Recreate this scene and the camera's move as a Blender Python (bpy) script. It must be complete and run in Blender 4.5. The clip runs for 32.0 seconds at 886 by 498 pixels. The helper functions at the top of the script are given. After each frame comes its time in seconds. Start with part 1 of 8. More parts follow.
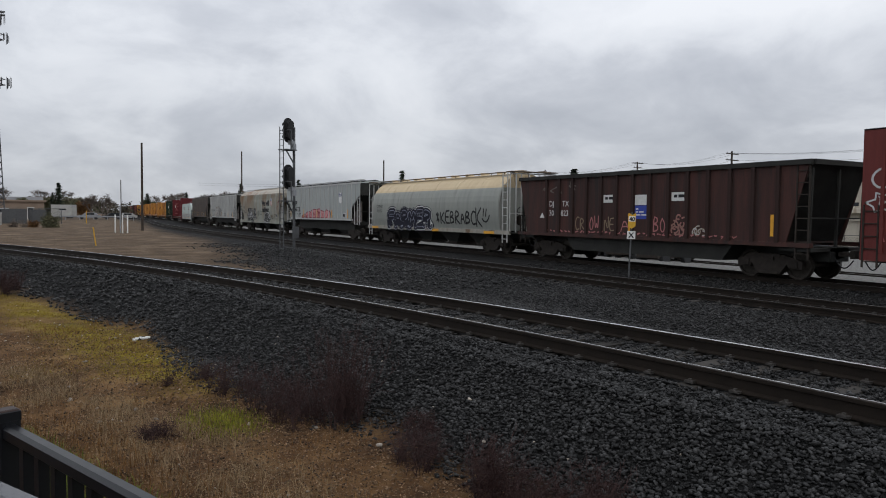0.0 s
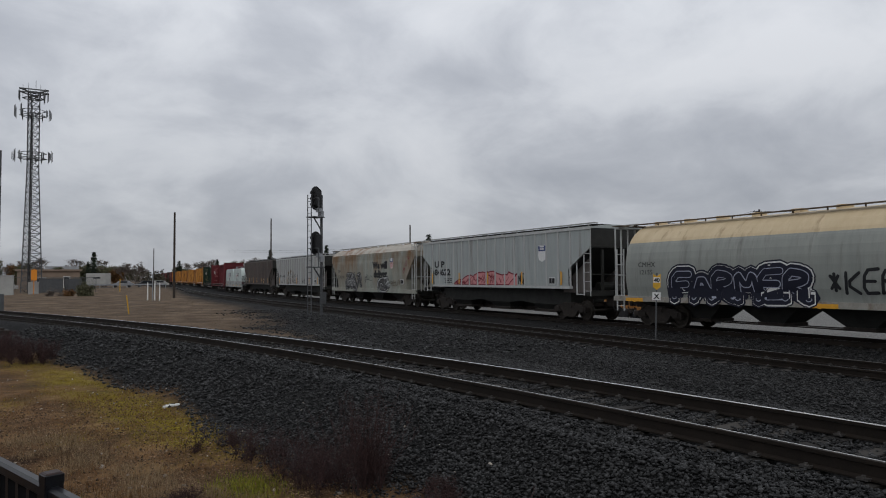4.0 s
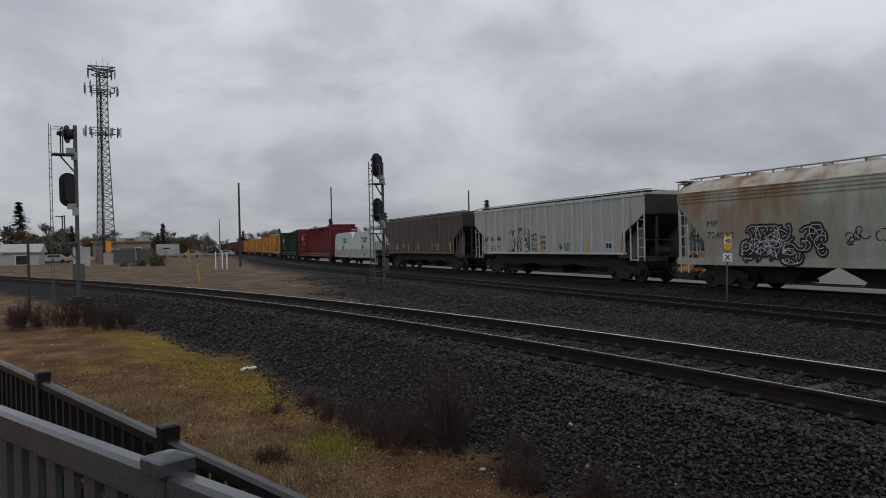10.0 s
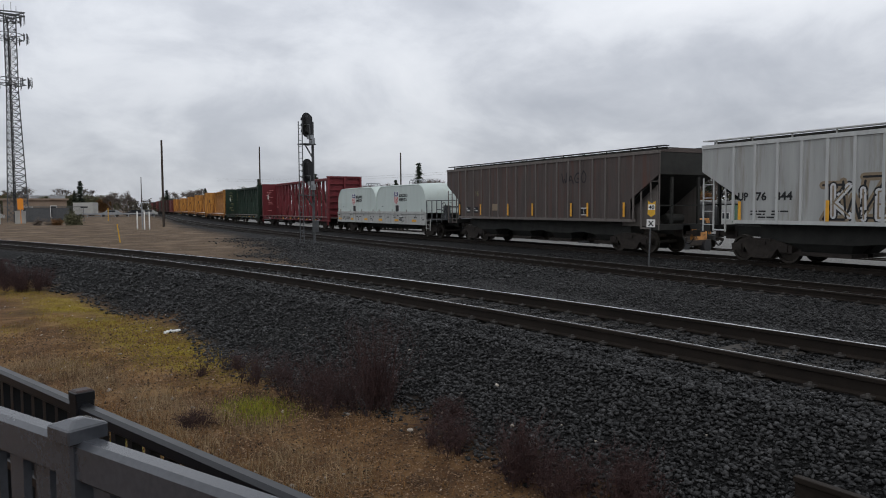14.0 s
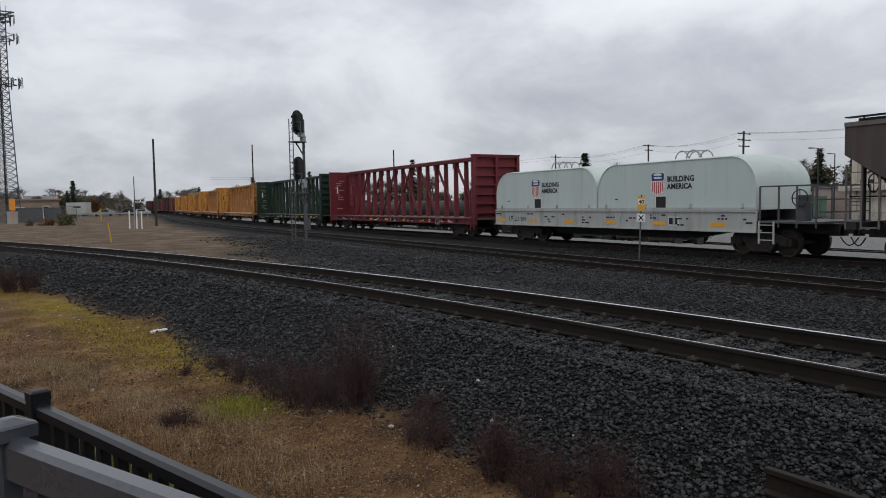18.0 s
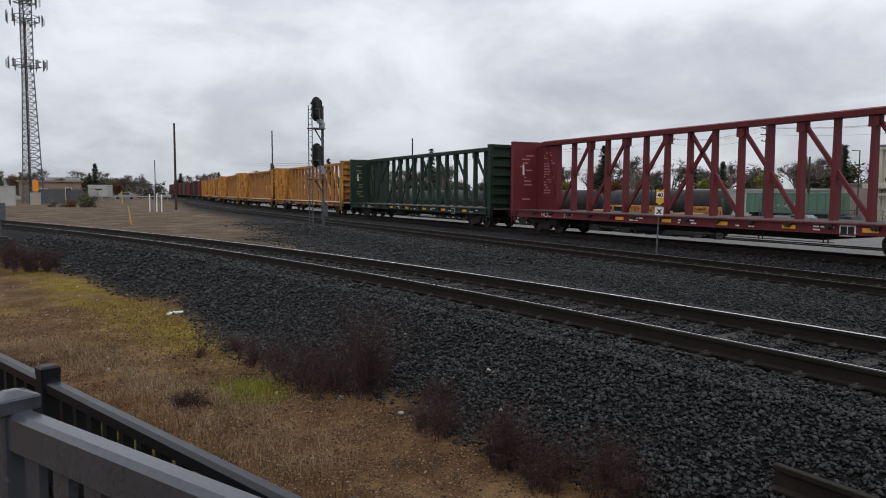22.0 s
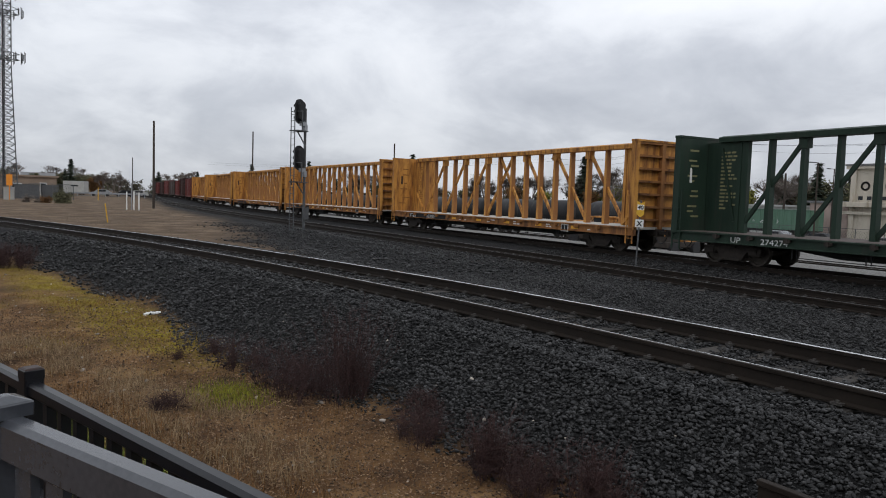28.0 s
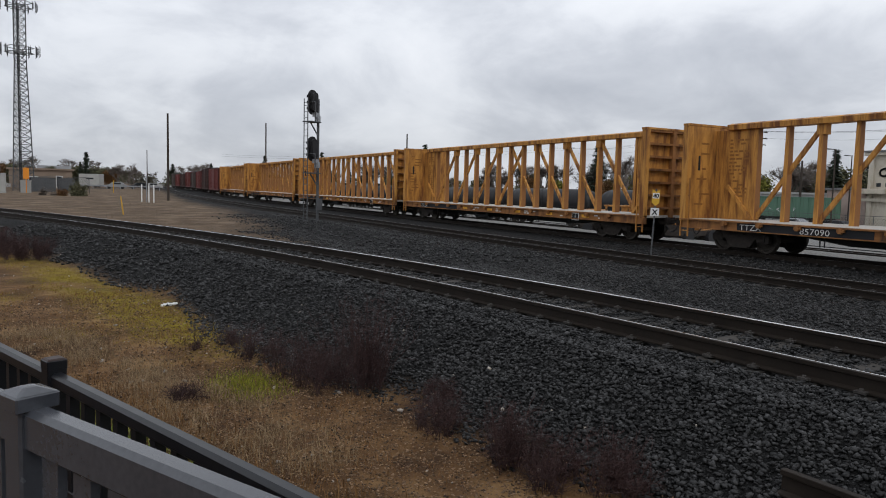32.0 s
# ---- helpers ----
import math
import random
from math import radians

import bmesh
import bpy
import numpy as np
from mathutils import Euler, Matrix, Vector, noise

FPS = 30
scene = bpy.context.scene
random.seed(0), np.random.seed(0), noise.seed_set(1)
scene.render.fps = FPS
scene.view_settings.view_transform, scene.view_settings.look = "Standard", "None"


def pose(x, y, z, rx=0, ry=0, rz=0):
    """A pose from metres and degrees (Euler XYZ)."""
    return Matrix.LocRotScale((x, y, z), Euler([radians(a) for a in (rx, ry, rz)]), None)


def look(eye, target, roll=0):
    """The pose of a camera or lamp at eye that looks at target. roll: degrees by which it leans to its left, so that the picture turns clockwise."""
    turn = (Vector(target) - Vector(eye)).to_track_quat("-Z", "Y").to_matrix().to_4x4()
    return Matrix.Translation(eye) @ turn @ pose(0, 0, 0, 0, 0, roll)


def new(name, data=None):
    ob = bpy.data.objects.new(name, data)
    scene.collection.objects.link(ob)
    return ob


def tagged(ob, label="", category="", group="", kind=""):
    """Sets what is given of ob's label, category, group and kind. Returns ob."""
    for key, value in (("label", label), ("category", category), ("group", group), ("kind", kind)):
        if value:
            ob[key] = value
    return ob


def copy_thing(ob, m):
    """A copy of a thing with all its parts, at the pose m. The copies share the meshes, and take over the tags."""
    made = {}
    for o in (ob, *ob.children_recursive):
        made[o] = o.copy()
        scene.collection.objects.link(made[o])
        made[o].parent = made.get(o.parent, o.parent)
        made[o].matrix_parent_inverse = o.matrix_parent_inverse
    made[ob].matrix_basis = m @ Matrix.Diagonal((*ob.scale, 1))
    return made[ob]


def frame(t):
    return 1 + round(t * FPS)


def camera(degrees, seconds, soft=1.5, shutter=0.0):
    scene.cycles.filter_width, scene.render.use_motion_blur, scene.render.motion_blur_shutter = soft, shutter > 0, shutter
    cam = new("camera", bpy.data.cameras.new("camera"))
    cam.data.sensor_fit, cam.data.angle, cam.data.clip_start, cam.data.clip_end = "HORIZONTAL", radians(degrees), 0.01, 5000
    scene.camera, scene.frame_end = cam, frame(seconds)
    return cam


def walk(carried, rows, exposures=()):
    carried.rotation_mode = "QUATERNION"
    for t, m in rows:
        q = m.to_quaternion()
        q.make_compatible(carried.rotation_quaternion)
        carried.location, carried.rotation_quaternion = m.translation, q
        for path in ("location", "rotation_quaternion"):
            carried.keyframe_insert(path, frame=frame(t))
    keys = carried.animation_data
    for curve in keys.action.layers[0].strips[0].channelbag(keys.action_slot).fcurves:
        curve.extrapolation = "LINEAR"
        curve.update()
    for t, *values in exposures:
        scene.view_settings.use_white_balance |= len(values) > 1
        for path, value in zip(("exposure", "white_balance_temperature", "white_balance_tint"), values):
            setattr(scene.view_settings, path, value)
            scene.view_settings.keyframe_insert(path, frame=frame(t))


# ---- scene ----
cam = camera(63.41, 32.0, soft=1.0)

# hand-held camera: seconds, eye x y z, heading (left of +y), pitch, lean
PATH = [
    (0, 0.068, 0.085, 2.001, -30.03, -2.75, 0.56),
    (0.5, 0.057, 0.045, 2.014, -30.02, -2.43, 0.68),
    (1, 0.064, 0.061, 1.988, -30.01, -2.57, 0.43),
    (1.5, 0.059, 0.051, 1.998, -29.50, -2.65, 0.67),
    (2, 0.060, 0.054, 2.006, -29.36, -2.54, 0.85),
    (2.5, 0.127, 0.100, 1.992, -31.36, -1.77, 0.22),
    (3, 0.056, 0.012, 1.978, -32.00, -1.47, -1.16),
    (3.5, 0.076, -0.097, 2.034, -30.41, -1.21, 0.34),
    (4, 0.022, -0.192, 2.049, -27.84, 2.26, -0.31),
    (4.5, -0.001, -0.242, 2.076, -25.05, 2.00, -2.07),
    (6.5, -0.087, -0.006, 2.006, -25.35, 1.01, -0.31),
    (7, -0.099, -0.004, 1.979, -24.78, 1.21, -0.42),
    (7.5, -0.104, -0.034, 1.996, -23.00, 1.30, -0.93),
    (8, -0.129, -0.052, 1.999, -22.87, 1.00, -0.80),
    (8.5, -0.116, -0.027, 1.993, -22.81, 0.38, -1.22),
    (9, -0.109, -0.033, 1.992, -23.28, 0.18, -1.14),
    (9.5, -0.117, -0.028, 1.999, -23.67, 0.06, -1.10),
    (10, -0.119, -0.028, 1.990, -23.21, -0.38, -1.19),
    (10.5, -0.118, -0.032, 1.995, -23.19, -0.51, -1.16),
    (11, -0.121, -0.031, 1.996, -23.13, -0.50, -1.11),
    (11.5, -0.111, -0.030, 1.987, -23.84, -1.53, -1.53),
    (12, -0.110, -0.033, 1.982, -25.25, -2.45, -0.65),
    (12.5, -0.086, 0.010, 1.974, -26.80, -3.29, -0.84),
    (13, -0.094, -0.013, 1.994, -27.98, -2.84, -0.90),
    (13.5, -0.063, 0.020, 1.997, -28.95, -1.96, -1.82),
    (14, -0.096, -0.016, 1.988, -28.65, -3.40, -0.37),
    (14.5, -0.072, -0.040, 2.015, -27.37, -3.39, 0.00),
    (16.5, 0.015, -0.114, 1.989, -26.37, -3.91, -0.78),
    (17, 0.020, -0.105, 1.989, -27.88, -3.44, -0.61),
    (17.5, 0.026, -0.107, 1.988, -28.38, -3.50, -0.80),
    (18, 0.042, -0.105, 1.987, -29.02, -3.69, -0.93),
    (18.5, 0.052, -0.105, 1.985, -29.01, -3.56, -0.94),
    (19, 0.067, -0.117, 1.982, -28.84, -3.33, -1.22),
    (19.5, 0.084, -0.133, 1.981, -28.90, -3.39, -1.56),
    (20, 0.098, -0.147, 1.976, -27.97, -3.80, -1.87),
    (20.5, 0.115, -0.168, 1.976, -27.80, -3.83, -1.52),
    (21, 0.117, -0.185, 1.977, -27.24, -3.76, -1.28),
    (21.5, 0.103, -0.157, 1.971, -26.50, -4.11, -0.79),
    (22, 0.078, -0.122, 1.973, -27.65, -4.51, 0.22),
    (22.5, 0.036, -0.046, 1.980, -29.32, -4.66, 0.74),
    (23, 0.022, -0.045, 1.970, -29.61, -4.63, 1.46),
    (23.5, 0.053, -0.041, 1.971, -30.77, -4.06, 1.38),
    (24, 0.041, -0.024, 1.974, -30.01, -4.05, 1.14),
    (24.5, 0.030, -0.022, 1.972, -29.36, -3.93, 1.14),
    (25, 0.025, -0.023, 1.974, -29.33, -3.44, 1.58),
    (25.5, 0.021, -0.011, 1.967, -29.42, -3.33, 1.80),
    (27.5, 0.010, -0.009, 1.968, -28.22, -3.45, 2.06),
    (28, 0.024, -0.051, 1.980, -29.35, -3.98, 1.85),
    (28.5, 0.012, -0.027, 1.975, -29.09, -3.53, 0.87),
    (29, 0.004, -0.003, 1.965, -28.13, -4.08, 1.49),
    (29.5, -0.001, 0.003, 1.970, -27.61, -4.48, 1.31),
    (30, 0.009, -0.004, 1.969, -27.51, -4.65, 1.69),
    (30.5, 0.005, 0.001, 1.967, -27.24, -4.63, 1.81),
    (31, 0.001, -0.007, 1.969, -27.66, -4.51, 1.44),
    (31.5, 0.009, -0.014, 1.967, -27.78, -4.74, 1.58),
    (32, 0.010, 0.000, 1.967, -28.33, -4.79, 1.42),
]


def aim(x, y, z, yaw, pitch, lean):
    a, b = radians(yaw), radians(pitch)
    way = Vector((-math.sin(a) * math.cos(b), math.cos(a) * math.cos(b), math.sin(b)))
    return look((x, y, z), Vector((x, y, z)) + way, lean)


walk(cam, [(r[0], aim(*r[1:])) for r in PATH], [(0, -0.06), (2.0, -0.12), (3.3, -0.14), (4.2, -0.44), (11.0, -0.44), (12.5, -0.08), (20.0, -0.02), (22.0, 0.09), (26.0, 0.10), (32.0, 0.06)])

# ---- daylight: low overcast ----
world = bpy.data.worlds.new("overcast")
scene.world = world
world.use_nodes = True
wn, wl = world.node_tree.nodes, world.node_tree.links
wn.clear()


def wnode(kind, **values):
    n = wn.new(kind)
    for key, value in values.items():
        n.inputs[key].default_value = value
    return n


sky = wn.new("ShaderNodeTexSky")
sky.sky_type, sky.sun_disc = "NISHITA", False
sky.sun_elevation, sky.sun_rotation = radians(38), radians(160)
coord = wn.new("ShaderNodeTexCoord")
split = wn.new("ShaderNodeSeparateXYZ")
wl.new(coord.outputs["Generated"], split.inputs[0])
lift = wn.new("ShaderNodeMath")
lift.operation, lift.inputs[1].default_value = "MAXIMUM", 0.0
wl.new(split.outputs["Z"], lift.inputs[0])
deep = wn.new("ShaderNodeMath")
deep.operation, deep.inputs[1].default_value = "ADD", 0.46
wl.new(lift.outputs[0], deep.inputs[0])
flat = wn.new("ShaderNodeVectorMath")
flat.operation = "DIVIDE"
wl.new(coord.outputs["Generated"], flat.inputs[0])
wl.new(deep.outputs[0], flat.inputs[1])
shift = wn.new("ShaderNodeMapping")
shift.inputs["Location"].default_value = (0.35, 1.3, 0.0)
shift.inputs["Scale"].default_value = (1.0, 1.0, 0.5)
wl.new(flat.outputs[0], shift.inputs[0])
big = wnode("ShaderNodeTexNoise", Scale=1.5, Detail=3.0, Roughness=0.5, Distortion=0.3)
fine = wnode("ShaderNodeTexNoise", Scale=3.6, Detail=10.0, Roughness=0.55, Distortion=0.3)
for n in (big, fine):
    wl.new(shift.outputs[0], n.inputs["Vector"])
both = wn.new("ShaderNodeMix")
both.data_type, both.inputs["Factor"].default_value = "FLOAT", 0.55
wl.new(big.outputs["Fac"], both.inputs[2])
wl.new(fine.outputs["Fac"], both.inputs[3])
ramp = wn.new("ShaderNodeValToRGB")
for place, shade in ((0.36, (0.42, 0.445, 0.498, 1)), (0.45, (0.50, 0.525, 0.577, 1)), (0.505, (0.575, 0.60, 0.65, 1)), (0.55, (0.635, 0.66, 0.707, 1)), (0.64, (0.70, 0.722, 0.765, 1))):
    stop = ramp.color_ramp.elements.new(place)
    stop.color = shade
ramp.color_ramp.elements.remove(ramp.color_ramp.elements[0])
ramp.color_ramp.elements.remove(ramp.color_ramp.elements[-1])
wl.new(both.outputs[0], ramp.inputs[0])
air = wn.new("ShaderNodeBackground")
air.inputs["Strength"].default_value = 0.06
wl.new(sky.outputs[0], air.inputs["Color"])
cloud = wn.new("ShaderNodeBackground")
cloud.inputs["Strength"].default_value = 1.29
wl.new(ramp.outputs[0], cloud.inputs["Color"])
# the cloud base is thinner, and brighter, high up
thin = wn.new("ShaderNodeMapRange")
thin.inputs["From Min"].default_value, thin.inputs["From Max"].default_value = 0.0, 0.34
thin.inputs["To Min"].default_value, thin.inputs["To Max"].default_value = 0.97, 1.50
wl.new(lift.outputs[0], thin.inputs[0])
wl.new(thin.outputs[0], cloud.inputs["Strength"])
cover = wn.new("ShaderNodeMixShader")
cover.inputs[0].default_value = 0.93
wl.new(air.outputs[0], cover.inputs[1])
wl.new(cloud.outputs[0], cover.inputs[2])
wout = wn.new("ShaderNodeOutputWorld")
wl.new(cover.outputs[0], wout.inputs[0])

sun = new("sun", bpy.data.lights.new("sun", "SUN"))
sun.data.energy, sun.data.angle, sun.data.color = 0.5, radians(25), (1.0, 0.97, 0.92)
sun.matrix_world = look((0, 0, 50), (12, 33, 10))

# ---- materials ----
def material(name, dark, light, scale=6.0, rough=0.8, bump=0.2, metal=0.0, grain=60.0, stretch=(1, 1, 1), stain=None, stain_amount=0.5, stain_scale=1.2, island=0.0, piece=0.0, depth=0.01, stain_z=None, gloss=0.25):
    """Two-scale mottled surface; stain: a third colour in drifts; island / piece: brightness differing stone by stone or object by object."""
    m = bpy.data.materials.new(name)
    m.use_nodes = True
    n, l = m.node_tree.nodes, m.node_tree.links
    bsdf = n["Principled BSDF"]
    bsdf.inputs["Metallic"].default_value = metal
    bsdf.inputs["Specular IOR Level"].default_value = gloss
    tc = n.new("ShaderNodeTexCoord")
    mp = n.new("ShaderNodeMapping")
    mp.inputs["Scale"].default_value = stretch
    l.new(tc.outputs["Object"], mp.inputs[0])
    a = n.new("ShaderNodeTexNoise")
    a.inputs["Scale"].default_value, a.inputs["Detail"].default_value, a.inputs["Roughness"].default_value = scale, 6, 0.62
    b = n.new("ShaderNodeTexNoise")
    b.inputs["Scale"].default_value, b.inputs["Detail"].default_value = grain, 4
    l.new(mp.outputs[0], a.inputs["Vector"])
    l.new(tc.outputs["Object"], b.inputs["Vector"])
    blend = n.new("ShaderNodeMix")
    blend.data_type, blend.inputs["Factor"].default_value = "FLOAT", 0.35
    l.new(a.outputs["Fac"], blend.inputs[2])
    l.new(b.outputs["Fac"], blend.inputs[3])
    cr = n.new("ShaderNodeValToRGB")
    cr.color_ramp.elements[0].position, cr.color_ramp.elements[0].color = 0.34, (*dark, 1)
    cr.color_ramp.elements[1].position, cr.color_ramp.elements[1].color = 0.66, (*light, 1)
    l.new(blend.outputs[0], cr.inputs[0])
    colour = cr.outputs[0]
    if stain:
        s = n.new("ShaderNodeTexNoise")
        s.inputs["Scale"].default_value, s.inputs["Detail"].default_value, s.inputs["Roughness"].default_value = stain_scale, 7, 0.65
        l.new(mp.outputs[0], s.inputs["Vector"])
        sr = n.new("ShaderNodeValToRGB")
        sr.color_ramp.elements[0].position = 0.62 - 0.24 * stain_amount
        sr.color_ramp.elements[1].position = 0.80 - 0.24 * stain_amount
        l.new(s.outputs["Fac"], sr.inputs[0])
        sm = n.new("ShaderNodeMix")
        sm.data_type = "RGBA"
        sm.inputs[7].default_value = (*stain, 1)
        amount = sr.outputs[0]
        if stain_z:
            sep = n.new("ShaderNodeSeparateXYZ")
            l.new(tc.outputs["Object"], sep.inputs[0])
            zr = n.new("ShaderNodeMapRange")
            zr.inputs["From Min"].default_value, zr.inputs["From Max"].default_value = stain_z
            l.new(sep.outputs["Z"], zr.inputs[0])
            mu = n.new("ShaderNodeMath")
            mu.operation = "MULTIPLY"
            l.new(amount, mu.inputs[0])
            l.new(zr.outputs[0], mu.inputs[1])
            amount = mu.outputs[0]
        l.new(amount, sm.inputs[0])
        l.new(colour, sm.inputs[6])
        colour = sm.outputs[2]
    for amount, kind, out in ((island, "ShaderNodeNewGeometry", "Random Per Island"), (piece, "ShaderNodeObjectInfo", "Random")):
        if amount:
            r = n.new(kind)
            mr = n.new("ShaderNodeMapRange")
            mr.inputs["To Min"].default_value, mr.inputs["To Max"].default_value = 1 - amount, 1 + amount
            l.new(r.outputs[out], mr.inputs[0])
            hs = n.new("ShaderNodeHueSaturation")
            l.new(mr.outputs[0], hs.inputs["Value"])
            l.new(colour, hs.inputs["Color"])
            colour = hs.outputs[0]
    l.new(colour, bsdf.inputs["Base Color"])
    rr = n.new("ShaderNodeMapRange")
    rr.inputs["To Min"].default_value, rr.inputs["To Max"].default_value = max(0.05, rough - 0.12), min(1, rough + 0.12)
    l.new(a.outputs["Fac"], rr.inputs[0])
    l.new(rr.outputs[0], bsdf.inputs["Roughness"])
    if bump:
        bp = n.new("ShaderNodeBump")
        bp.inputs["Strength"].default_value, bp.inputs["Distance"].default_value = bump, depth
        l.new(blend.outputs[0], bp.inputs["Height"])
        l.new(bp.outputs[0], bsdf.inputs["Normal"])
    return m


def plain(name, c, rough=0.6, metal=0.0):
    k = 0.86
    return material(name, tuple(v * k for v in c), tuple(min(1, v * 1.1) for v in c), scale=9, rough=rough, bump=0.08, metal=metal)


M_RAIL = material("rail_steel", (0.012, 0.009, 0.007), (0.028, 0.021, 0.016), 3, 0.75, 0.25, 0.3)
M_DULLTOP = material("dull_rail_head", (0.10, 0.095, 0.09), (0.19, 0.185, 0.18), 2, 0.5, 0.05, 0.6)
M_RAILTOP = material("polished_rail_head", (0.58, 0.58, 0.58), (0.76, 0.76, 0.76), 2, 0.25, 0.05, 0.9)
M_TIE = material("weathered_tie", (0.017, 0.015, 0.013), (0.048, 0.043, 0.038), 5, 0.9, 0.5, piece=0.4, stretch=(1, 0.25, 1))
M_CLIP = material("rusty_clip", (0.030, 0.027, 0.025), (0.12, 0.112, 0.104), 26, 0.5, 0.3, 0.4)
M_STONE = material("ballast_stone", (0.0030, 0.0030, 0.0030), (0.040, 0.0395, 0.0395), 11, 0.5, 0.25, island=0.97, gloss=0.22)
M_BOGIE = material("sooty_cast_steel", (0.022, 0.019, 0.017), (0.055, 0.045, 0.038), 5, 0.8, 0.3, 0.2)
M_WHEEL = material("worn_wheel_steel", (0.03, 0.026, 0.023), (0.07, 0.06, 0.05), 8, 0.6, 0.2, 0.5)
M_BLACK = material("black_paint", (0.012, 0.012, 0.013), (0.03, 0.03, 0.032), 6, 0.55, 0.1)
M_WHITE = plain("white_paint", (0.72, 0.72, 0.7), 0.6)
M_YELLOWP = plain("yellow_paint", (0.62, 0.36, 0.04), 0.6)
M_GALV = material("galvanised_steel", (0.22, 0.23, 0.24), (0.36, 0.37, 0.385), 5, 0.55, 0.1, 0.5)
# tone darkened for masts seen backlit against the sky
M_GALVD = material("dull_galvanised_steel", (0.065, 0.068, 0.072), (0.13, 0.134, 0.138), 5, 0.6, 0.1, 0.4)
M_POLE = material("creosoted_pole", (0.03, 0.024, 0.02), (0.075, 0.06, 0.05), 4, 0.9, 0.4, stretch=(6, 6, 0.6))
M_VINYL = material("grey_vinyl", (0.034, 0.037, 0.044), (0.056, 0.060, 0.070), 3, 0.25, 0.03, stain=(0.034, 0.036, 0.040), stain_amount=0.35, gloss=0.6)
M_FENCE = material("black_powder_coat", (0.0035, 0.004, 0.006), (0.008, 0.009, 0.012), 4, 0.38, 0.06, gloss=0.4)

# rolling stock
RUST = (0.17, 0.065, 0.028)
STREAK = (1.0, 2.2, 0.22)
M_OXIDE = material("red_oxide_boxcar_paint", (0.11, 0.022, 0.02), (0.17, 0.038, 0.032), 1.5, 0.6, 0.1, stretch=STREAK, stain=(0.05, 0.02, 0.018), stain_amount=0.3)
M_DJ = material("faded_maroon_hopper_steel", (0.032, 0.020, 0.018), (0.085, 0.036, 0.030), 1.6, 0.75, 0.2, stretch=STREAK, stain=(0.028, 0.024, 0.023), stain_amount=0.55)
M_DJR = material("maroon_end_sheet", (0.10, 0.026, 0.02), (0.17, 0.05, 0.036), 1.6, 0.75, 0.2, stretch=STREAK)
M_CM = material("grey_green_tank_paint", (0.23, 0.245, 0.225), (0.32, 0.33, 0.30), 1.1, 0.5, 0.06, stretch=STREAK, stain=(0.18, 0.18, 0.165), stain_amount=0.35)
M_CMTOP = material("cream_topcoat_flaking", (0.52, 0.40, 0.24), (0.64, 0.52, 0.34), 1.1, 0.5, 0.06, stretch=STREAK, stain=(0.33, 0.23, 0.13), stain_amount=0.25)
M_U3 = material("weathered_pale_grey_hopper", (0.30, 0.325, 0.315), (0.42, 0.45, 0.435), 1.3, 0.6, 0.08, stretch=STREAK, stain=(0.22, 0.21, 0.185), stain_amount=0.35)
M_MP = material("rust_streaked_grey_hopper", (0.22, 0.235, 0.205), (0.40, 0.405, 0.35), 1.3, 0.65, 0.1, stretch=(1.0, 1.3, 0.5), stain=(0.21, 0.115, 0.05), stain_amount=0.84, stain_scale=0.42, stain_z=(0.4, 3.9))
M_MPROOF = material("rusty_hopper_roof", (0.36, 0.33, 0.28), (0.52, 0.48, 0.42), 1.6, 0.7, 0.1, stretch=(1, 1.2, 1.2), stain=(0.22, 0.11, 0.055), stain_amount=0.62, stain_scale=0.5)
M_U5 = material("light_grey_hopper", (0.29, 0.295, 0.285), (0.41, 0.415, 0.40), 1.3, 0.6, 0.08, stretch=STREAK, stain=(0.23, 0.205, 0.17), stain_amount=0.4)
M_U5RIB = material("pale_grey_rib", (0.40, 0.405, 0.395), (0.52, 0.525, 0.51), 2, 0.6, 0.08, stretch=STREAK)
M_BR = material("dingy_brown_grey_hopper", (0.050, 0.040, 0.037), (0.105, 0.086, 0.078), 1.3, 0.75, 0.12, stretch=STREAK, stain=(0.10, 0.052, 0.042), stain_amount=0.55)
M_BRRIB = material("dusty_rib", (0.105, 0.092, 0.084), (0.175, 0.155, 0.142), 2, 0.75, 0.1, stretch=STREAK)
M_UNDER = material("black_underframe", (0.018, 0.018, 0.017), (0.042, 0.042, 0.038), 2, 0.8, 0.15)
M_HOOD = material("pale_green_white_hood", (0.45, 0.515, 0.485), (0.53, 0.59, 0.56), 0.9, 0.45, 0.03, stretch=STREAK, stain=(0.42, 0.46, 0.42), stain_amount=0.35)
M_COIL = material("grey_coil_frame", (0.33, 0.335, 0.32), (0.45, 0.455, 0.435), 1.5, 0.6, 0.08, stretch=STREAK, stain=(0.25, 0.225, 0.19), stain_amount=0.4)
M_RED = material("crimson_centrebeam", (0.095, 0.014, 0.018), (0.165, 0.026, 0.031), 1.6, 0.6, 0.1, stretch=STREAK, stain=(0.085, 0.022, 0.022), stain_amount=0.35)
M_GREEN = material("dark_green_centrebeam", (0.009, 0.020, 0.013), (0.021, 0.041, 0.027), 1.6, 0.6, 0.1, stretch=STREAK, stain=(0.03, 0.032, 0.026), stain_amount=0.3)
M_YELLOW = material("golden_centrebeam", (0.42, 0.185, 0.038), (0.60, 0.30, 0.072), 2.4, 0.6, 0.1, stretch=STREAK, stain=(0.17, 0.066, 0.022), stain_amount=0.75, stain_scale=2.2)
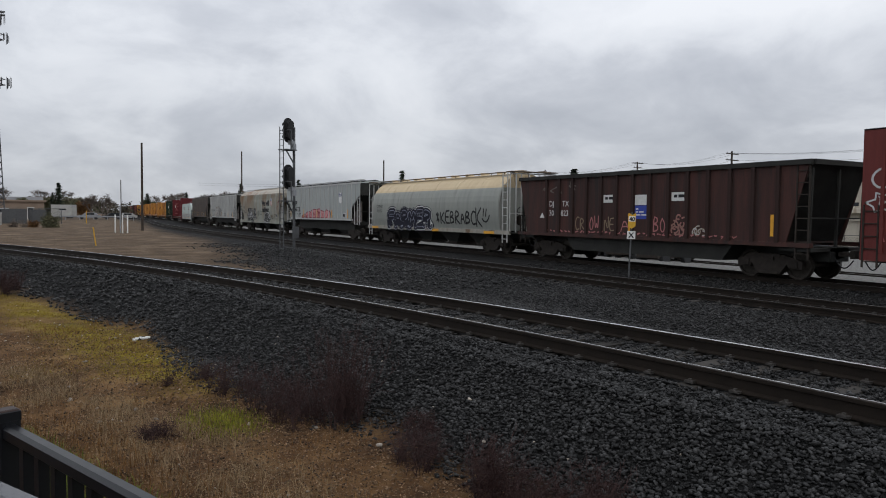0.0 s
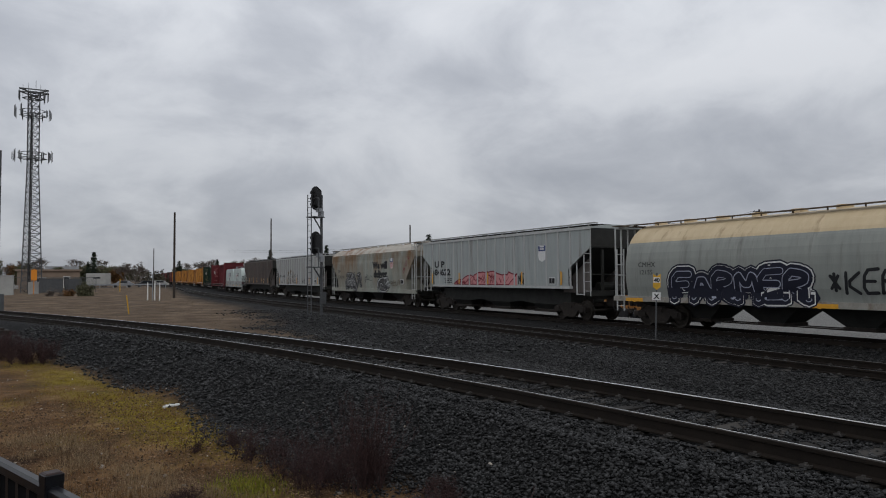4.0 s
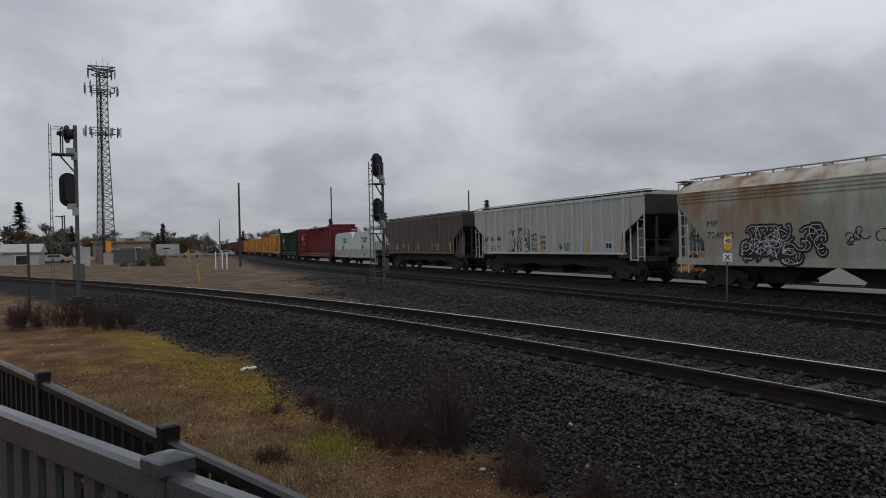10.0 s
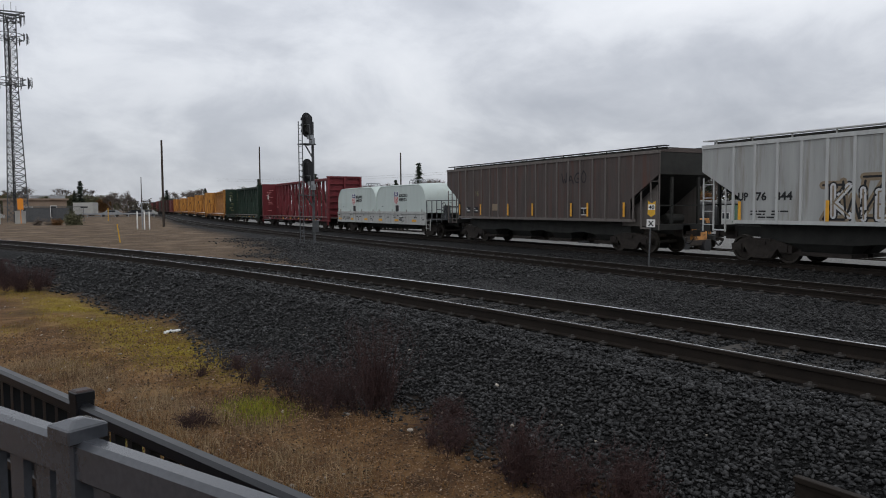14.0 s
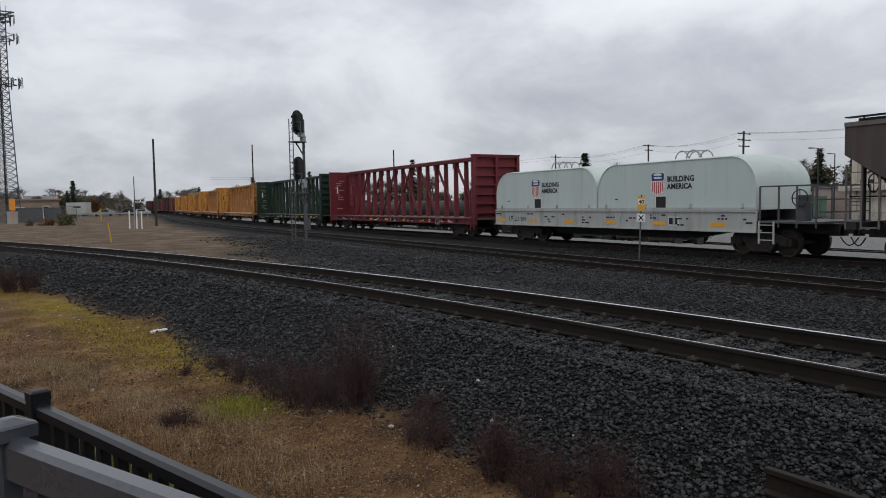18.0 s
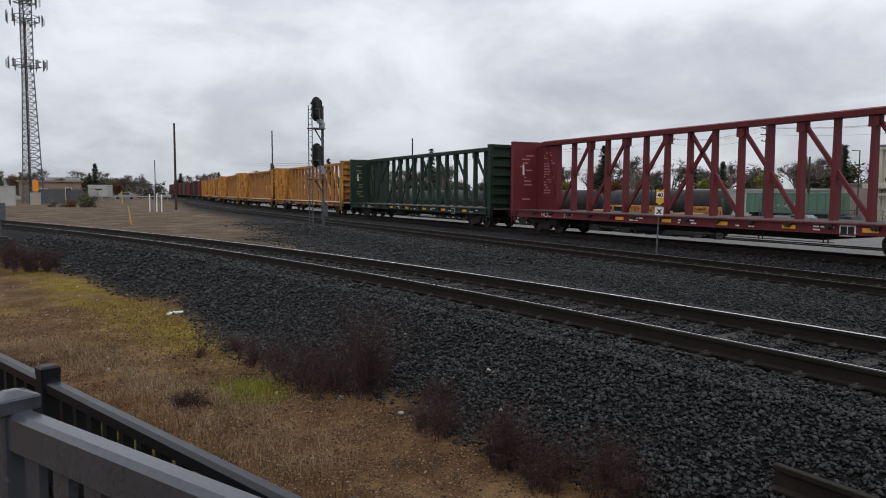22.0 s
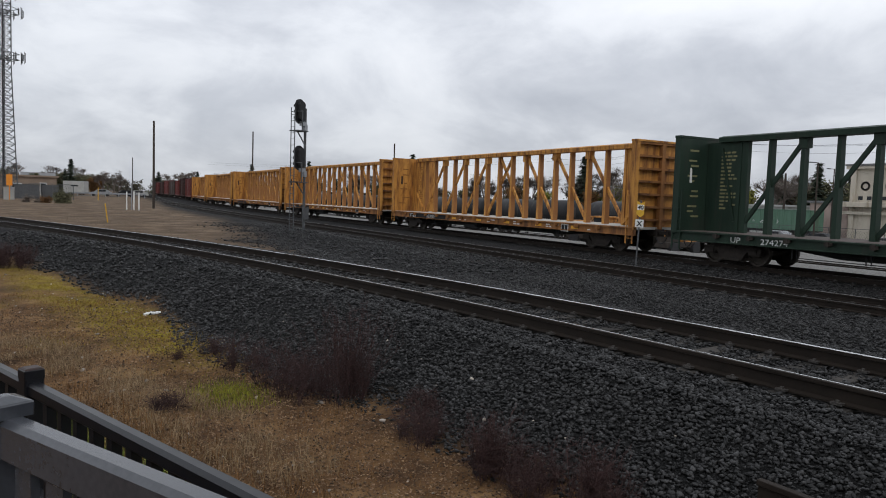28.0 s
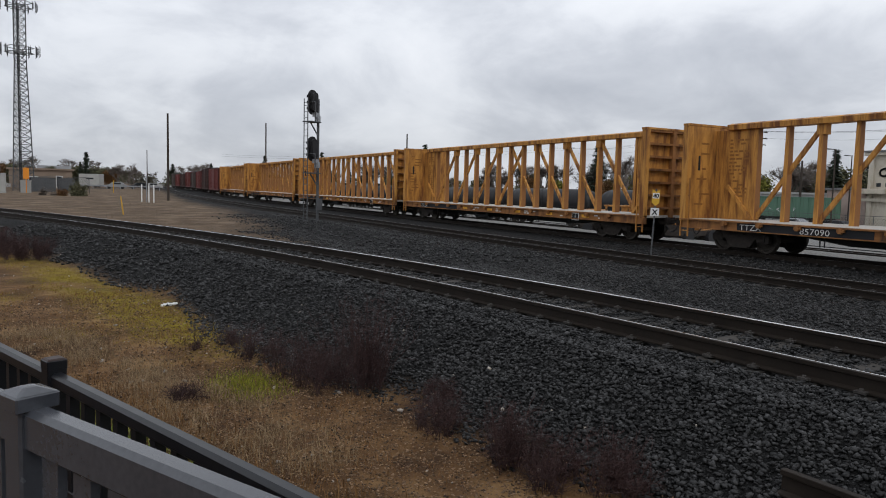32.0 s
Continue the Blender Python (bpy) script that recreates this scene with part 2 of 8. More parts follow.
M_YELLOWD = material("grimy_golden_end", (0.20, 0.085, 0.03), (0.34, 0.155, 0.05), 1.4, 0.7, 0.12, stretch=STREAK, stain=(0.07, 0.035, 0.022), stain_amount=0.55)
M_DECK = material("bleached_deck", (0.34, 0.32, 0.29), (0.50, 0.48, 0.44), 5, 0.8, 0.2)
M_DECKD = material("dirty_deck", (0.06, 0.045, 0.04), (0.13, 0.105, 0.095), 5, 0.85, 0.2)
M_TEXTW = plain("stencil_white", (0.66, 0.66, 0.64), 0.7)
M_TEXTK = plain("stencil_black", (0.02, 0.02, 0.022), 0.7)
M_STENR = plain("faded_pink_stencil", (0.42, 0.17, 0.17), 0.7)
M_STENY = plain("faded_brown_stencil", (0.26, 0.115, 0.03), 0.7)
M_STENG = plain("faded_yellow_stencil", (0.20, 0.19, 0.10), 0.7)
M_REFLEX = plain("yellow_reflective_tape", (0.72, 0.36, 0.04), 0.4)
M_NAVY = plain("navy_spray", (0.012, 0.013, 0.026), 0.7)
M_PINK = plain("pink_spray", (0.62, 0.27, 0.27), 0.7)
M_MAROON = plain("maroon_spray", (0.22, 0.03, 0.045), 0.7)
M_HAZE = plain("pale_blue_spray", (0.36, 0.38, 0.46), 0.7)
M_PALE = plain("white_spray", (0.55, 0.55, 0.55), 0.7)
M_OCHRE = plain("tan_spray", (0.24, 0.185, 0.125), 0.7)
M_SHIELDR = plain("shield_red", (0.48, 0.06, 0.06), 0.5)
M_SHIELDB = plain("shield_blue", (0.03, 0.05, 0.16), 0.5)
M_BLUE = plain("blue_placard", (0.04, 0.07, 0.36), 0.5)
M_DIM = plain("dark_grey_spray", (0.085, 0.082, 0.078), 0.7)
M_SILL = material("dusty_tan_sill", (0.24, 0.225, 0.195), (0.37, 0.35, 0.31), 2.5, 0.7, 0.1, stretch=(1, 1.5, 1), stain=(0.15, 0.10, 0.06), stain_amount=0.4)
M_RUNNING = material("rusty_running_board", (0.10, 0.075, 0.055), (0.19, 0.15, 0.11), 6, 0.8, 0.1)
# ribs a step darker than the maroon side sheets
M_DJRIB = material("dark_maroon_rib", (0.022, 0.015, 0.014), (0.052, 0.026, 0.022), 1.6, 0.8, 0.2, stretch=STREAK)

# ---- plan ----
MAIN_X, NEAR_MAIN_X = 22.4, 16.15          # track centres, straight along y near the camera
BEND_Y, BEND_R = 60.0, 800.0
SIDE_Z, GAUGE = 0.50, 1.51


def bend(y):
    """How far the main line has swung to the right at y."""
    if y < 140:
        return max(0.0, y - BEND_Y) ** 2 / (2 * BEND_R)
    b, v = 4.0 + 0.1 * (y - 140), y - 185
    if v > 0:
        b -= 0.035 * (v * v / 40 if v < 20 else v - 10)
    return b


def bend_slope(y):
    return bend(y + 0.5) - bend(y - 0.5)


def siding_x(y):
    """Centre line of the curving spur."""
    def c(v):
        return 3.799e-5 * v**3 - 6.646e-3 * v**2 - 3.874e-2 * v + 7.02
    if y < 0:
        return c(0) - 3.874e-2 * y - 1.2e-3 * y * y
    if y > 60:
        return c(60) - 0.427 * (y - 60)
    return c(y)


def siding_off(x, y):
    """Distance from the spur's centre line, positive on the far side."""
    s = (siding_x(y + 0.5) - siding_x(y - 0.5))
    return (x - siding_x(y)) / math.sqrt(1 + s * s)


def smooth(a, b, v):
    t = min(1.0, max(0.0, (v - a) / (b - a)))
    return t * t * (3 - 2 * t)


def ground_z(x, y):
    d = siding_off(x, y)
    bumps = 0.05 * noise.noise(Vector((x * 0.35, y * 0.35, 0))) + 0.02 * noise.noise(Vector((x * 1.3, y * 1.3, 4)))
    near = -0.27 + 0.35 * smooth(16, 30, y) + 0.42 * smooth(1.2, -0.6, x + 0.36 * (y - 3.1)) * smooth(5.5, 3.0, y) + bumps
    mid = -0.14 + 0.34 * smooth(18, 40, y) + bumps
    base = near if d < 0 else mid
    spur = SIDE_Z - 0.224
    if d < 0:
        z = spur + 0.06 * smooth(0.98, 1.2, -d) if d > -1.75 else max(base, spur + 0.06 - (-1.75 - d) * 0.38)
    else:
        z = spur + 0.06 * smooth(0.98, 1.2, d) if d < 1.75 else max(base, spur + 0.06 - (d - 1.75) * 0.32)
    u = x - bend(y)
    m = smooth(NEAR_MAIN_X - 4.6, NEAR_MAIN_X - 1.9, u)
    if d > 0:
        z = z * (1 - m) + (-0.20) * m
    if u > MAIN_X + 2.2:
        z = -0.2 - 0.10 * smooth(MAIN_X + 2.2, MAIN_X + 4, u) - 1.75 * smooth(MAIN_X + 5, MAIN_X + 22, u) + bumps * 0.5
    return z


def link(name, verts, faces, mats, parent=None):
    me = bpy.data.meshes.new(name)
    me.from_pydata(verts, [], faces)
    for m in mats if isinstance(mats, (list, tuple)) else [mats]:
        me.materials.append(m)
    ob = new(name, me)
    if parent:
        ob.parent = parent
    return ob


def part(name, bm, mat, parent=None, label="", bevel=0.0, smooth_faces=False):
    if bevel:
        bmesh.ops.bevel(bm, geom=bm.edges[:], offset=bevel, segments=1, affect="EDGES", clamp_overlap=True)
    me = bpy.data.meshes.new(name)
    bm.to_mesh(me)
    bm.free()
    me.materials.append(mat)
    if smooth_faces:
        for p in me.polygons:
            p.use_smooth = True
    ob = new(name, me)
    if parent:
        ob.parent = parent
    if label:
        tagged(ob, label)
    return ob


def box(bm, x0, y0, z0, x1, y1, z1):
    vs = [bm.verts.new(v) for v in ((x0, y0, z0), (x1, y0, z0), (x1, y1, z0), (x0, y1, z0), (x0, y0, z1), (x1, y0, z1), (x1, y1, z1), (x0, y1, z1))]
    for f in ((3, 2, 1, 0), (4, 5, 6, 7), (0, 1, 5, 4), (1, 2, 6, 5), (2, 3, 7, 6), (3, 0, 4, 7)):
        bm.faces.new([vs[i] for i in f])
    return vs


def bx(*c):
    bm = bmesh.new()
    for k in range(0, len(c), 6):
        box(bm, *c[k:k + 6])
    return bm


def beam(bm, a, b, w, h, up=(0, 0, 1)):
    """A bar from a to b, w wide and h deep."""
    a, b = Vector(a), Vector(b)
    d = (b - a).normalized()
    s = d.cross(Vector(up))
    if s.length < 1e-4:
        s = d.cross(Vector((1, 0, 0)))
    s.normalize()
    u = s.cross(d)
    vs = [bm.verts.new(p + s * (i * w / 2) + u * (j * h / 2)) for p in (a, b) for i, j in ((-1, -1), (1, -1), (1, 1), (-1, 1))]
    for f in ((3, 2, 1, 0), (4, 5, 6, 7), (0, 1, 5, 4), (1, 2, 6, 5), (2, 3, 7, 6), (3, 0, 4, 7)):
        bm.faces.new([vs[i] for i in f])


def rod(bm, a, b, r, n=8, r2=None):
    a, b = Vector(a), Vector(b)
    d = (b - a).normalized()
    s = d.orthogonal().normalized()
    u = d.cross(s)
    rings = []
    for p, q in ((a, r), (b, r if r2 is None else r2)):
        rings.append([bm.verts.new(p + (s * math.cos(k * math.tau / n) + u * math.sin(k * math.tau / n)) * q) for k in range(n)])
    for k in range(n):
        bm.faces.new((rings[0][k], rings[0][(k + 1) % n], rings[1][(k + 1) % n], rings[1][k]))
    bm.faces.new(rings[0][::-1])
    bm.faces.new(rings[1])


def tube(bm, pts, r, n=6):
    """One bent round bar through all the points."""
    pts = [Vector(q) for q in pts]
    rings = []
    for i, q in enumerate(pts):
        d = (pts[min(i + 1, len(pts) - 1)] - pts[max(i - 1, 0)]).normalized()
        s = d.cross(Vector((0, 0, 1)))
        s = s.normalized() if s.length > 1e-3 else Vector((1, 0, 0))
        u = s.cross(d)
        rings.append([bm.verts.new(q + (s * math.cos(k * math.tau / n) + u * math.sin(k * math.tau / n)) * r) for k in range(n)])
    for a, b in zip(rings, rings[1:]):
        for k in range(n):
            bm.faces.new((a[k], a[(k + 1) % n], b[(k + 1) % n], b[k]))
    bm.faces.new(rings[0][::-1])
    bm.faces.new(rings[-1])


def prism(bm, outline, y0, y1):
    """A closed outline of (x, z) drawn out along y."""
    a = [bm.verts.new((x, y0, z)) for x, z in outline]
    b = [bm.verts.new((x, y1, z)) for x, z in outline]
    n = len(outline)
    for k in range(n):
        bm.faces.new((a[k], a[(k + 1) % n], b[(k + 1) % n], b[k]))
    bm.faces.new(a[::-1])
    bm.faces.new(b)


def slab(bm, outline, x0, x1):
    """A closed outline of (y, z) drawn out along x."""
    a = [bm.verts.new((x0, y, z)) for y, z in outline]
    b = [bm.verts.new((x1, y, z)) for y, z in outline]
    n = len(outline)
    for k in range(n):
        bm.faces.new((a[k], a[(k + 1) % n], b[(k + 1) % n], b[k]))
    bm.faces.new(a[::-1])
    bm.faces.new(b)


# ---- ground: one sheet to the horizon, finer near the camera ----
def ground_material():
    m = bpy.data.materials.new("ground")
    m.use_nodes = True
    n, l = m.node_tree.nodes, m.node_tree.links
    bsdf = n["Principled BSDF"]
    tc = n.new("ShaderNodeTexCoord")

    def ntex(scale, detail=6, rough=0.6):
        t = n.new("ShaderNodeTexNoise")
        t.inputs["Scale"].default_value, t.inputs["Detail"].default_value, t.inputs["Roughness"].default_value = scale, detail, rough
        l.new(tc.outputs["Object"], t.inputs["Vector"])
        return t.outputs["Fac"]

    def cramp(fac, stops):
        r = n.new("ShaderNodeValToRGB")
        while len(r.color_ramp.elements) < len(stops):
            r.color_ramp.elements.new(0.5)
        for e, (p, c) in zip(r.color_ramp.elements, stops):
            e.position, e.color = p, (*c, 1)
        l.new(fac, r.inputs[0])
        return r.outputs[0]

    def mix(fac, a, b):
        x = n.new("ShaderNodeMix")
        x.data_type = "RGBA"
        l.new(fac, x.inputs[0])
        l.new(a, x.inputs[6])
        l.new(b, x.inputs[7])
        return x.outputs[2]

    def layer(name):
        a = n.new("ShaderNodeVertexColor")
        a.layer_name = name
        s = n.new("ShaderNodeSeparateColor")
        l.new(a.outputs["Color"], s.inputs[0])
        return s.outputs

    ground_kind = layer("cover")
    plant = layer("growth")
    dirt = cramp(ntex(1.1, 9, 0.68), ((0.34, (0.042, 0.022, 0.011)), (0.5, (0.125, 0.066, 0.028)), (0.64, (0.25, 0.148, 0.066))))
    pale = cramp(ntex(0.5, 9, 0.65), ((0.32, (0.055, 0.037, 0.023)), (0.52, (0.120, 0.083, 0.053)), (0.7, (0.215, 0.155, 0.105))))
    # near-black lows of stone put the shaded gaps between stones into the colour
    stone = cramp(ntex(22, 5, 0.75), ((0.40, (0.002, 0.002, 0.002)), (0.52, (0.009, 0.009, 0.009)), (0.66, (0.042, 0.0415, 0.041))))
    gravel = cramp(ntex(9, 8, 0.7), ((0.34, (0.09, 0.088, 0.083)), (0.5, (0.175, 0.172, 0.163)), (0.66, (0.29, 0.285, 0.272))))
    moss = cramp(ntex(2.5, 8, 0.7), ((0.3, (0.09, 0.048, 0.013)), (0.5, (0.20, 0.142, 0.017)), (0.66, (0.30, 0.245, 0.025))))
    grass = cramp(ntex(6, 8, 0.7), ((0.3, (0.045, 0.060, 0.010)), (0.52, (0.09, 0.115, 0.018)), (0.7, (0.15, 0.165, 0.035))))
    c = mix(ground_kind[1], dirt, pale)
    c = mix(plant[0], c, moss)
    c = mix(plant[1], c, grass)
    c = mix(ground_kind[2], c, gravel)
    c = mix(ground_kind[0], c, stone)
    l.new(c, bsdf.inputs["Base Color"])
    bsdf.inputs["Roughness"].default_value = 0.92
    bsdf.inputs["Specular IOR Level"].default_value = 0.15
    bp = n.new("ShaderNodeBump")
    bp.inputs["Strength"].default_value, bp.inputs["Distance"].default_value = 0.8, 0.05
    l.new(ntex(26, 6, 0.7), bp.inputs["Height"])
    l.new(bp.outputs[0], bsdf.inputs["Normal"])
    return m


def span(a, b, step):
    return list(np.arange(a, b, step))


def cover_at(x, y):
    """Shares of dark ballast, pale earth and grey yard gravel; of moss and of grass."""
    d = siding_off(x, y)
    wob = 0.55 * noise.noise(Vector((x * 0.5, y * 0.5, 2))) + 0.25 * noise.noise(Vector((x * 1.9, y * 1.9, 7)))
    u = x - bend(y)
    edge_near = 3.25 + 0.6 * smooth(6.6, 8.4, y) * (1 - smooth(9.5, 15, y)) + 0.25 * smooth(12, 30, y)
    ballast = 1 - smooth(edge_near - 0.35, edge_near + 0.35, -d + 0.55 * wob) if d < 0 else 0.0
    if d >= 0:
        # the earth wedge between the spur and the main line opens with distance
        left = 2.3 + wob
        right = 6.6 + 2.9 * smooth(20, 60, y) + 3.6 * smooth(60, 130, y) + wob * 1.5
        wedge = smooth(14, 24, y + 2 * wob)
        inside = smooth(left - 0.4, left + 0.6, d) * (1 - smooth(right - 0.8, right + 2.6, u))
        ballast = 1 - inside * wedge
    if u > MAIN_X + 2.4:
        ballast = 0.0
    pale = 1.0 if d >= 0 else 0.35 * smooth(10, 30, y)
    yard = smooth(MAIN_X + 2.0, MAIN_X + 2.8, u + 0.2 * wob) * (1 - smooth(120, 200, u))
    patch = 0.5 + 0.5 * noise.noise(Vector((x * 0.9, y * 0.55, 3)))
    along = -d + 0.4 * wob
    moss = smooth(3.2, 3.9, along) * (1 - smooth(4.1, 5.2, along)) * smooth(8.5, 10.5, y) * (1 - smooth(17, 24, y)) * smooth(0.22, 0.5, patch)
    moss = max(moss, 0.3 * smooth(4.5, 6.0, along) * smooth(9, 12, y) * (1 - smooth(16, 22, y)) * smooth(0.45, 0.7, patch))
    tuft = 0.6 * math.exp(-((x - 1.85) ** 2 / 0.12 + (y - 7.9) ** 2 / 0.25))
    grass = max(tuft, 0.85 * smooth(0.75, 0.3, abs(x + 0.36 * (y - 3.1) - 1.3 + 0.3 * wob)) * (1 - smooth(8, 11, y)) * smooth(0.2, 0.5, patch))
    if d >= 0:
        moss = grass = 0.0
    return ballast, pale, yard, moss, grass


def build_ground():
    xs = [-1500, -700, -320, -160, -90, -60, -42, -30, -22, -16] + span(-12, -4, 0.8) + span(-4, 12, 0.22) + span(12, 27, 0.6) + [27, 29, 32, 37, 45, 60, 85, 130, 220, 420, 900, 1600]
    ys = [-400, -120, -50, -25, -12, -6] + span(-3, 18, 0.22) + span(18, 40, 0.55) + span(40, 100, 1.5) + [100, 106, 114, 124, 140, 160, 190, 230, 300, 420, 700, 1300, 2600]
    verts = [(x, y, ground_z(x, y)) for y in ys for x in xs]
    w = len(xs)
    faces = [(j * w + i, j * w + i + 1, (j + 1) * w + i + 1, (j + 1) * w + i) for j in range(len(ys) - 1) for i in range(w - 1)]
    ob = link("ground", verts, faces, ground_material())
    me = ob.data
    for p in me.polygons:
        p.use_smooth = True
    cover = me.color_attributes.new("cover", "FLOAT_COLOR", "POINT")
    growth = me.color_attributes.new("growth", "FLOAT_COLOR", "POINT")
    for i, v in enumerate(verts):
        b, p, g, ms, gr = cover_at(v[0], v[1])
        cover.data[i].color = (b, p, g, 1)
        growth.data[i].color = (ms, gr, 0, 1)
    tagged(ob, "bare brown earth with moss, dark railway ballast and grey gravel", "ground", kind="structure")


build_ground()


# ---- rails and ties ----
RAIL = [(-0.07, -0.17), (0.07, -0.17), (0.07, -0.155), (0.012, -0.14), (0.010, -0.045), (0.036, -0.035), (0.036, -0.004), (0.03, 0.0), (0.006, 0.0005), (-0.03, 0.0), (-0.036, -0.004), (-0.036, -0.035), (-0.010, -0.045), (-0.012, -0.14), (-0.07, -0.155)]


def rail(line, parent, off, z, head):
    """One rail along the points of a line (x, y), with a polished running face."""
    verts, faces = [], []
    n = len(RAIL)
    for i, (x, y) in enumerate(line):
        a, b = line[max(0, i - 1)], line[min(len(line) - 1, i + 1)]
        t = Vector((b[0] - a[0], b[1] - a[1])).normalized()
        sx, sy = t.y, -t.x
        for px, pz in RAIL:
            verts.append((x + sx * (off + px), y + sy * (off + px), z + pz))
    for i in range(len(line) - 1):
        for k in range(n):
            faces.append((i * n + k, i * n + (k + 1) % n, (i + 1) * n + (k + 1) % n, (i + 1) * n + k))
    ob = link("rail", verts, faces, [M_RAIL, head], parent)
    for i, p in enumerate(ob.data.polygons):
        p.material_index = 1 if i % n in ((7, 8) if off > 0 else (7,)) else 0
    return ob


def tie_mesh():
    bm = bmesh.new()
    prism(bm, [(-0.115, -0.2), (0.115, -0.2), (0.11, 0.0), (-0.11, 0.0)], -1.25, 1.25)
    me = bpy.data.meshes.new("tie")
    bm.to_mesh(me)
    bm.free()
    me.materials.append(M_TIE)
    return me


def clip_mesh():
    bm = bmesh.new()
    box(bm, -0.12, -0.05, 0, -0.06, 0.05, 0.022)
    box(bm, 0.06, -0.05, 0, 0.12, 0.05, 0.022)
    rod(bm, (-0.09, 0, 0.02), (-0.09, 0, 0.042), 0.018, 6)
    rod(bm, (0.09, 0, 0.02), (0.09, 0, 0.042), 0.018, 6)
    me = bpy.data.meshes.new("rail_clip")
    bm.to_mesh(me)
    bm.free()
    me.materials.append(M_CLIP)
    return me


def track(name, centre, y0, y1, z, label, pick, step=1.0, pitch=0.61, head=M_DULLTOP):
    """A whole track; ties near the camera are pieces of their own, the rest one mesh."""
    root = tagged(new(name), label, "railway track", kind="structure")
    line, y = [], y0
    while y <= y1:
        line.append((centre(y), y))
        y += step if y < 90 else step * 3
    for s in (-0.5, 0.5):
        rail(line, root, s * GAUGE, z, head)
    tie, clip = tie_mesh(), clip_mesh()
    far_v, far_f = [], []
    y = y0
    while y < min(y1, 130):
        slope = (centre(y + 0.5) - centre(y - 0.5))
        ang = math.atan2(-slope, 1)
        m = Matrix.Translation((centre(y), y, z - 0.185)) @ Matrix.Rotation(ang + math.pi / 2, 4, "Z") @ Matrix.Rotation(random.uniform(-0.01, 0.01), 4, "Z")
        if pick[0] < y < pick[1]:
            o = new("tie", tie)
            o.parent, o.matrix_local = root, m
            for s in (-0.5, 0.5):
                c = new("rail_clip", clip)
                c.parent = root
                c.matrix_local = Matrix.Translation((centre(y), y, z - 0.165)) @ Matrix.Rotation(ang, 4, "Z") @ Matrix.Translation((s * GAUGE, 0, 0))
        else:
            k = len(far_v)
            far_v += [tuple(m @ v.co) for v in tie.vertices]
            far_f += [tuple(k + i for i in p.vertices) for p in tie.polygons]
        y += pitch / math.sqrt(1 + slope * slope)
    if far_v:
        tagged(link("far_ties", far_v, far_f, M_TIE, root), kind="stuff")
    return root


track("spur_track", siding_x, -8, 110, SIDE_Z, "curving spur track with polished rails on weathered ties in dark ballast", (0, 45), pitch=0.505, head=M_RAILTOP)
track("near_main_track", lambda y: NEAR_MAIN_X + bend(y), -20, 420, 0.0, "straight empty main track with dark rails in ballast", (0, 40))
track("train_track", lambda y: MAIN_X + bend(y), -30, 420, 0.0, "main track under the freight train", (0, 30))

# ---- the freight train ----
def advance(t):
    """Metres that the train has gone since the start; it gathers a little speed."""
    times, speeds = (0, 4.5, 6.5, 8, 18, 25, 32), (5.7, 5.85, 6.05, 6.18, 6.25, 6.1, 6.15)
    s = 0.0
    for a, b, u, v in zip(times, times[1:], speeds, speeds[1:]):
        if t <= a:
            break
        e = min(t, b)
        w = u + (v - u) * (e - a) / (b - a)
        s += (u + w) / 2 * (e - a)
    return s


def car_pose(mid, half, t):
    y = mid - advance(t)
    a, b = y - half, y + half
    xa, xb = MAIN_X + bend(a), MAIN_X + bend(b)
    return pose((xa + xb) / 2, y, 0, 0, 0, -math.degrees(math.atan2(xb - xa, b - a)))


CARS, WHEELS = [], []


def car(name, label, category, near, far_end, trucks=2.4):
    root = tagged(new(name), label, category, group="cars of the freight train")
    half = (far_end - near) / 2
    CARS.append((root, (near + far_end) / 2, half - trucks))
    return root, half


def motions():
    for root, mid, half in CARS:
        walk(root, [(t, car_pose(mid, half, t)) for t in range(0, 33, 2)])
    turns = [t / 10 for t in range(0, 321)]
    rolled = [math.degrees(advance(t)) for t in turns]
    for w, place, radius in WHEELS:
        walk(w, [(t, pose(*place, s / radius % 360 if s else 0, 0, 0)) for t, s in zip(turns, rolled)])


# meshes shared by all trucks
def mesh_of(name, bm, mat, smooth_faces=False):
    me = bpy.data.meshes.new(name)
    bm.to_mesh(me)
    bm.free()
    me.materials.append(mat)
    if smooth_faces:
        for p in me.polygons:
            p.use_smooth = True
    return me


WHEEL_R = 0.457


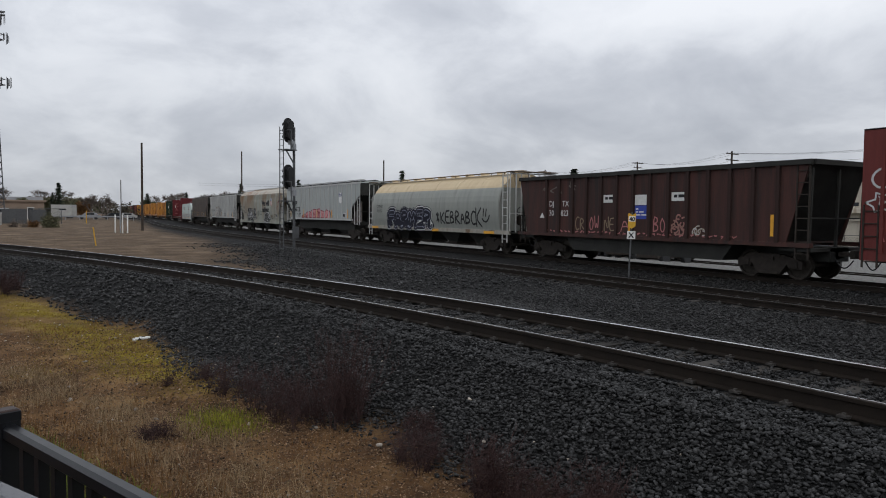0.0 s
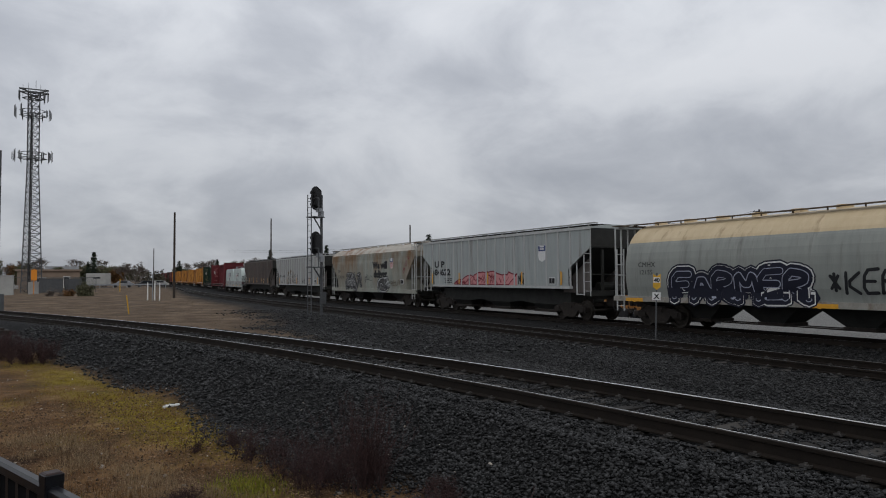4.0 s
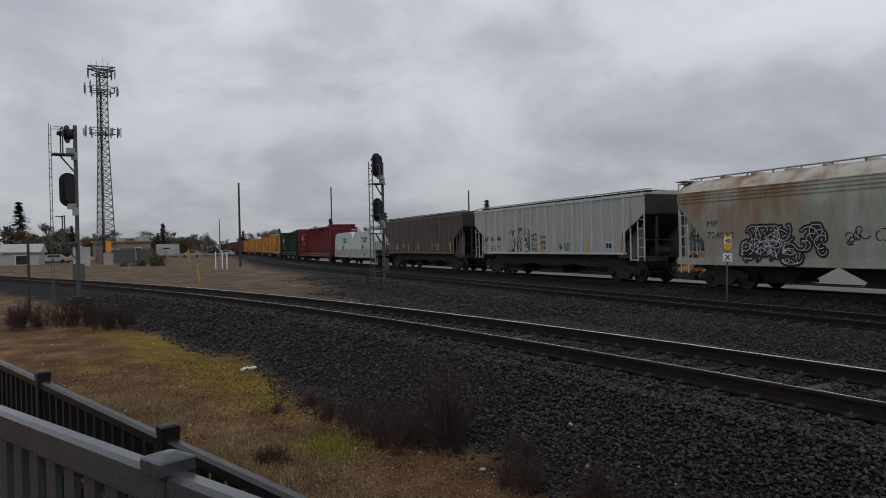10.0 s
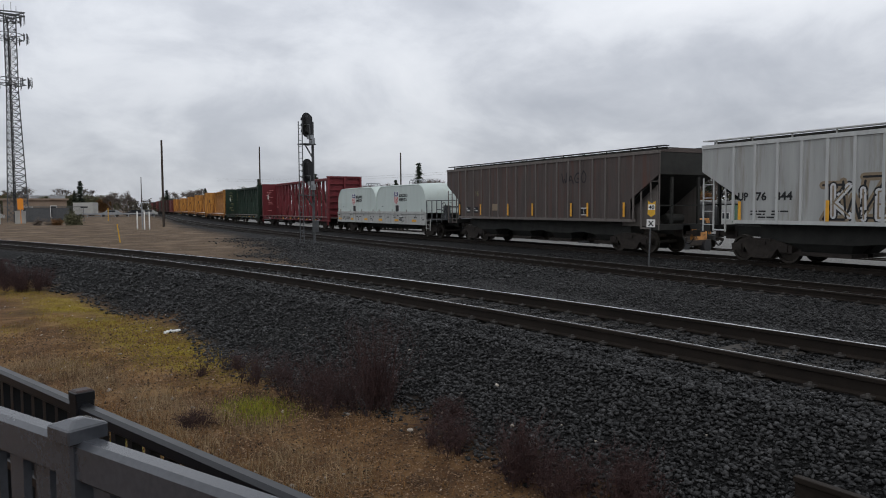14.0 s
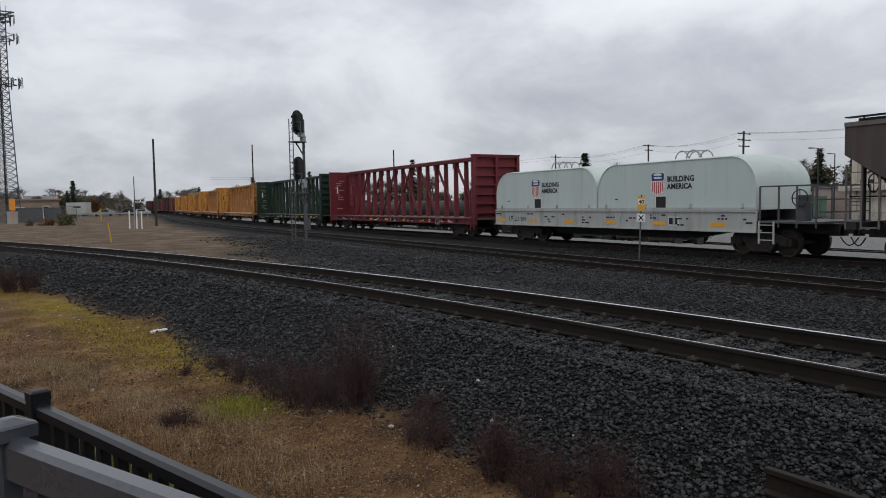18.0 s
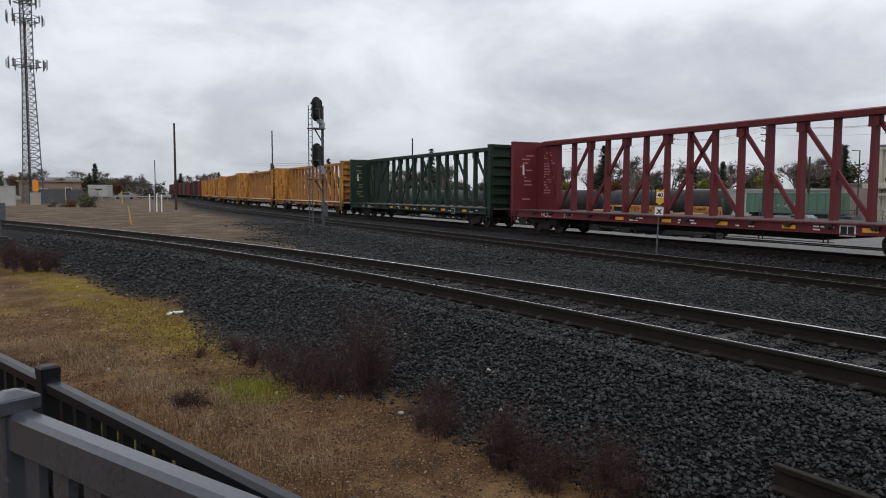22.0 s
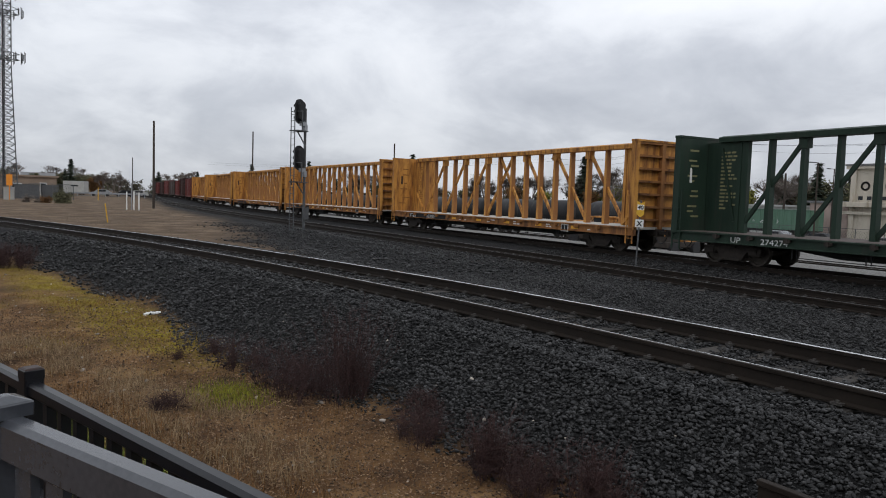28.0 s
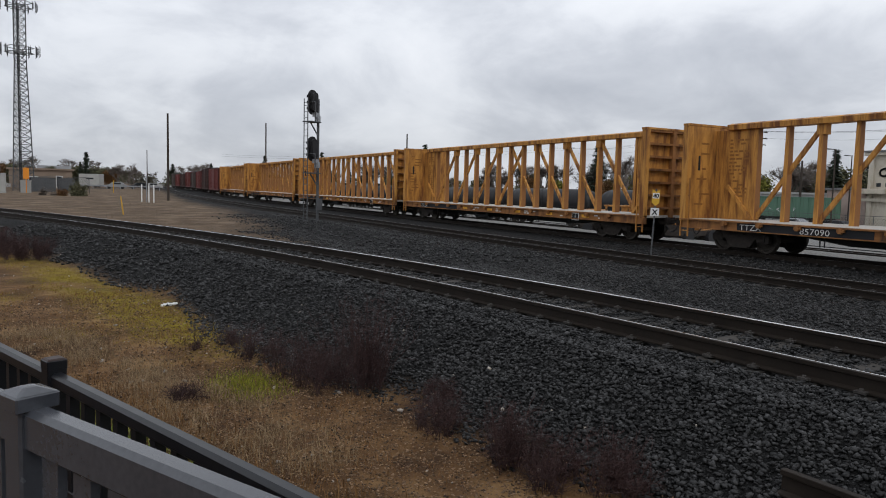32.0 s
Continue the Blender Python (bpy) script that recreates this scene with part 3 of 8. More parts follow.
def wheelset_mesh():
    bm = bmesh.new()
    rod(bm, (-1.0, 0, 0), (1.0, 0, 0), 0.075, 12)
    for s in (-1, 1):
        x = s * 0.755
        rings = [(x + s * 0.07, 0.0), (x + s * 0.075, 0.12), (x + s * 0.03, 0.14), (x + s * 0.02, 0.36), (x + s * 0.07, 0.385), (x + s * 0.07, WHEEL_R - 0.004), (x - s * 0.045, WHEEL_R), (x - s * 0.055, WHEEL_R + 0.026), (x - s * 0.075, WHEEL_R + 0.02), (x - s * 0.07, 0.385), (x - s * 0.02, 0.36), (x - s * 0.02, 0.0)]
        n = 28
        vs = [[bm.verts.new((px, r * math.cos(k * math.tau / n), r * math.sin(k * math.tau / n))) for k in range(n)] for px, r in rings[1:-1]]
        for a, b in zip(vs, vs[1:]):
            for k in range(n):
                bm.faces.new((a[k], a[(k + 1) % n], b[(k + 1) % n], b[k]))
        bm.faces.new(vs[0])
        bm.faces.new(vs[-1])
        # end cap with three bolts
        rod(bm, (s * 0.95, 0, 0), (s * 1.06, 0, 0), 0.09, 10)
        for k in range(3):
            a = k * math.tau / 3
            rod(bm, (s * 1.05, 0.05 * math.cos(a), 0.05 * math.sin(a)), (s * 1.08, 0.05 * math.cos(a), 0.05 * math.sin(a)), 0.018, 5)
    bmesh.ops.recalc_face_normals(bm, faces=bm.faces[:])
    return mesh_of("wheelset", bm, M_WHEEL)


def side_frame_mesh():
    bm = bmesh.new()
    slab(bm, [(-1.18, 0.36), (-0.72, 0.36), (-0.66, 0.50), (-0.40, 0.16), (0.40, 0.16), (0.66, 0.50), (0.72, 0.36), (1.18, 0.36), (1.20, 0.60), (0.80, 0.72), (0.45, 0.80), (-0.45, 0.80), (-0.80, 0.72), (-1.20, 0.60)], -0.09, 0.09)
    box(bm, -0.13, -0.36, 0.155, 0.13, 0.36, 0.23)
    for y in (-0.89, 0.89):
        box(bm, -0.13, y - 0.15, 0.40, 0.13, y + 0.15, 0.62)
    box(bm, -0.13, -0.42, 0.72, 0.13, 0.42, 0.82)
    bmesh.ops.recalc_face_normals(bm, faces=bm.faces[:])
    return mesh_of("side_frame", bm, M_BOGIE)


def spring_mesh():
    bm = bmesh.new()
    for y in (-0.2, 0.0, 0.2):
        for k in range(5):
            rod(bm, (0, y, 0.24 + k * 0.07), (0, y, 0.275 + k * 0.07), 0.085, 9)
    return mesh_of("spring", bm, M_CLIP)


def bolster_mesh():
    bm = bmesh.new()
    box(bm, -1.12, -0.2, 0.6, 1.12, 0.2, 0.76)
    rod(bm, (0, 0, 0.72), (0, 0, 0.95), 0.3, 14)
    for y in (-0.52, 0.52):
        beam(bm, (-0.9, y, 0.42), (0.9, y, 0.42), 0.1, 0.12)
    return mesh_of("truck", bm, M_BOGIE)


TRUCK_MESH = [bolster_mesh(), side_frame_mesh(), spring_mesh(), wheelset_mesh()]


def trucks(root, half, inset, spin=True):
    for y in (half - inset, inset - half):
        t = new("truck", TRUCK_MESH[0])
        t.parent, t.location = root, (0, y, 0)
        for x in (-0.98, 0.98):
            f = new("side_frame", TRUCK_MESH[1])
            f.parent, f.location = t, (x, 0, 0)
            s = new("spring", TRUCK_MESH[2])
            s.parent, s.location = t, (x, 0, 0)
        for v in (-0.89, 0.89):
            w = new("wheelset", TRUCK_MESH[3])
            w.parent, w.location = t, (0, v, WHEEL_R)
            if spin:
                WHEELS.append((w, (0, v, WHEEL_R), WHEEL_R))


def couplers(root, half, reach=0.55):
    for s in (-1, 1):
        bm = bmesh.new()
        y = s * half
        box(bm, -0.22, min(y - s * 0.5, y), 0.72, 0.22, max(y - s * 0.5, y), 1.02)
        box(bm, -0.07, min(y, y + s * reach), 0.80, 0.07, max(y, y + s * reach), 0.94)
        box(bm, -0.13, min(y + s * reach * 0.75, y + s * reach * 1.02), 0.74, 0.15, max(y + s * reach * 0.75, y + s * reach * 1.02), 1.0)
        part("coupler", bm, M_BOGIE, root, "sooty steel knuckle coupler")
        bm = bmesh.new()
        tube(bm, [(-0.3 + 0.1 * u, y + s * (0.05 + reach * 0.95 * u), 0.70 - 0.26 * math.sin(u * math.pi)) for u in (0, 0.17, 0.33, 0.5, 0.67, 0.83, 1)], 0.022)
        part("air_hose", bm, M_BLACK, root)


def ladder(root, x, y0, y1, z0, z1, n, mat, stile=0.045, name="ladder"):
    bm = bmesh.new()
    for y in (y0, y1):
        beam(bm, (x, y, z0), (x, y, z1), stile, stile)
    for k in range(n):
        z = z0 + (z1 - z0) * (k + 0.5) / n
        beam(bm, (x, y0, z), (x, y1, z), 0.03, 0.03)
    return part(name, bm, mat, root)


def flat_side(x):
    return lambda z: x


def words(root, text, y, z, height, mat, side, name="letter", squeeze=1.0, label="", bold=0.0, width=None):
    """Lettering on the side that faces the camera; y is where the text begins."""
    cu = bpy.data.curves.new("txt", "FONT")
    cu.body, cu.size, cu.offset = text, height * 1.38, bold
    cu.resolution_u = 2
    ob = new("txt", cu)
    me = bpy.data.meshes.new_from_object(ob.evaluated_get(bpy.context.evaluated_depsgraph_get()))
    bpy.data.objects.remove(ob)
    if width:
        squeeze = width / max(v.co.x for v in me.vertices)
    letters = []
    for poly in me.polygons:
        xs = [me.vertices[i].co.x for i in poly.vertices]
        lo, hi, faces = min(xs), max(xs), [tuple(poly.vertices)]
        for other in [q for q in letters if q[0] < hi - 1e-5 and q[1] > lo + 1e-5]:
            letters.remove(other)
            lo, hi, faces = min(lo, other[0]), max(hi, other[1]), faces + other[2]
        letters.append((lo, hi, faces))
    for lo, hi, faces in sorted(letters):
        used = sorted({i for f in faces for i in f})
        index = {i: k for k, i in enumerate(used)}
        verts = [(-side(z + me.vertices[i].co.y) - 0.008, y - me.vertices[i].co.x * squeeze, z + me.vertices[i].co.y) for i in used]
        o = link(name, verts, [tuple(index[i] for i in f) for f in faces], mat, root)
        if label:
            tagged(o, label)
    bpy.data.meshes.remove(me)


def patch(root, name, y0, z0, y1, z1, mat, side, off=0.006, label="", thick=0.004):
    """A thin plate or painted field on the camera's side."""
    bm = bmesh.new()
    rows = 3
    zs = [z0 + (z1 - z0) * k / rows for k in range(rows + 1)]
    vs = [[bm.verts.new((-side(z) - off, y, z)) for y in (max(y0, y1), min(y0, y1))] for z in zs]
    for a, b in zip(vs, vs[1:]):
        bm.faces.new((a[0], a[1], b[1], b[0]))
    return part(name, bm, mat, root, label)


def rounded(pts, rounds=2):
    """Cuts the corners of a stroke so that it runs like a sprayed line."""
    for _ in range(rounds):
        if len(pts) < 3:
            return pts
        out = [pts[0]]
        for (ya, za), (yb, zb) in zip(pts, pts[1:]):
            out += [(ya * 0.75 + yb * 0.25, za * 0.75 + zb * 0.25), (ya * 0.25 + yb * 0.75, za * 0.25 + zb * 0.75)]
        pts = out + [pts[-1]]
    return pts


def ribbon(verts, faces, pts, width, side, off):
    """A flat sprayed stroke with round ends and joints."""
    fine = [pts[0]]
    for (ya, za), (yb, zb) in zip(pts, pts[1:]):
        n = max(1, int(abs(zb - za) / 0.08))
        fine += [(ya + (yb - ya) * k / n, za + (zb - za) * k / n) for k in range(1, n + 1)]
    for i, ((ya, za), (yb, zb)) in enumerate(zip(fine, fine[1:])):
        d = Vector((yb - ya, zb - za))
        if d.length < 1e-4:
            continue
        d.normalize()
        px, pz = -d.y * width / 2, d.x * width / 2
        k = len(verts)
        for y, z in ((ya + px, za + pz), (ya - px, za - pz), (yb - px, zb - pz), (yb + px, zb + pz)):
            verts.append((-side(z) - off - 0.0005 * (i % 4), y, z))
        faces.append((k, k + 1, k + 2, k + 3))
    for i, (y, z) in enumerate(pts):
        k = len(verts)
        for j in range(8):
            c, e = math.cos(j * math.tau / 8) * width / 2, math.sin(j * math.tau / 8) * width / 2
            verts.append((-side(z + e) - off - 0.0022 - 0.0005 * (i % 3), y + c, z + e))
        faces.append(tuple(range(k, k + 8)))


def curls(root, y0, z0, y1, z1, n, coats, side, seed, name="graffiti", label="", size=(0.25, 0.5), fill=None):
    """Tangled looping spray work: arcs and hooks in several coats, over an oval ground if one is given."""
    rnd = random.Random(seed)
    yc, zc, ry, rz = (y0 + y1) / 2, (z0 + z1) / 2, abs(y1 - y0) / 2, (z1 - z0) / 2
    if fill:
        ring = [(yc + ry * math.cos(j * math.tau / 28) * rnd.uniform(0.94, 1.0), zc + rz * math.sin(j * math.tau / 28) * rnd.uniform(0.94, 1.0)) for j in range(28)]
        levels = 8
        v, f = [], []
        for lv in range(levels + 1):
            z = zc - rz + 2 * rz * lv / levels
            w = ry * math.sqrt(max(0.02, 1 - ((z - zc) / rz) ** 2))
            v += [(-side(z) - 0.006, yc - w, z), (-side(z) - 0.006, yc + w, z)]
        f = [(2 * q, 2 * q + 1, 2 * q + 3, 2 * q + 2) for q in range(levels)]
        link(name + "_ground", v, f, fill, root)
    strokes = []
    if fill:
        strokes.append(ring + ring[:1])
    for k in range(n):
        cy, cz = yc + ry * rnd.uniform(-0.82, 0.82), zc + rz * rnd.uniform(-0.7, 0.7)
        r = rnd.uniform(*size)
        a0, turn, squash = rnd.uniform(0, math.tau), rnd.choice((-1, 1)) * rnd.uniform(2.2, 5.2), rnd.uniform(0.5, 1.0)
        pts = []
        for j in range(9):
            a = a0 + turn * j / 8
            q = r * (1 - 0.45 * j / 8)
            pts.append((cy + q * math.cos(a), min(z1, max(z0, cz + q * squash * math.sin(a) * 1.3))))
        strokes.append(pts)
    for j, (coat, width) in enumerate(coats):
        v, f = [], []
        for i, pts in enumerate(strokes):
            ribbon(v, f, pts, width, side, 0.009 + 0.005 * j + 0.0003 * (i % 9))
        tagged(link(name, v, f, coat, root), label if j == 0 else "", kind="stuff")


def scrawl(root, y0, z0, y1, z1, letters, fill, line, rim, side, seed, width=0.06, name="graffiti", label="", spiky=False):
    """Spray-painted shapes like swollen letters: filled bodies, outlines and inner strokes, none of them readable."""
    rnd = random.Random(seed)
    v_fill, f_fill, v_line, f_line, v_rim, f_rim = [], [], [], [], [], []
    step = (y1 - y0) / letters
    h = z1 - z0
    for k in range(letters):
        yc, zc = y0 + (k + 0.5) * step, z0 + h * rnd.uniform(0.46, 0.54)
        n = 12
        ring = []
        for i in range(n):
            a = i * math.tau / n
            r = 1 + (rnd.uniform(-0.34, 0.34) if spiky else rnd.uniform(-0.10, 0.10))
            cy, cz = math.cos(a), math.sin(a)
            q = max(abs(cy), abs(cz)) ** 0.75
            ring.append((yc + step * 0.56 * r * cy / q, min(z1, max(z0, zc + h * 0.47 * r * cz / q))))
        if fill:
            b = len(v_fill)
            v_fill.append((-side(zc) - 0.008, yc, zc))
            v_fill += [(-side(z) - 0.008, y, z) for y, z in ring]
            f_fill += [(b, b + 1 + i, b + 1 + (i + 1) % n) for i in range(n)]
        if rim:
            ribbon(v_rim, f_rim, ring + ring[:1], width * 2.2, side, 0.005)
        ribbon(v_line, f_line, ring + ring[:1], width, side, 0.012)
        # inner strokes
        for _ in range(2 if not spiky else 4):
            a, b = rnd.uniform(-0.3, 0.3), rnd.uniform(-0.3, 0.3)
            pts = [(yc + step * a, zc + h * rnd.uniform(-0.25, 0.0)), (yc + step * (a + b) / 2 + 0.02, zc + h * rnd.uniform(-0.1, 0.15)), (yc + step * b, zc + h * rnd.uniform(0.05, 0.32))]
            ribbon(v_line, f_line, pts, width * 0.7, side, 0.014)
    for verts, faces, mat, nm in ((v_rim, f_rim, rim, name + "_rim"), (v_fill, f_fill, fill, name), (v_line, f_line, line, name + "_outline")):
        if faces and mat:
            o = link(nm, verts, faces, mat, root)
            if label and nm == name:
                tagged(o, label)


GLYPHS = {
    "A": (((0, 0), (0.5, 1), (1, 0)), ((0.2, 0.38), (0.8, 0.38))),
    "B": (((0, 0), (0, 1), (0.7, 0.92), (0.75, 0.62), (0, 0.52), (0.9, 0.4), (0.9, 0.1), (0, 0)),),
    "C": (((1, 0.9), (0.5, 1), (0.05, 0.7), (0, 0.3), (0.4, 0), (1, 0.1)),),
    "E": (((1, 1), (0.05, 0.95), (0, 0), (1, 0.03)), ((0, 0.5), (0.8, 0.5))),
    "F": (((0, 0), (0.05, 1), (1, 1)), ((0, 0.5), (0.8, 0.55))),
    "G": (((1, 0.9), (0.5, 1), (0, 0.6), (0.1, 0.1), (0.9, 0), (1, 0.4), (0.6, 0.4)),),
    "H": (((0, 0), (0.05, 1)), ((1, 0), (0.95, 1)), ((0, 0.5), (1, 0.5))),
    "I": (((0.5, 0), (0.5, 1)),),
    "K": (((0, 0), (0.05, 1)), ((1, 1), (0.05, 0.45), (1, 0))),
    "M": (((0, 0), (0.1, 1), (0.5, 0.35), (0.9, 1), (1, 0)),),
    "N": (((0, 0), (0.05, 1), (0.95, 0), (1, 1)),),
    "O": (((0.5, 1), (0.05, 0.6), (0.2, 0.05), (0.8, 0.05), (1, 0.6), (0.5, 1)),),
    "R": (((0, 0), (0, 1), (0.85, 0.88), (0.8, 0.58), (0, 0.48), (1, 0)),),
    "S": (((1, 0.9), (0.4, 1), (0.1, 0.7), (0.9, 0.4), (0.7, 0.05), (0, 0.1)),),
    "W": (((0, 1), (0.2, 0), (0.5, 0.6), (0.8, 0), (1, 1)),),
    "Z": (((0, 1), (1, 1), (0, 0), (1, 0)),),
    "*": (((0.2, 0.2), (0.8, 0.8)), ((0.2, 0.8), (0.8, 0.2)), ((0.5, 0.1), (0.5, 0.9))),
}


def stroke_word(root, text, y0, z0, y1, z1, layers, side, seed, name, label="", fill=0.76, soft=1):
    """Sprayed letters made of strokes; each layer is a narrower coat over the one before."""
    rnd = random.Random(seed)
    cell = (y1 - y0) / len(text)
    coats = [([], []) for _ in layers]
    for i, ch in enumerate(text):
        tilt, drop, grow = rnd.uniform(-0.12, 0.12), rnd.uniform(-0.06, 0.06), rnd.uniform(0.88, 1.08)
        for stroke in GLYPHS[ch]:
            pts = rounded([(y0 + cell * (i + (1 - fill) / 2 + fill * (u + tilt * (v - 0.5))), z0 + (z1 - z0) * (drop + v * grow)) for u, v in stroke], soft)
            for j, (coat, width) in enumerate(layers):
                ribbon(coats[j][0], coats[j][1], pts, width * rnd.uniform(0.92, 1.08), side, 0.008 + 0.006 * j + 0.0006 * i)
    for j, (coat, width) in enumerate(layers):
        ob = tagged(link(name, coats[j][0], coats[j][1], coat, root), label if j == 0 else "", kind="stuff")


def mural(root, y0, z0, y1, z1, fill, line, side, seed):
    """A low sprayed panel with a ragged, peaked top, an outline and sharp inner strokes."""
    rnd = random.Random(seed)
    n = 44
    top = []
    for k in range(n + 1):
        f = k / n
        hill = 0.35 + 0.6 * max(0.0, 1 - abs(f - 0.57) / 0.5) + 0.12 * math.sin(f * 31) * (1 - f) + (0.25 if f > 0.88 else 0)
        top.append((y0 + (y1 - y0) * f, z0 + (z1 - z0) * min(1.0, max(0.03, hill + rnd.uniform(-0.05, 0.05)) * min(1.0, f * 9))))
    v, f = [], []
    for ya, za in top:
        v += [(-side(z0) - 0.008, ya, z0), (-side(za) - 0.008, ya, za)]
    f = [(2 * k, 2 * k + 2, 2 * k + 3, 2 * k + 1) for k in range(n)]
    link("graffiti", v, f, fill, root)
    v, f = [], []
    ribbon(v, f, top, 0.07, side, 0.012)
    ribbon(v, f, [(y0, z0 + 0.02), (y1 + (y0 - y1) * 0.12, z0 + 0.02), top[-1]], 0.06, side, 0.012)
    for k in range(26):
        i = rnd.randrange(2, n - 4)
        ya, za = top[i]
        h = za - z0
        pts = [(ya, z0 + h * rnd.uniform(0.5, 0.95))]
        for _ in range(rnd.randint(2, 4)):
            pts.append((pts[-1][0] + rnd.uniform(-0.45, 0.3), z0 + h * rnd.uniform(0.08, 0.85)))
        ribbon(v, f, pts, rnd.uniform(0.025, 0.06), side, 0.013)
    tagged(link("graffiti_line", v, f, line, root), kind="stuff")


def tags(root, y0, z0, y1, z1, n, mat, side, seed, width=0.03, name="spray_tag"):
    """Thin hand-sprayed scribbles."""
    rnd = random.Random(seed)
    verts, faces = [], []
    for k in range(n):
        ya = y0 + (y1 - y0) * k / n
        s = (y1 - y0) / n
        pts = [(ya + s * rnd.uniform(0, 0.9), rnd.uniform(z0, z1)) for _ in range(rnd.randint(3, 6))]
        ribbon(verts, faces, pts, width, side, 0.010)
    return tagged(link(name, verts, faces, mat, root), kind="stuff")


def stencils(root, y0, z0, y1, z1, rows, mat, side, seed, name="stencil", fill=0.75):
    """Small unreadable stencilling as bars."""
    rnd = random.Random(seed)
    verts, faces = [], []
    step = (z1 - z0) / rows
    s = 1 if y1 > y0 else -1
    for k in range(rows):
        z = z0 + step * (k + 0.3)
        y = y0
        end = y0 + (y1 - y0) * rnd.uniform(0.6, 1.0)
        while (end - y) * s > 0:
            w = rnd.uniform(0.08, 0.3) * s
            if rnd.random() < fill:
                b = len(verts)
                for yy, zz in ((y, z), (y + w, z), (y + w, z + step * 0.5), (y, z + step * 0.5)):
                    verts.append((-side(zz) - 0.008, yy, zz))
                faces.append((b, b + 1, b + 2, b + 3))
            y += w + 0.05 * s
    if faces:
        tagged(link(name, verts, faces, mat, root), kind="stuff")


def shield(root, y, z, h, side, label="red, white and blue shield emblem", striped=True):
    """A plain heraldic shield: blue upper field, red and white stripes."""
    w = h * 0.78
    base = [(-0.5, 0.42), (-0.38, 0.5), (0, 0.46), (0.38, 0.5), (0.5, 0.42), (0.44, 0.12), (0.5, -0.12), (0.36, -0.38), (0, -0.5), (-0.36, -0.38), (-0.5, -0.12), (-0.44, 0.12)]

    def field(outline, mat, off, nm, lab=""):
        verts = [(-side(z + b * h) - off, y - a * w, z + b * h) for a, b in outline]
        o = link(nm, verts, [tuple(range(len(verts)))], mat, root)
        if lab:
            tagged(o, lab)
    field([(a * 1.08, b * 1.06) for a, b in base], M_WHITE, 0.007, "emblem", label)
    field([(-0.5, 0.42), (-0.38, 0.5), (0, 0.46), (0.38, 0.5), (0.5, 0.42), (0.45, 0.14), (-0.45, 0.14)], M_SHIELDB, 0.011, "emblem_field")
    if striped:
        for k in range(6):
            a = -0.43 + k * 0.155
            low = -0.34 if k in (0, 5) else (-0.42 if k in (1, 4) else -0.47)
            field([(a, 0.1), (a + 0.085, 0.1), (a + 0.085, low), (a, low)], M_SHIELDR, 0.011, "emblem_stripe")
    for k in (-1, 1):
        field([(-0.3, 0.3 + k * 0.07), (0.3, 0.3 + k * 0.07), (0.3, 0.38 + k * 0.07), (-0.3, 0.38 + k * 0.07)], M_WHITE, 0.014, "emblem_bar")


def tape(root, ys, z0, z1, side, mat=None):
    for y in ys:
        patch(root, "reflector", y - 0.06, z0, y + 0.06, z1, mat or M_REFLEX, side, 0.07, thick=0.006)


def placard(root, y, z, side):
    """Black consolidated stencil box with white frame and unreadable lines."""
    patch(root, "data_panel", y - 0.26, z - 0.17, y + 0.26, z + 0.17, M_TEXTW, side, 0.006)
    for a in (-0.11, 0.12):
        patch(root, "data_field", y + a - 0.1, z - 0.13, y + a + 0.1, z + 0.13, M_TEXTK, side, 0.012)


def brake_ring(bm, x, y, z, r=0.28):
    """A spoked hand-brake wheel standing across the car."""
    ring = [(x + r * math.cos(j * math.tau / 16), y, z + r * math.sin(j * math.tau / 16)) for j in range(17)]
    for a, b in zip(ring, ring[1:]):
        rod(bm, a, b, 0.02, 5)
    for j in range(0, 16, 4):
        rod(bm, (x, y, z), ring[j], 0.015, 5)


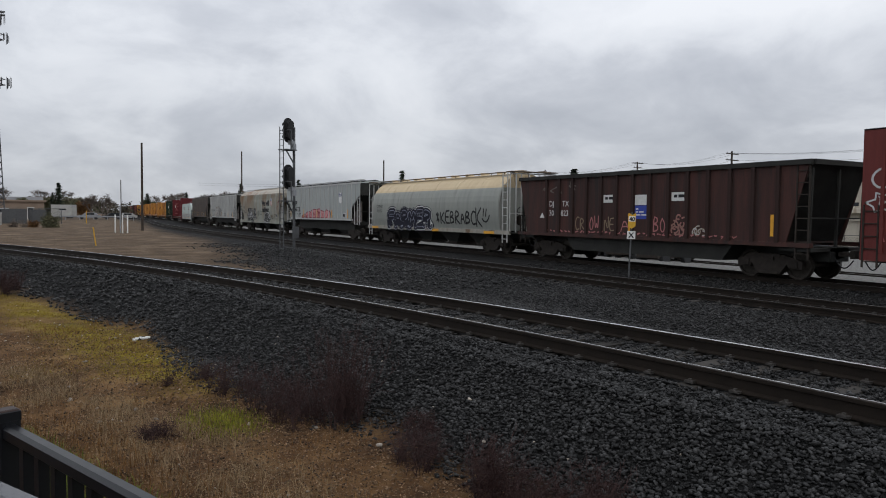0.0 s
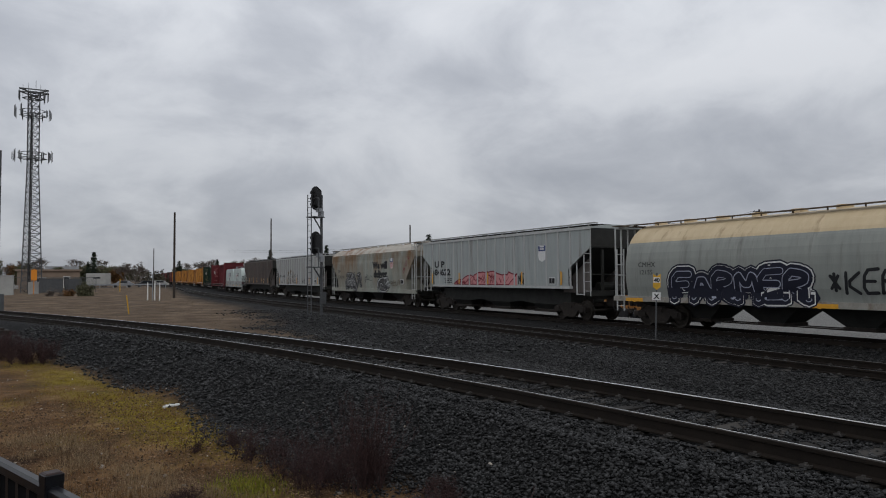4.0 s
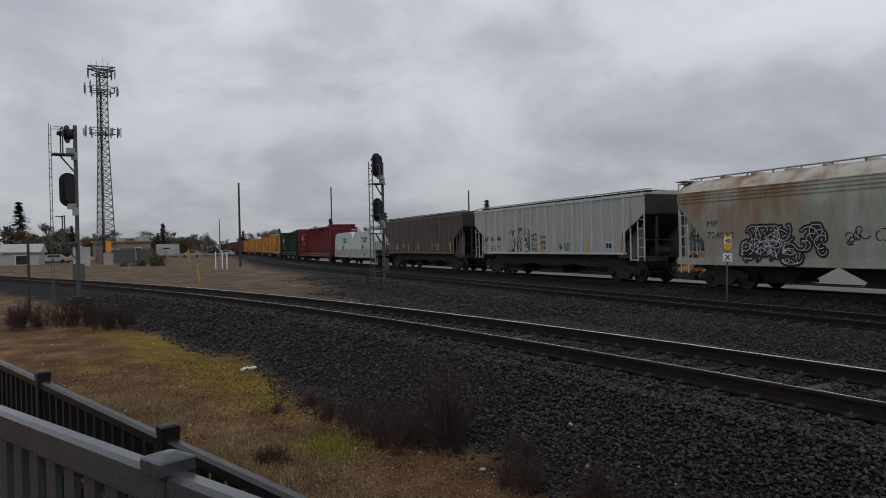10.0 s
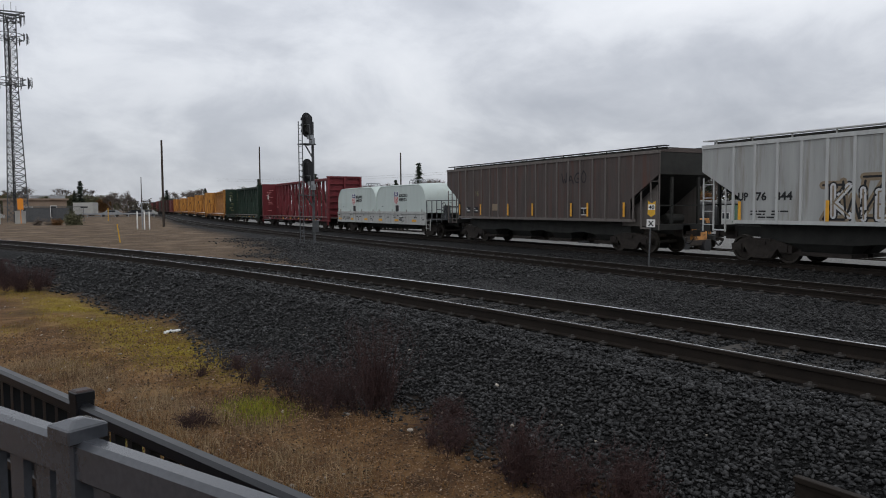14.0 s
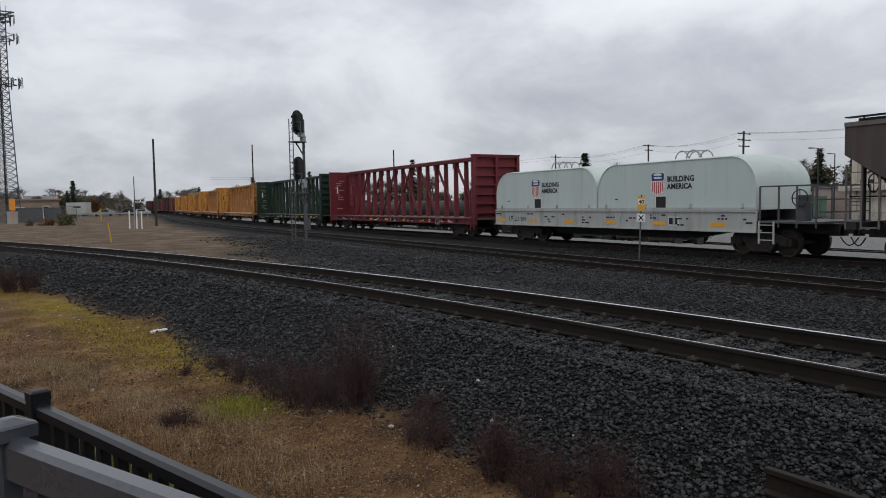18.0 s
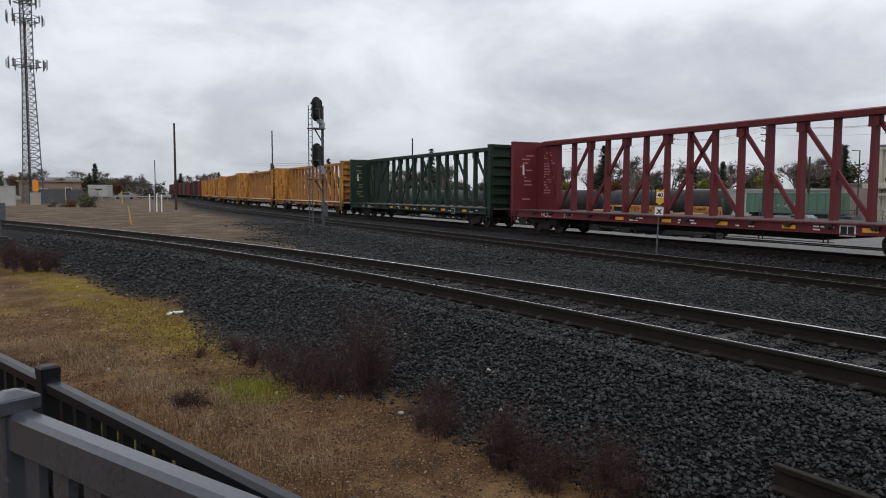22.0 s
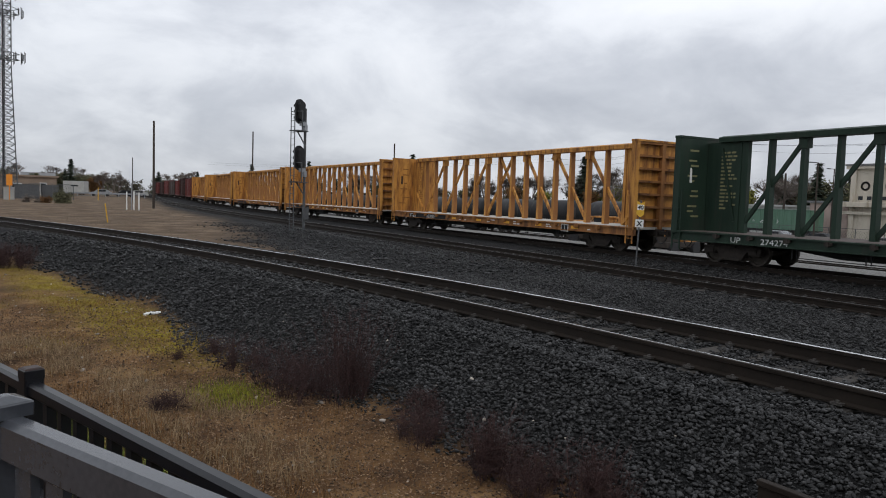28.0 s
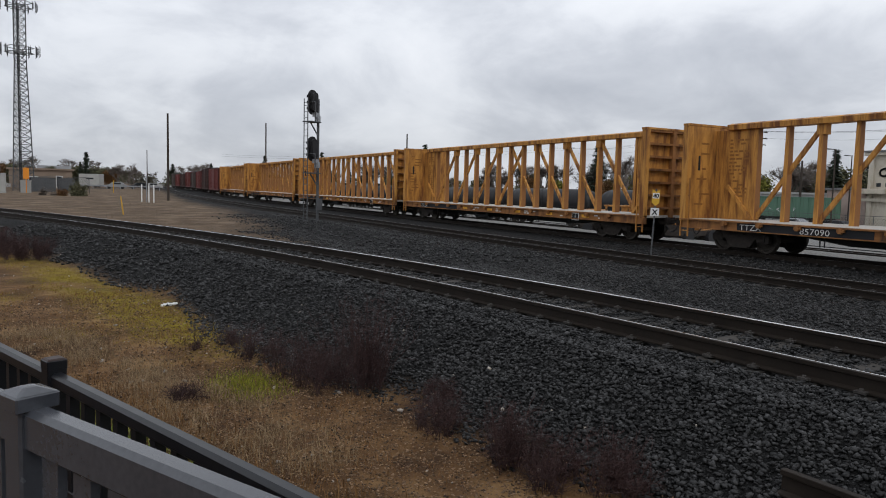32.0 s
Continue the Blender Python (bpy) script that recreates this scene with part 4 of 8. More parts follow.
# ---- covered hoppers with ribbed sides ----
def ribbed_hopper(name, label, near, far_end, paint, rib_paint, zs, step, bays, end_paint, roof_paint, seed, rib_w=0.045, hatch_paint=None):
    root, h = car(name, label, "hopper car", near, far_end)
    z0, z1 = zs
    x = 1.53
    # side sheets: the lower corners are cut away over the trucks
    cut, knee = 1.6, z0 + 0.8
    outline = [(-h + cut, z0), (h - cut, z0), (h - cut, knee), (h, z1 - 0.9), (h, z1), (-h, z1), (-h, z1 - 0.9), (-h + cut, knee)]
    for s in (-1, 1):
        bm = bmesh.new()
        slab(bm, outline, s * x - 0.02, s * x + 0.02)
        bmesh.ops.recalc_face_normals(bm, faces=bm.faces[:])
        part("side_sheet", bm, paint, root)
        n = round((2 * h - 2.8) / step)
        first, step = -h + 1.4, (2 * h - 2.8) / n
        rib = mesh_of("rib", bx(-rib_w * 0.55, -rib_w, z0 - 0.02, rib_w * 0.55, rib_w, z1 - 0.06), rib_paint)
        for k in range(n + 1):
            o = new("rib", rib)
            o.parent, o.location = root, (s * (x + 0.02 + rib_w * 0.55), first + k * step, 0)
        part("top_chord", bx(s * x - 0.06, -h, z1 - 0.08, s * x + 0.06, h, z1 + 0.05), rib_paint, root)
        part("side_sill", bx(s * (x - 0.02) - 0.07, -h + cut - 0.2, z0 - 0.12, s * (x - 0.02) + 0.07, h - cut + 0.2, z0), rib_paint, root)
    # roof, hatch trough, running boards
    bm = bmesh.new()
    prism(bm, [(-x, z1 - 0.02), (x, z1 - 0.02), (x, z1 + 0.03), (0.5, z1 + 0.16), (-0.5, z1 + 0.16), (-x, z1 + 0.03)], -h + 0.02, h - 0.02)
    bmesh.ops.recalc_face_normals(bm, faces=bm.faces[:])
    part("roof", bm, roof_paint, root)
    for k in range(4):
        a = -h + 0.6 + k * (2 * h - 1.2) / 4
        part("hatch_cover", bx(-0.3, a + 0.08, z1 + 0.14, 0.3, a + (2 * h - 1.2) / 4 - 0.08, z1 + 0.24), hatch_paint or M_UNDER, root, bevel=0.03)
        for f in (0.2, 0.8):
            bm = bmesh.new()
            yy = a + f * (2 * h - 1.2) / 4
            rod(bm, (-0.36, yy, z1 + 0.2), (0.36, yy, z1 + 0.3), 0.02, 5)
            part("hatch_bar", bm, M_BLACK, root)
    for s in (-1, 1):
        bm = bmesh.new()
        box(bm, s * 1.28 - 0.14, -h - 0.1, z1 + 0.20, s * 1.28 + 0.14, h + 0.1, z1 + 0.235)
        for k in range(12):
            y = -h + 0.4 + k * (2 * h - 0.8) / 11
            box(bm, s * 1.28 - 0.02, y - 0.02, z1 + 0.03, s * 1.28 + 0.02, y + 0.02, z1 + 0.2)
        part("running_board", bm, rib_paint if roof_paint is not M_BR else M_BLACK, root)
        # black strip that stands for the dark gap under the running board
        part("coaming", bx(s * 1.02 - 0.03, -h + 0.1, z1 + 0.06, s * 1.02 + 0.03, h - 0.1, z1 + 0.19), M_UNDER, root)
    # sloping end sheets, end posts and ladders
    for s in (-1, 1):
        a, b = s * (h - 0.04), s * (h - cut - 1.2)
        bm = bmesh.new()
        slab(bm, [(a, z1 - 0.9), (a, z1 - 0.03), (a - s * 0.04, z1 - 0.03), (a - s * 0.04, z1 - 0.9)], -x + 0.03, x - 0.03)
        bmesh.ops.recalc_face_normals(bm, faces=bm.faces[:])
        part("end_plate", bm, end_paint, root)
        # underframe black stands for the shade under the sloping sheet
        bm = bmesh.new()
        slab(bm, [(a - s * 0.01, z1 - 0.91), (a - s * 0.05, z1 - 0.91), (b - s * 0.04, z0 - 0.2), (b, z0 - 0.2)], -x + 0.03, x - 0.03)
        bmesh.ops.recalc_face_normals(bm, faces=bm.faces[:])
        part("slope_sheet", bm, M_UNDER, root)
        if s < 0:
            for sx in (-1, 1):
                bm = bmesh.new()
                slab(bm, [(-h + 0.5, z0 - 0.3), (-h + cut + 0.9, z0 - 0.3), (-h + cut + 0.9, z0 + 0.15), (-h + cut - 0.1, knee - 0.1), (-h + 0.5, z1 - 1.3)], sx * 1.12 - 0.015, sx * 1.12 + 0.015)
                bmesh.ops.recalc_face_normals(bm, faces=bm.faces[:])
                part("bolster_web", bm, M_BRRIB, root)
        else:
            bm = bmesh.new()
            brake_ring(bm, -0.55, h - 0.3, z0 + 0.95)
            part("brake_wheel", bm, M_BLACK, root)
        part("end_sill", bx(-1.5, min(s * h, s * (h - 0.35)), z0 - 0.42, 1.5, max(s * h, s * (h - 0.35)), z0 - 0.2), M_UNDER, root)
        bm = bmesh.new()
        for px in (-0.75, 0.75):
            beam(bm, (px, s * (h - 0.12), z0 - 0.3), (px, s * (h - 0.12), z1 - 1.0), 0.09, 0.12)
        beam(bm, (-1.42, s * (h - 0.1), z0 + 0.55), (1.42, s * (h - 0.1), z0 + 0.55), 0.05, 0.05)
        part("end_post", bm, M_UNDER, root)
        for sx in (-1, 1):
            ladder(root, sx * 1.5, s * (h - 0.04), s * (h - 0.5), z0 - 0.42, z1 - 0.1 if s < 0 else z0 + 1.5, 7 if s < 0 else 4, rib_paint)
            bm = bmesh.new()
            beam(bm, (sx * 1.5, s * (h - 1.02), z0 - 0.4), (sx * 1.5, s * (h - 1.02), z0 + 1.15), 0.05, 0.05)
            beam(bm, (sx * 1.5, s * (h - 1.02), z0 - 0.36), (sx * 1.5, s * (h - 0.5), z0 - 0.36), 0.05, 0.05)
            part("grab_post", bm, rib_paint, root)
    # brake cylinder and reservoir on the near end platform
    bm = bmesh.new()
    rod(bm, (-0.5, -h + 0.75, z0 - 0.0), (0.45, -h + 0.75, z0 - 0.0), 0.2, 12)
    part("air_reservoir", bm, M_UNDER, root)
    # discharge hoppers
    width = (2 * h - 2 * cut - 1.0) / bays
    for k in range(bays):
        c = -(bays - 1) * width / 2 + k * width
        for s in (-1, 1):
            bm = bmesh.new()
            outline = [(c - width / 2, z0 - 0.1), (c + width / 2, z0 - 0.1), (c + width / 2, 0.80), (c + width * 0.25, 0.70), (c + width * 0.19, 0.42), (c - width * 0.19, 0.42), (c - width * 0.25, 0.70), (c - width / 2, 0.80)]
            slab(bm, outline, s * 0.12, s * 1.02)
            bmesh.ops.recalc_face_normals(bm, faces=bm.faces[:])
            for v in bm.verts:
                if v.co.z < 0.6:
                    v.co.x = s * (0.15 if abs(v.co.x) < 0.5 else 0.75)
            part("discharge_bay", bm, M_UNDER, root)
            part("outlet_gate", bx(s * 0.55 - 0.42, c - width * 0.2 - 0.12, 0.30, s * 0.55 + 0.42, c + width * 0.2 + 0.12, 0.42), M_BOGIE, root)
    for s in (-1, 1):
        part("centre_sill", bx(-0.2, min(s * h, s * (h - 3.0)), z0 - 0.62, 0.2, max(s * h, s * (h - 3.0)), z0 - 0.25), M_UNDER, root)
    trucks(root, h, 2.15)
    couplers(root, h)
    return root, h, flat_side(x + 0.022)


# UP-style pale grey hopper with pink spray work
# end plates share the black that stands for the slope sheets' shade
root, h, side = ribbed_hopper("covered_hopper", "pale grey ribbed covered hopper with pink graffiti", 48.2, 65.1, M_U3, M_U5RIB, (1.60, 4.26), 0.945, 3, M_UNDER, M_U3, 1, 0.042)
words(root, "U P", h - 1.65, 2.67, 0.38, M_TEXTK, side, width=1.36, bold=0.02)
words(root, "84622", h - 1.66, 2.18, 0.38, M_TEXTK, side, width=2.1, bold=0.02)
mural(root, h - 4.16, 1.62, h - 11.04, 2.44, M_PINK, M_MAROON, side, 11)
stroke_word(root, "NBZ", h - 11.15, 1.68, h - 11.75, 2.2, [(M_TEXTK, 0.06)], side, 12, "spray_tag")
shield(root, -4.8, 3.2, 0.8, side, "faded black and white shield emblem", striped=False)
placard(root, -5.6, 1.85, side)
tape(root, [-6.4, -3.1, 0.25, 3.5, 7.0], 1.66, 2.3, side)
stencils(root, 4.5, 1.68, 5.6, 2.0, 3, M_TEXTK, side, 3)

# M_UNDER again blackens these grey end plates along with the shaded slope sheets
root, h, side = ribbed_hopper("covered_hopper", "light grey ribbed covered hopper with graffiti panels", 85.4, 102.8, M_U5, M_U5RIB, (1.45, 4.08), 0.86, 3, M_UNDER, M_U5, 2)
words(root, "UP", h - 1.58, 2.13, 0.27, M_TEXTK, side, width=0.42, bold=0.012)
words(root, "76", h - 2.30, 2.13, 0.27, M_TEXTK, side, width=0.42, bold=0.012)
words(root, "844", h - 3.03, 2.13, 0.27, M_TEXTK, side, width=0.64, bold=0.012)
stroke_word(root, "ZWZN", h - 4.75, 1.55, h - 7.2, 2.7, [(M_OCHRE, 0.24), (M_TEXTK, 0.07)], side, 41, "graffiti", "brown zigzag spray work", fill=1.1, soft=0)
stroke_word(root, "KIE", h - 4.95, 1.60, h - 7.0, 2.5, [(M_TEXTK, 0.29), (M_PALE, 0.20), (M_OCHRE, 0.05)], side, 21, "graffiti", "cream angular graffiti with black edges", soft=0)
for row in range(4):
    curls(root, h - 8.15, 1.50 + row * 0.27, h - 7.4, 1.68 + row * 0.27, 9, [(M_TEXTK, 0.026)], side, 22 + row, "spray_tag", size=(0.05, 0.11))
for row in range(3):
    curls(root, h - 9.15, 1.58 + row * 0.30, h - 8.35, 1.76 + row * 0.30, 9, [(M_TEXTK if row else M_MAROON, 0.026)], side, 32 + row, "spray_tag", size=(0.05, 0.12))
curls(root, h - 11.4, 1.52, h - 10.2, 1.92, 18, [(M_TEXTK, 0.028)], side, 26, "spray_tag", size=(0.06, 0.14))
placard(root, -h + 2.6, 1.75, side)
tape(root, [h - 1.7, h - 4.9, 0.2, -4.3, -h + 1.7], 1.45, 2.1, side)
stencils(root, h - 2.1, 1.5, h - 3.6, 1.8, 3, M_TEXTK, side, 5)

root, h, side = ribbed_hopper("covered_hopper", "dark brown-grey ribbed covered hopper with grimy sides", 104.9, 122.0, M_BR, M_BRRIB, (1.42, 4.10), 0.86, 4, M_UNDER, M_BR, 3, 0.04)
words(root, "116", h - 3.0, 2.55, 0.3, M_STENG, side)
for yy in (h - 2.4, h - 3.25):
    patch(root, "data_panel", yy - 0.3, 1.62, yy + 0.3, 1.95, M_TEXTK, side)
    stencils(root, yy + 0.24, 1.68, yy - 0.24, 1.9, 2, M_TEXTW, side, 7)
patch(root, "data_panel", h - 5.6, 1.75, h - 5.0, 2.1, M_OCHRE, side)
placard(root, -h + 4.5, 1.72, side)
tape(root, [h - 1.6, h - 3.9, h - 6.6, -0.2, -3.2, -h + 4.2, -h + 1.9], 1.5, 2.1, side)
stroke_word(root, "WAGO", h - 10.97, 3.0, h - 12.8, 3.5, [(M_TEXTK, 0.05)], side, 31, "spray_tag")


# ---- smooth-sided hoppers ----
def profile(points):
    zs, xs = [p[0] for p in points], [p[1] for p in points]
    return lambda z: float(np.interp(z, zs, xs))


def shell(bm, prof, zs, y0, y1, rake=None):
    """A closed body along y whose half width at each height is prof; rake(z): how far the ends draw in."""
    rows = []
    for z in zs:
        x = prof(z)
        r = rake(z) if rake else 0.0
        rows.append([bm.verts.new(p) for p in ((-x, y0 + r, z), (-x, y1 - r, z), (x, y1 - r, z), (x, y0 + r, z))])
    for a, b in zip(rows, rows[1:]):
        for k in range(4):
            bm.faces.new((a[k], a[(k + 1) % 4], b[(k + 1) % 4], b[k]))
    bm.faces.new(rows[0][::-1])
    bm.faces.new(rows[-1])
    bmesh.ops.recalc_face_normals(bm, faces=bm.faces[:])


def smooth_hopper(name, label, near, far_end, prof, split_z, body_paint, top_paint, z_top, bays, fittings, end_paint, knee):
    root, h = car(name, label, "hopper car", near, far_end)
    zs = [1.2 + k * (split_z - 1.2) / 26 for k in range(27)]
    rake = lambda z: 0.78 if knee == 0 else max(0.0, 1.5 - max(0.0, z - 1.9) * 0.95) * (1 if z < 3.5 else 0)
    bm = bmesh.new()
    shell(bm, prof, zs, -h + 0.05, h - 0.05, rake)
    part("body", bm, body_paint, root, smooth_faces=False)
    bm = bmesh.new()
    shell(bm, prof, [split_z + 0.002 + k * (z_top - split_z) / 14 for k in range(15)], -h + 0.05, h - 0.05, rake)
    part("roof", bm, top_paint, root)
    for s in (-1, 1):
        part("side_sill", bx(s * 1.47 - 0.06, -h, 1.02 if knee == 0 else 0.95, s * 1.47 + 0.06, h, 1.22), M_SILL if knee == 0 else body_paint, root)
        bm = bmesh.new()
        lift = 0.04 if knee == 0 else 0.12
        box(bm, s * 0.62 - 0.16, -h, z_top + lift, s * 0.62 + 0.16, h, z_top + lift + 0.025)
        for k in range(14):
            y = -h + 0.5 + k * (2 * h - 1.0) / 13
            box(bm, s * 0.62 - 0.02, y - 0.02, z_top - 0.05, s * 0.62 + 0.02, y + 0.02, z_top + lift)
        part("running_board", bm, M_RUNNING if knee == 0 else M_U5RIB, root)
    for k in range(10):
        y = -h + 1.3 + k * (2 * h - 2.6) / 9
        bm = bmesh.new()
        rod(bm, (0, y, z_top - 0.05), (0, y, z_top + 0.14), 0.26, 14)
        rod(bm, (-0.3, y, z_top + 0.12), (0.3, y, z_top + 0.16), 0.02, 5)
        part("hatch_cover", bm, top_paint, root)
    for s in (-1, 1):
        bm = bmesh.new()
        beam(bm, (-1.45, s * (h - 0.06), z_top - 0.1), (1.45, s * (h - 0.06), z_top - 0.1), 0.06, 0.06)
        for px in (-1.45, -0.75, 0.75, 1.45):
            beam(bm, (px, s * (h - 0.06), 1.1), (px, s * (h - 0.06), z_top - 0.1), 0.045, 0.045)
        beam(bm, (-1.45, s * (h - 0.06), 2.1), (1.45, s * (h - 0.06), 2.1), 0.05, 0.05)
        for px in (-1.1, -0.3, 0.35, 1.1):
            beam(bm, (px, s * (h - 0.03), 1.1), (px, s * (h - 0.03), z_top - 0.1), 0.06, 0.05)
        for px in (-1.45, 1.45):
            beam(bm, (px, s * (h - 0.06), z_top - 0.1), (px * 0.55, s * (h - 0.5), z_top + 0.02), 0.05, 0.05)
        part("end_frame", bm, fittings, root)
        part("end_walkway", bx(-1.45, min(s * (h + 0.12), s * (h - 0.42)), z_top - 0.02, 1.45, max(s * (h + 0.12), s * (h - 0.42)), z_top + 0.02), M_RUNNING, root)
        bm = bmesh.new()
        brake_ring(bm, -0.62, s * (h - 0.2), 2.15)
        part("brake_wheel", bm, M_BLACK, root)
        part("end_platform", bx(-1.5, min(s * h, s * (h - 0.75)), 1.08, 1.5, max(s * h, s * (h - 0.75)), 1.14), M_UNDER, root)
        for sx in (-1, 1):
            ladder(root, sx * 1.5, s * (h - 0.2), s * (h - 0.62), 0.6, z_top - 0.05 if s < 0 else 3.2, 9 if s < 0 else 6, fittings)
    bm = bmesh.new()
    rod(bm, (0.3, -h + 0.35, 1.5), (0.3, -h + 0.35, 2.1), 0.2, 10)
    rod(bm, (-0.6, -h + 0.35, 1.75), (-0.6, -h + 0.30, 1.75), 0.28, 14)
    part("brake_gear", bm, M_BOGIE, root)
    width = (2 * h - 4.6) / bays
    for k in range(bays):
        c = -(bays - 1) * width / 2 + k * width
        bm = bmesh.new()
        slab(bm, [(c - width / 2, 1.25), (c + width / 2, 1.25), (c + width * 0.15, 0.42), (c - width * 0.15, 0.42)], -0.95, 0.95)
        for v in bm.verts:
            if v.co.z < 0.6:
                v.co.x *= 0.6
        bmesh.ops.recalc_face_normals(bm, faces=bm.faces[:])
        part("discharge_bay", bm, M_UNDER, root)
        part("outlet_gate", bx(-0.62, c - width * 0.17, 0.3, 0.62, c + width * 0.17, 0.42), M_BOGIE, root)
    for s in (-1, 1):
        part("centre_sill", bx(-0.2, min(s * h, s * (h - 2.9)), 0.75, 0.2, max(s * h, s * (h - 2.9)), 1.1), M_UNDER, root)
    trucks(root, h, 2.15)
    couplers(root, h)
    return root, h


tank = profile([(0.9, 1.40), (1.3, 1.47), (1.65, 1.54), (2.0, 1.575), (2.4, 1.58), (2.7, 1.565), (3.0, 1.51), (3.3, 1.41), (3.55, 1.27), (3.8, 1.06), (4.0, 0.8), (4.13, 0.55), (4.22, 0.2)])
root, h = smooth_hopper("round_sided_hopper", "grey round-sided hopper with cream top and bold navy graffiti", 29.5, 46.7, tank, 3.42, M_CM, M_CMTOP, 4.20, 4, M_U5RIB, M_CM, 0)
words(root, "CMHX", h - 1.55, 2.42, 0.20, M_TEXTK, tank, squeeze=1.2)
words(root, "12155", h - 1.6, 2.12, 0.19, M_TEXTK, tank, squeeze=1.2)
on_sill = lambda z: max(tank(z), 1.535 if z < 1.26 else 0.0)
stroke_word(root, "FARMER", h - 3.4, 1.32, h - 9.25, 2.22, [(M_NAVY, 0.74), (M_TEXTW, 0.66), (M_NAVY, 0.56), (M_HAZE, 0.27), (M_NAVY, 0.21)], on_sill, 41, "graffiti", "navy bubble graffiti letters with white rims", 0.86)
stroke_word(root, "*KEBRABC", h - 9.75, 1.5, h - 14.2, 2.2, [(M_TEXTK, 0.10)], tank, 43, "spray_tag", "black sprayed letters")
stroke_word(root, "K", h - 14.1, 1.38, h - 14.75, 2.3, [(M_TEXTK, 0.10)], tank, 44, "spray_tag")
v, f = [], []
for pts in (((-14.95, 2.3), (-14.9, 1.95)), ((-15.2, 2.3), (-15.15, 1.95)), ((-14.8, 1.8), (-14.95, 1.66), (-15.15, 1.63), (-15.35, 1.75), (-15.5, 1.98))):
    ribbon(v, f, rounded([(h + y, z) for y, z in pts]), 0.09, tank, 0.01)
tagged(link("spray_tag", v, f, M_TEXTK, root), kind="stuff")
tape(root, [h - 1.3, -0.9, -h + 2.1], 1.0, 1.13, flat_side(1.5))
for yy in (h - 1.25, -1.0, -h + 1.8):
    patch(root, "reflector", yy - 0.5, 1.02, yy + 0.5, 1.16, M_REFLEX, flat_side(1.53))

wide = profile([(0.9, 1.46), (1.3, 1.48), (2.2, 1.56), (3.2, 1.58), (3.8, 1.53), (3.9, 1.50), (4.15, 1.28), (4.36, 0.95), (4.44, 0.5)])
root, h = smooth_hopper("curved_side_hopper", "rust-streaked grey hopper with a painted slogan and graffiti", 66.3, 83.3, wide, 3.86, M_MP, M_MPROOF, 4.40, 3, M_U5RIB, M_UNDER, 1)
for zz in (3.46, 3.60, 3.74, 3.86):
    part("side_crease", bx(-wide(zz) - 0.022, -h + 0.1, zz, -wide(zz) + 0.05, h - 0.1, zz + 0.04), M_MP, root)
words(root, "We will", -1.06, 2.74, 0.50, M_TEXTK, wide, width=2.75, bold=0.045, label="black painted slogan lettering")
words(root, "deliver", -1.20, 2.09, 0.50, M_TEXTK, wide, width=2.6, bold=0.045)
shield(root, -4.6, 3.06, 0.75, wide)
words(root, "MP", h - 1.75, 2.45, 0.26, M_TEXTK, wide, squeeze=1.3)
words(root, "724013", h - 1.75, 2.0, 0.26, M_TEXTK, wide, squeeze=1.3)
over_sill = lambda z: max(wide(z), 1.535 if z < 1.26 else 0.0)
curls(root, 1.0, 1.05, 5.2, 2.4, 46, [(M_TEXTK, 0.19), (M_PALE, 0.024)], over_sill, 51, label="black and white tangled graffiti", size=(0.22, 0.48))
curls(root, -4.1, 0.98, -1.9, 2.06, 9, [(M_TEXTK, 0.20), (M_PALE, 0.055)], over_sill, 52, label="grey graffiti with white loops", size=(0.3, 0.55), fill=M_DIM)
curls(root, -0.9, 1.7, 0.9, 2.3, 9, [(M_TEXTK, 0.035)], wide, 53, "spray_tag", size=(0.1, 0.25))
curls(root, -5.9, 1.45, -4.3, 2.1, 9, [(M_OCHRE, 0.06), (M_TEXTK, 0.02)], wide, 54, "spray_tag", size=(0.15, 0.3))
placard(root, -6.3, 1.75, wide)
for k in range(5):
    curls(root, -h + 1.75 - 0.2 * k, 2.3 + 0.22 * k, -h + 2.05 - 0.2 * k, 2.6 + 0.22 * k, 2, [(M_MAROON, 0.045)], wide, 55 + k, "spray_tag", size=(0.08, 0.16))


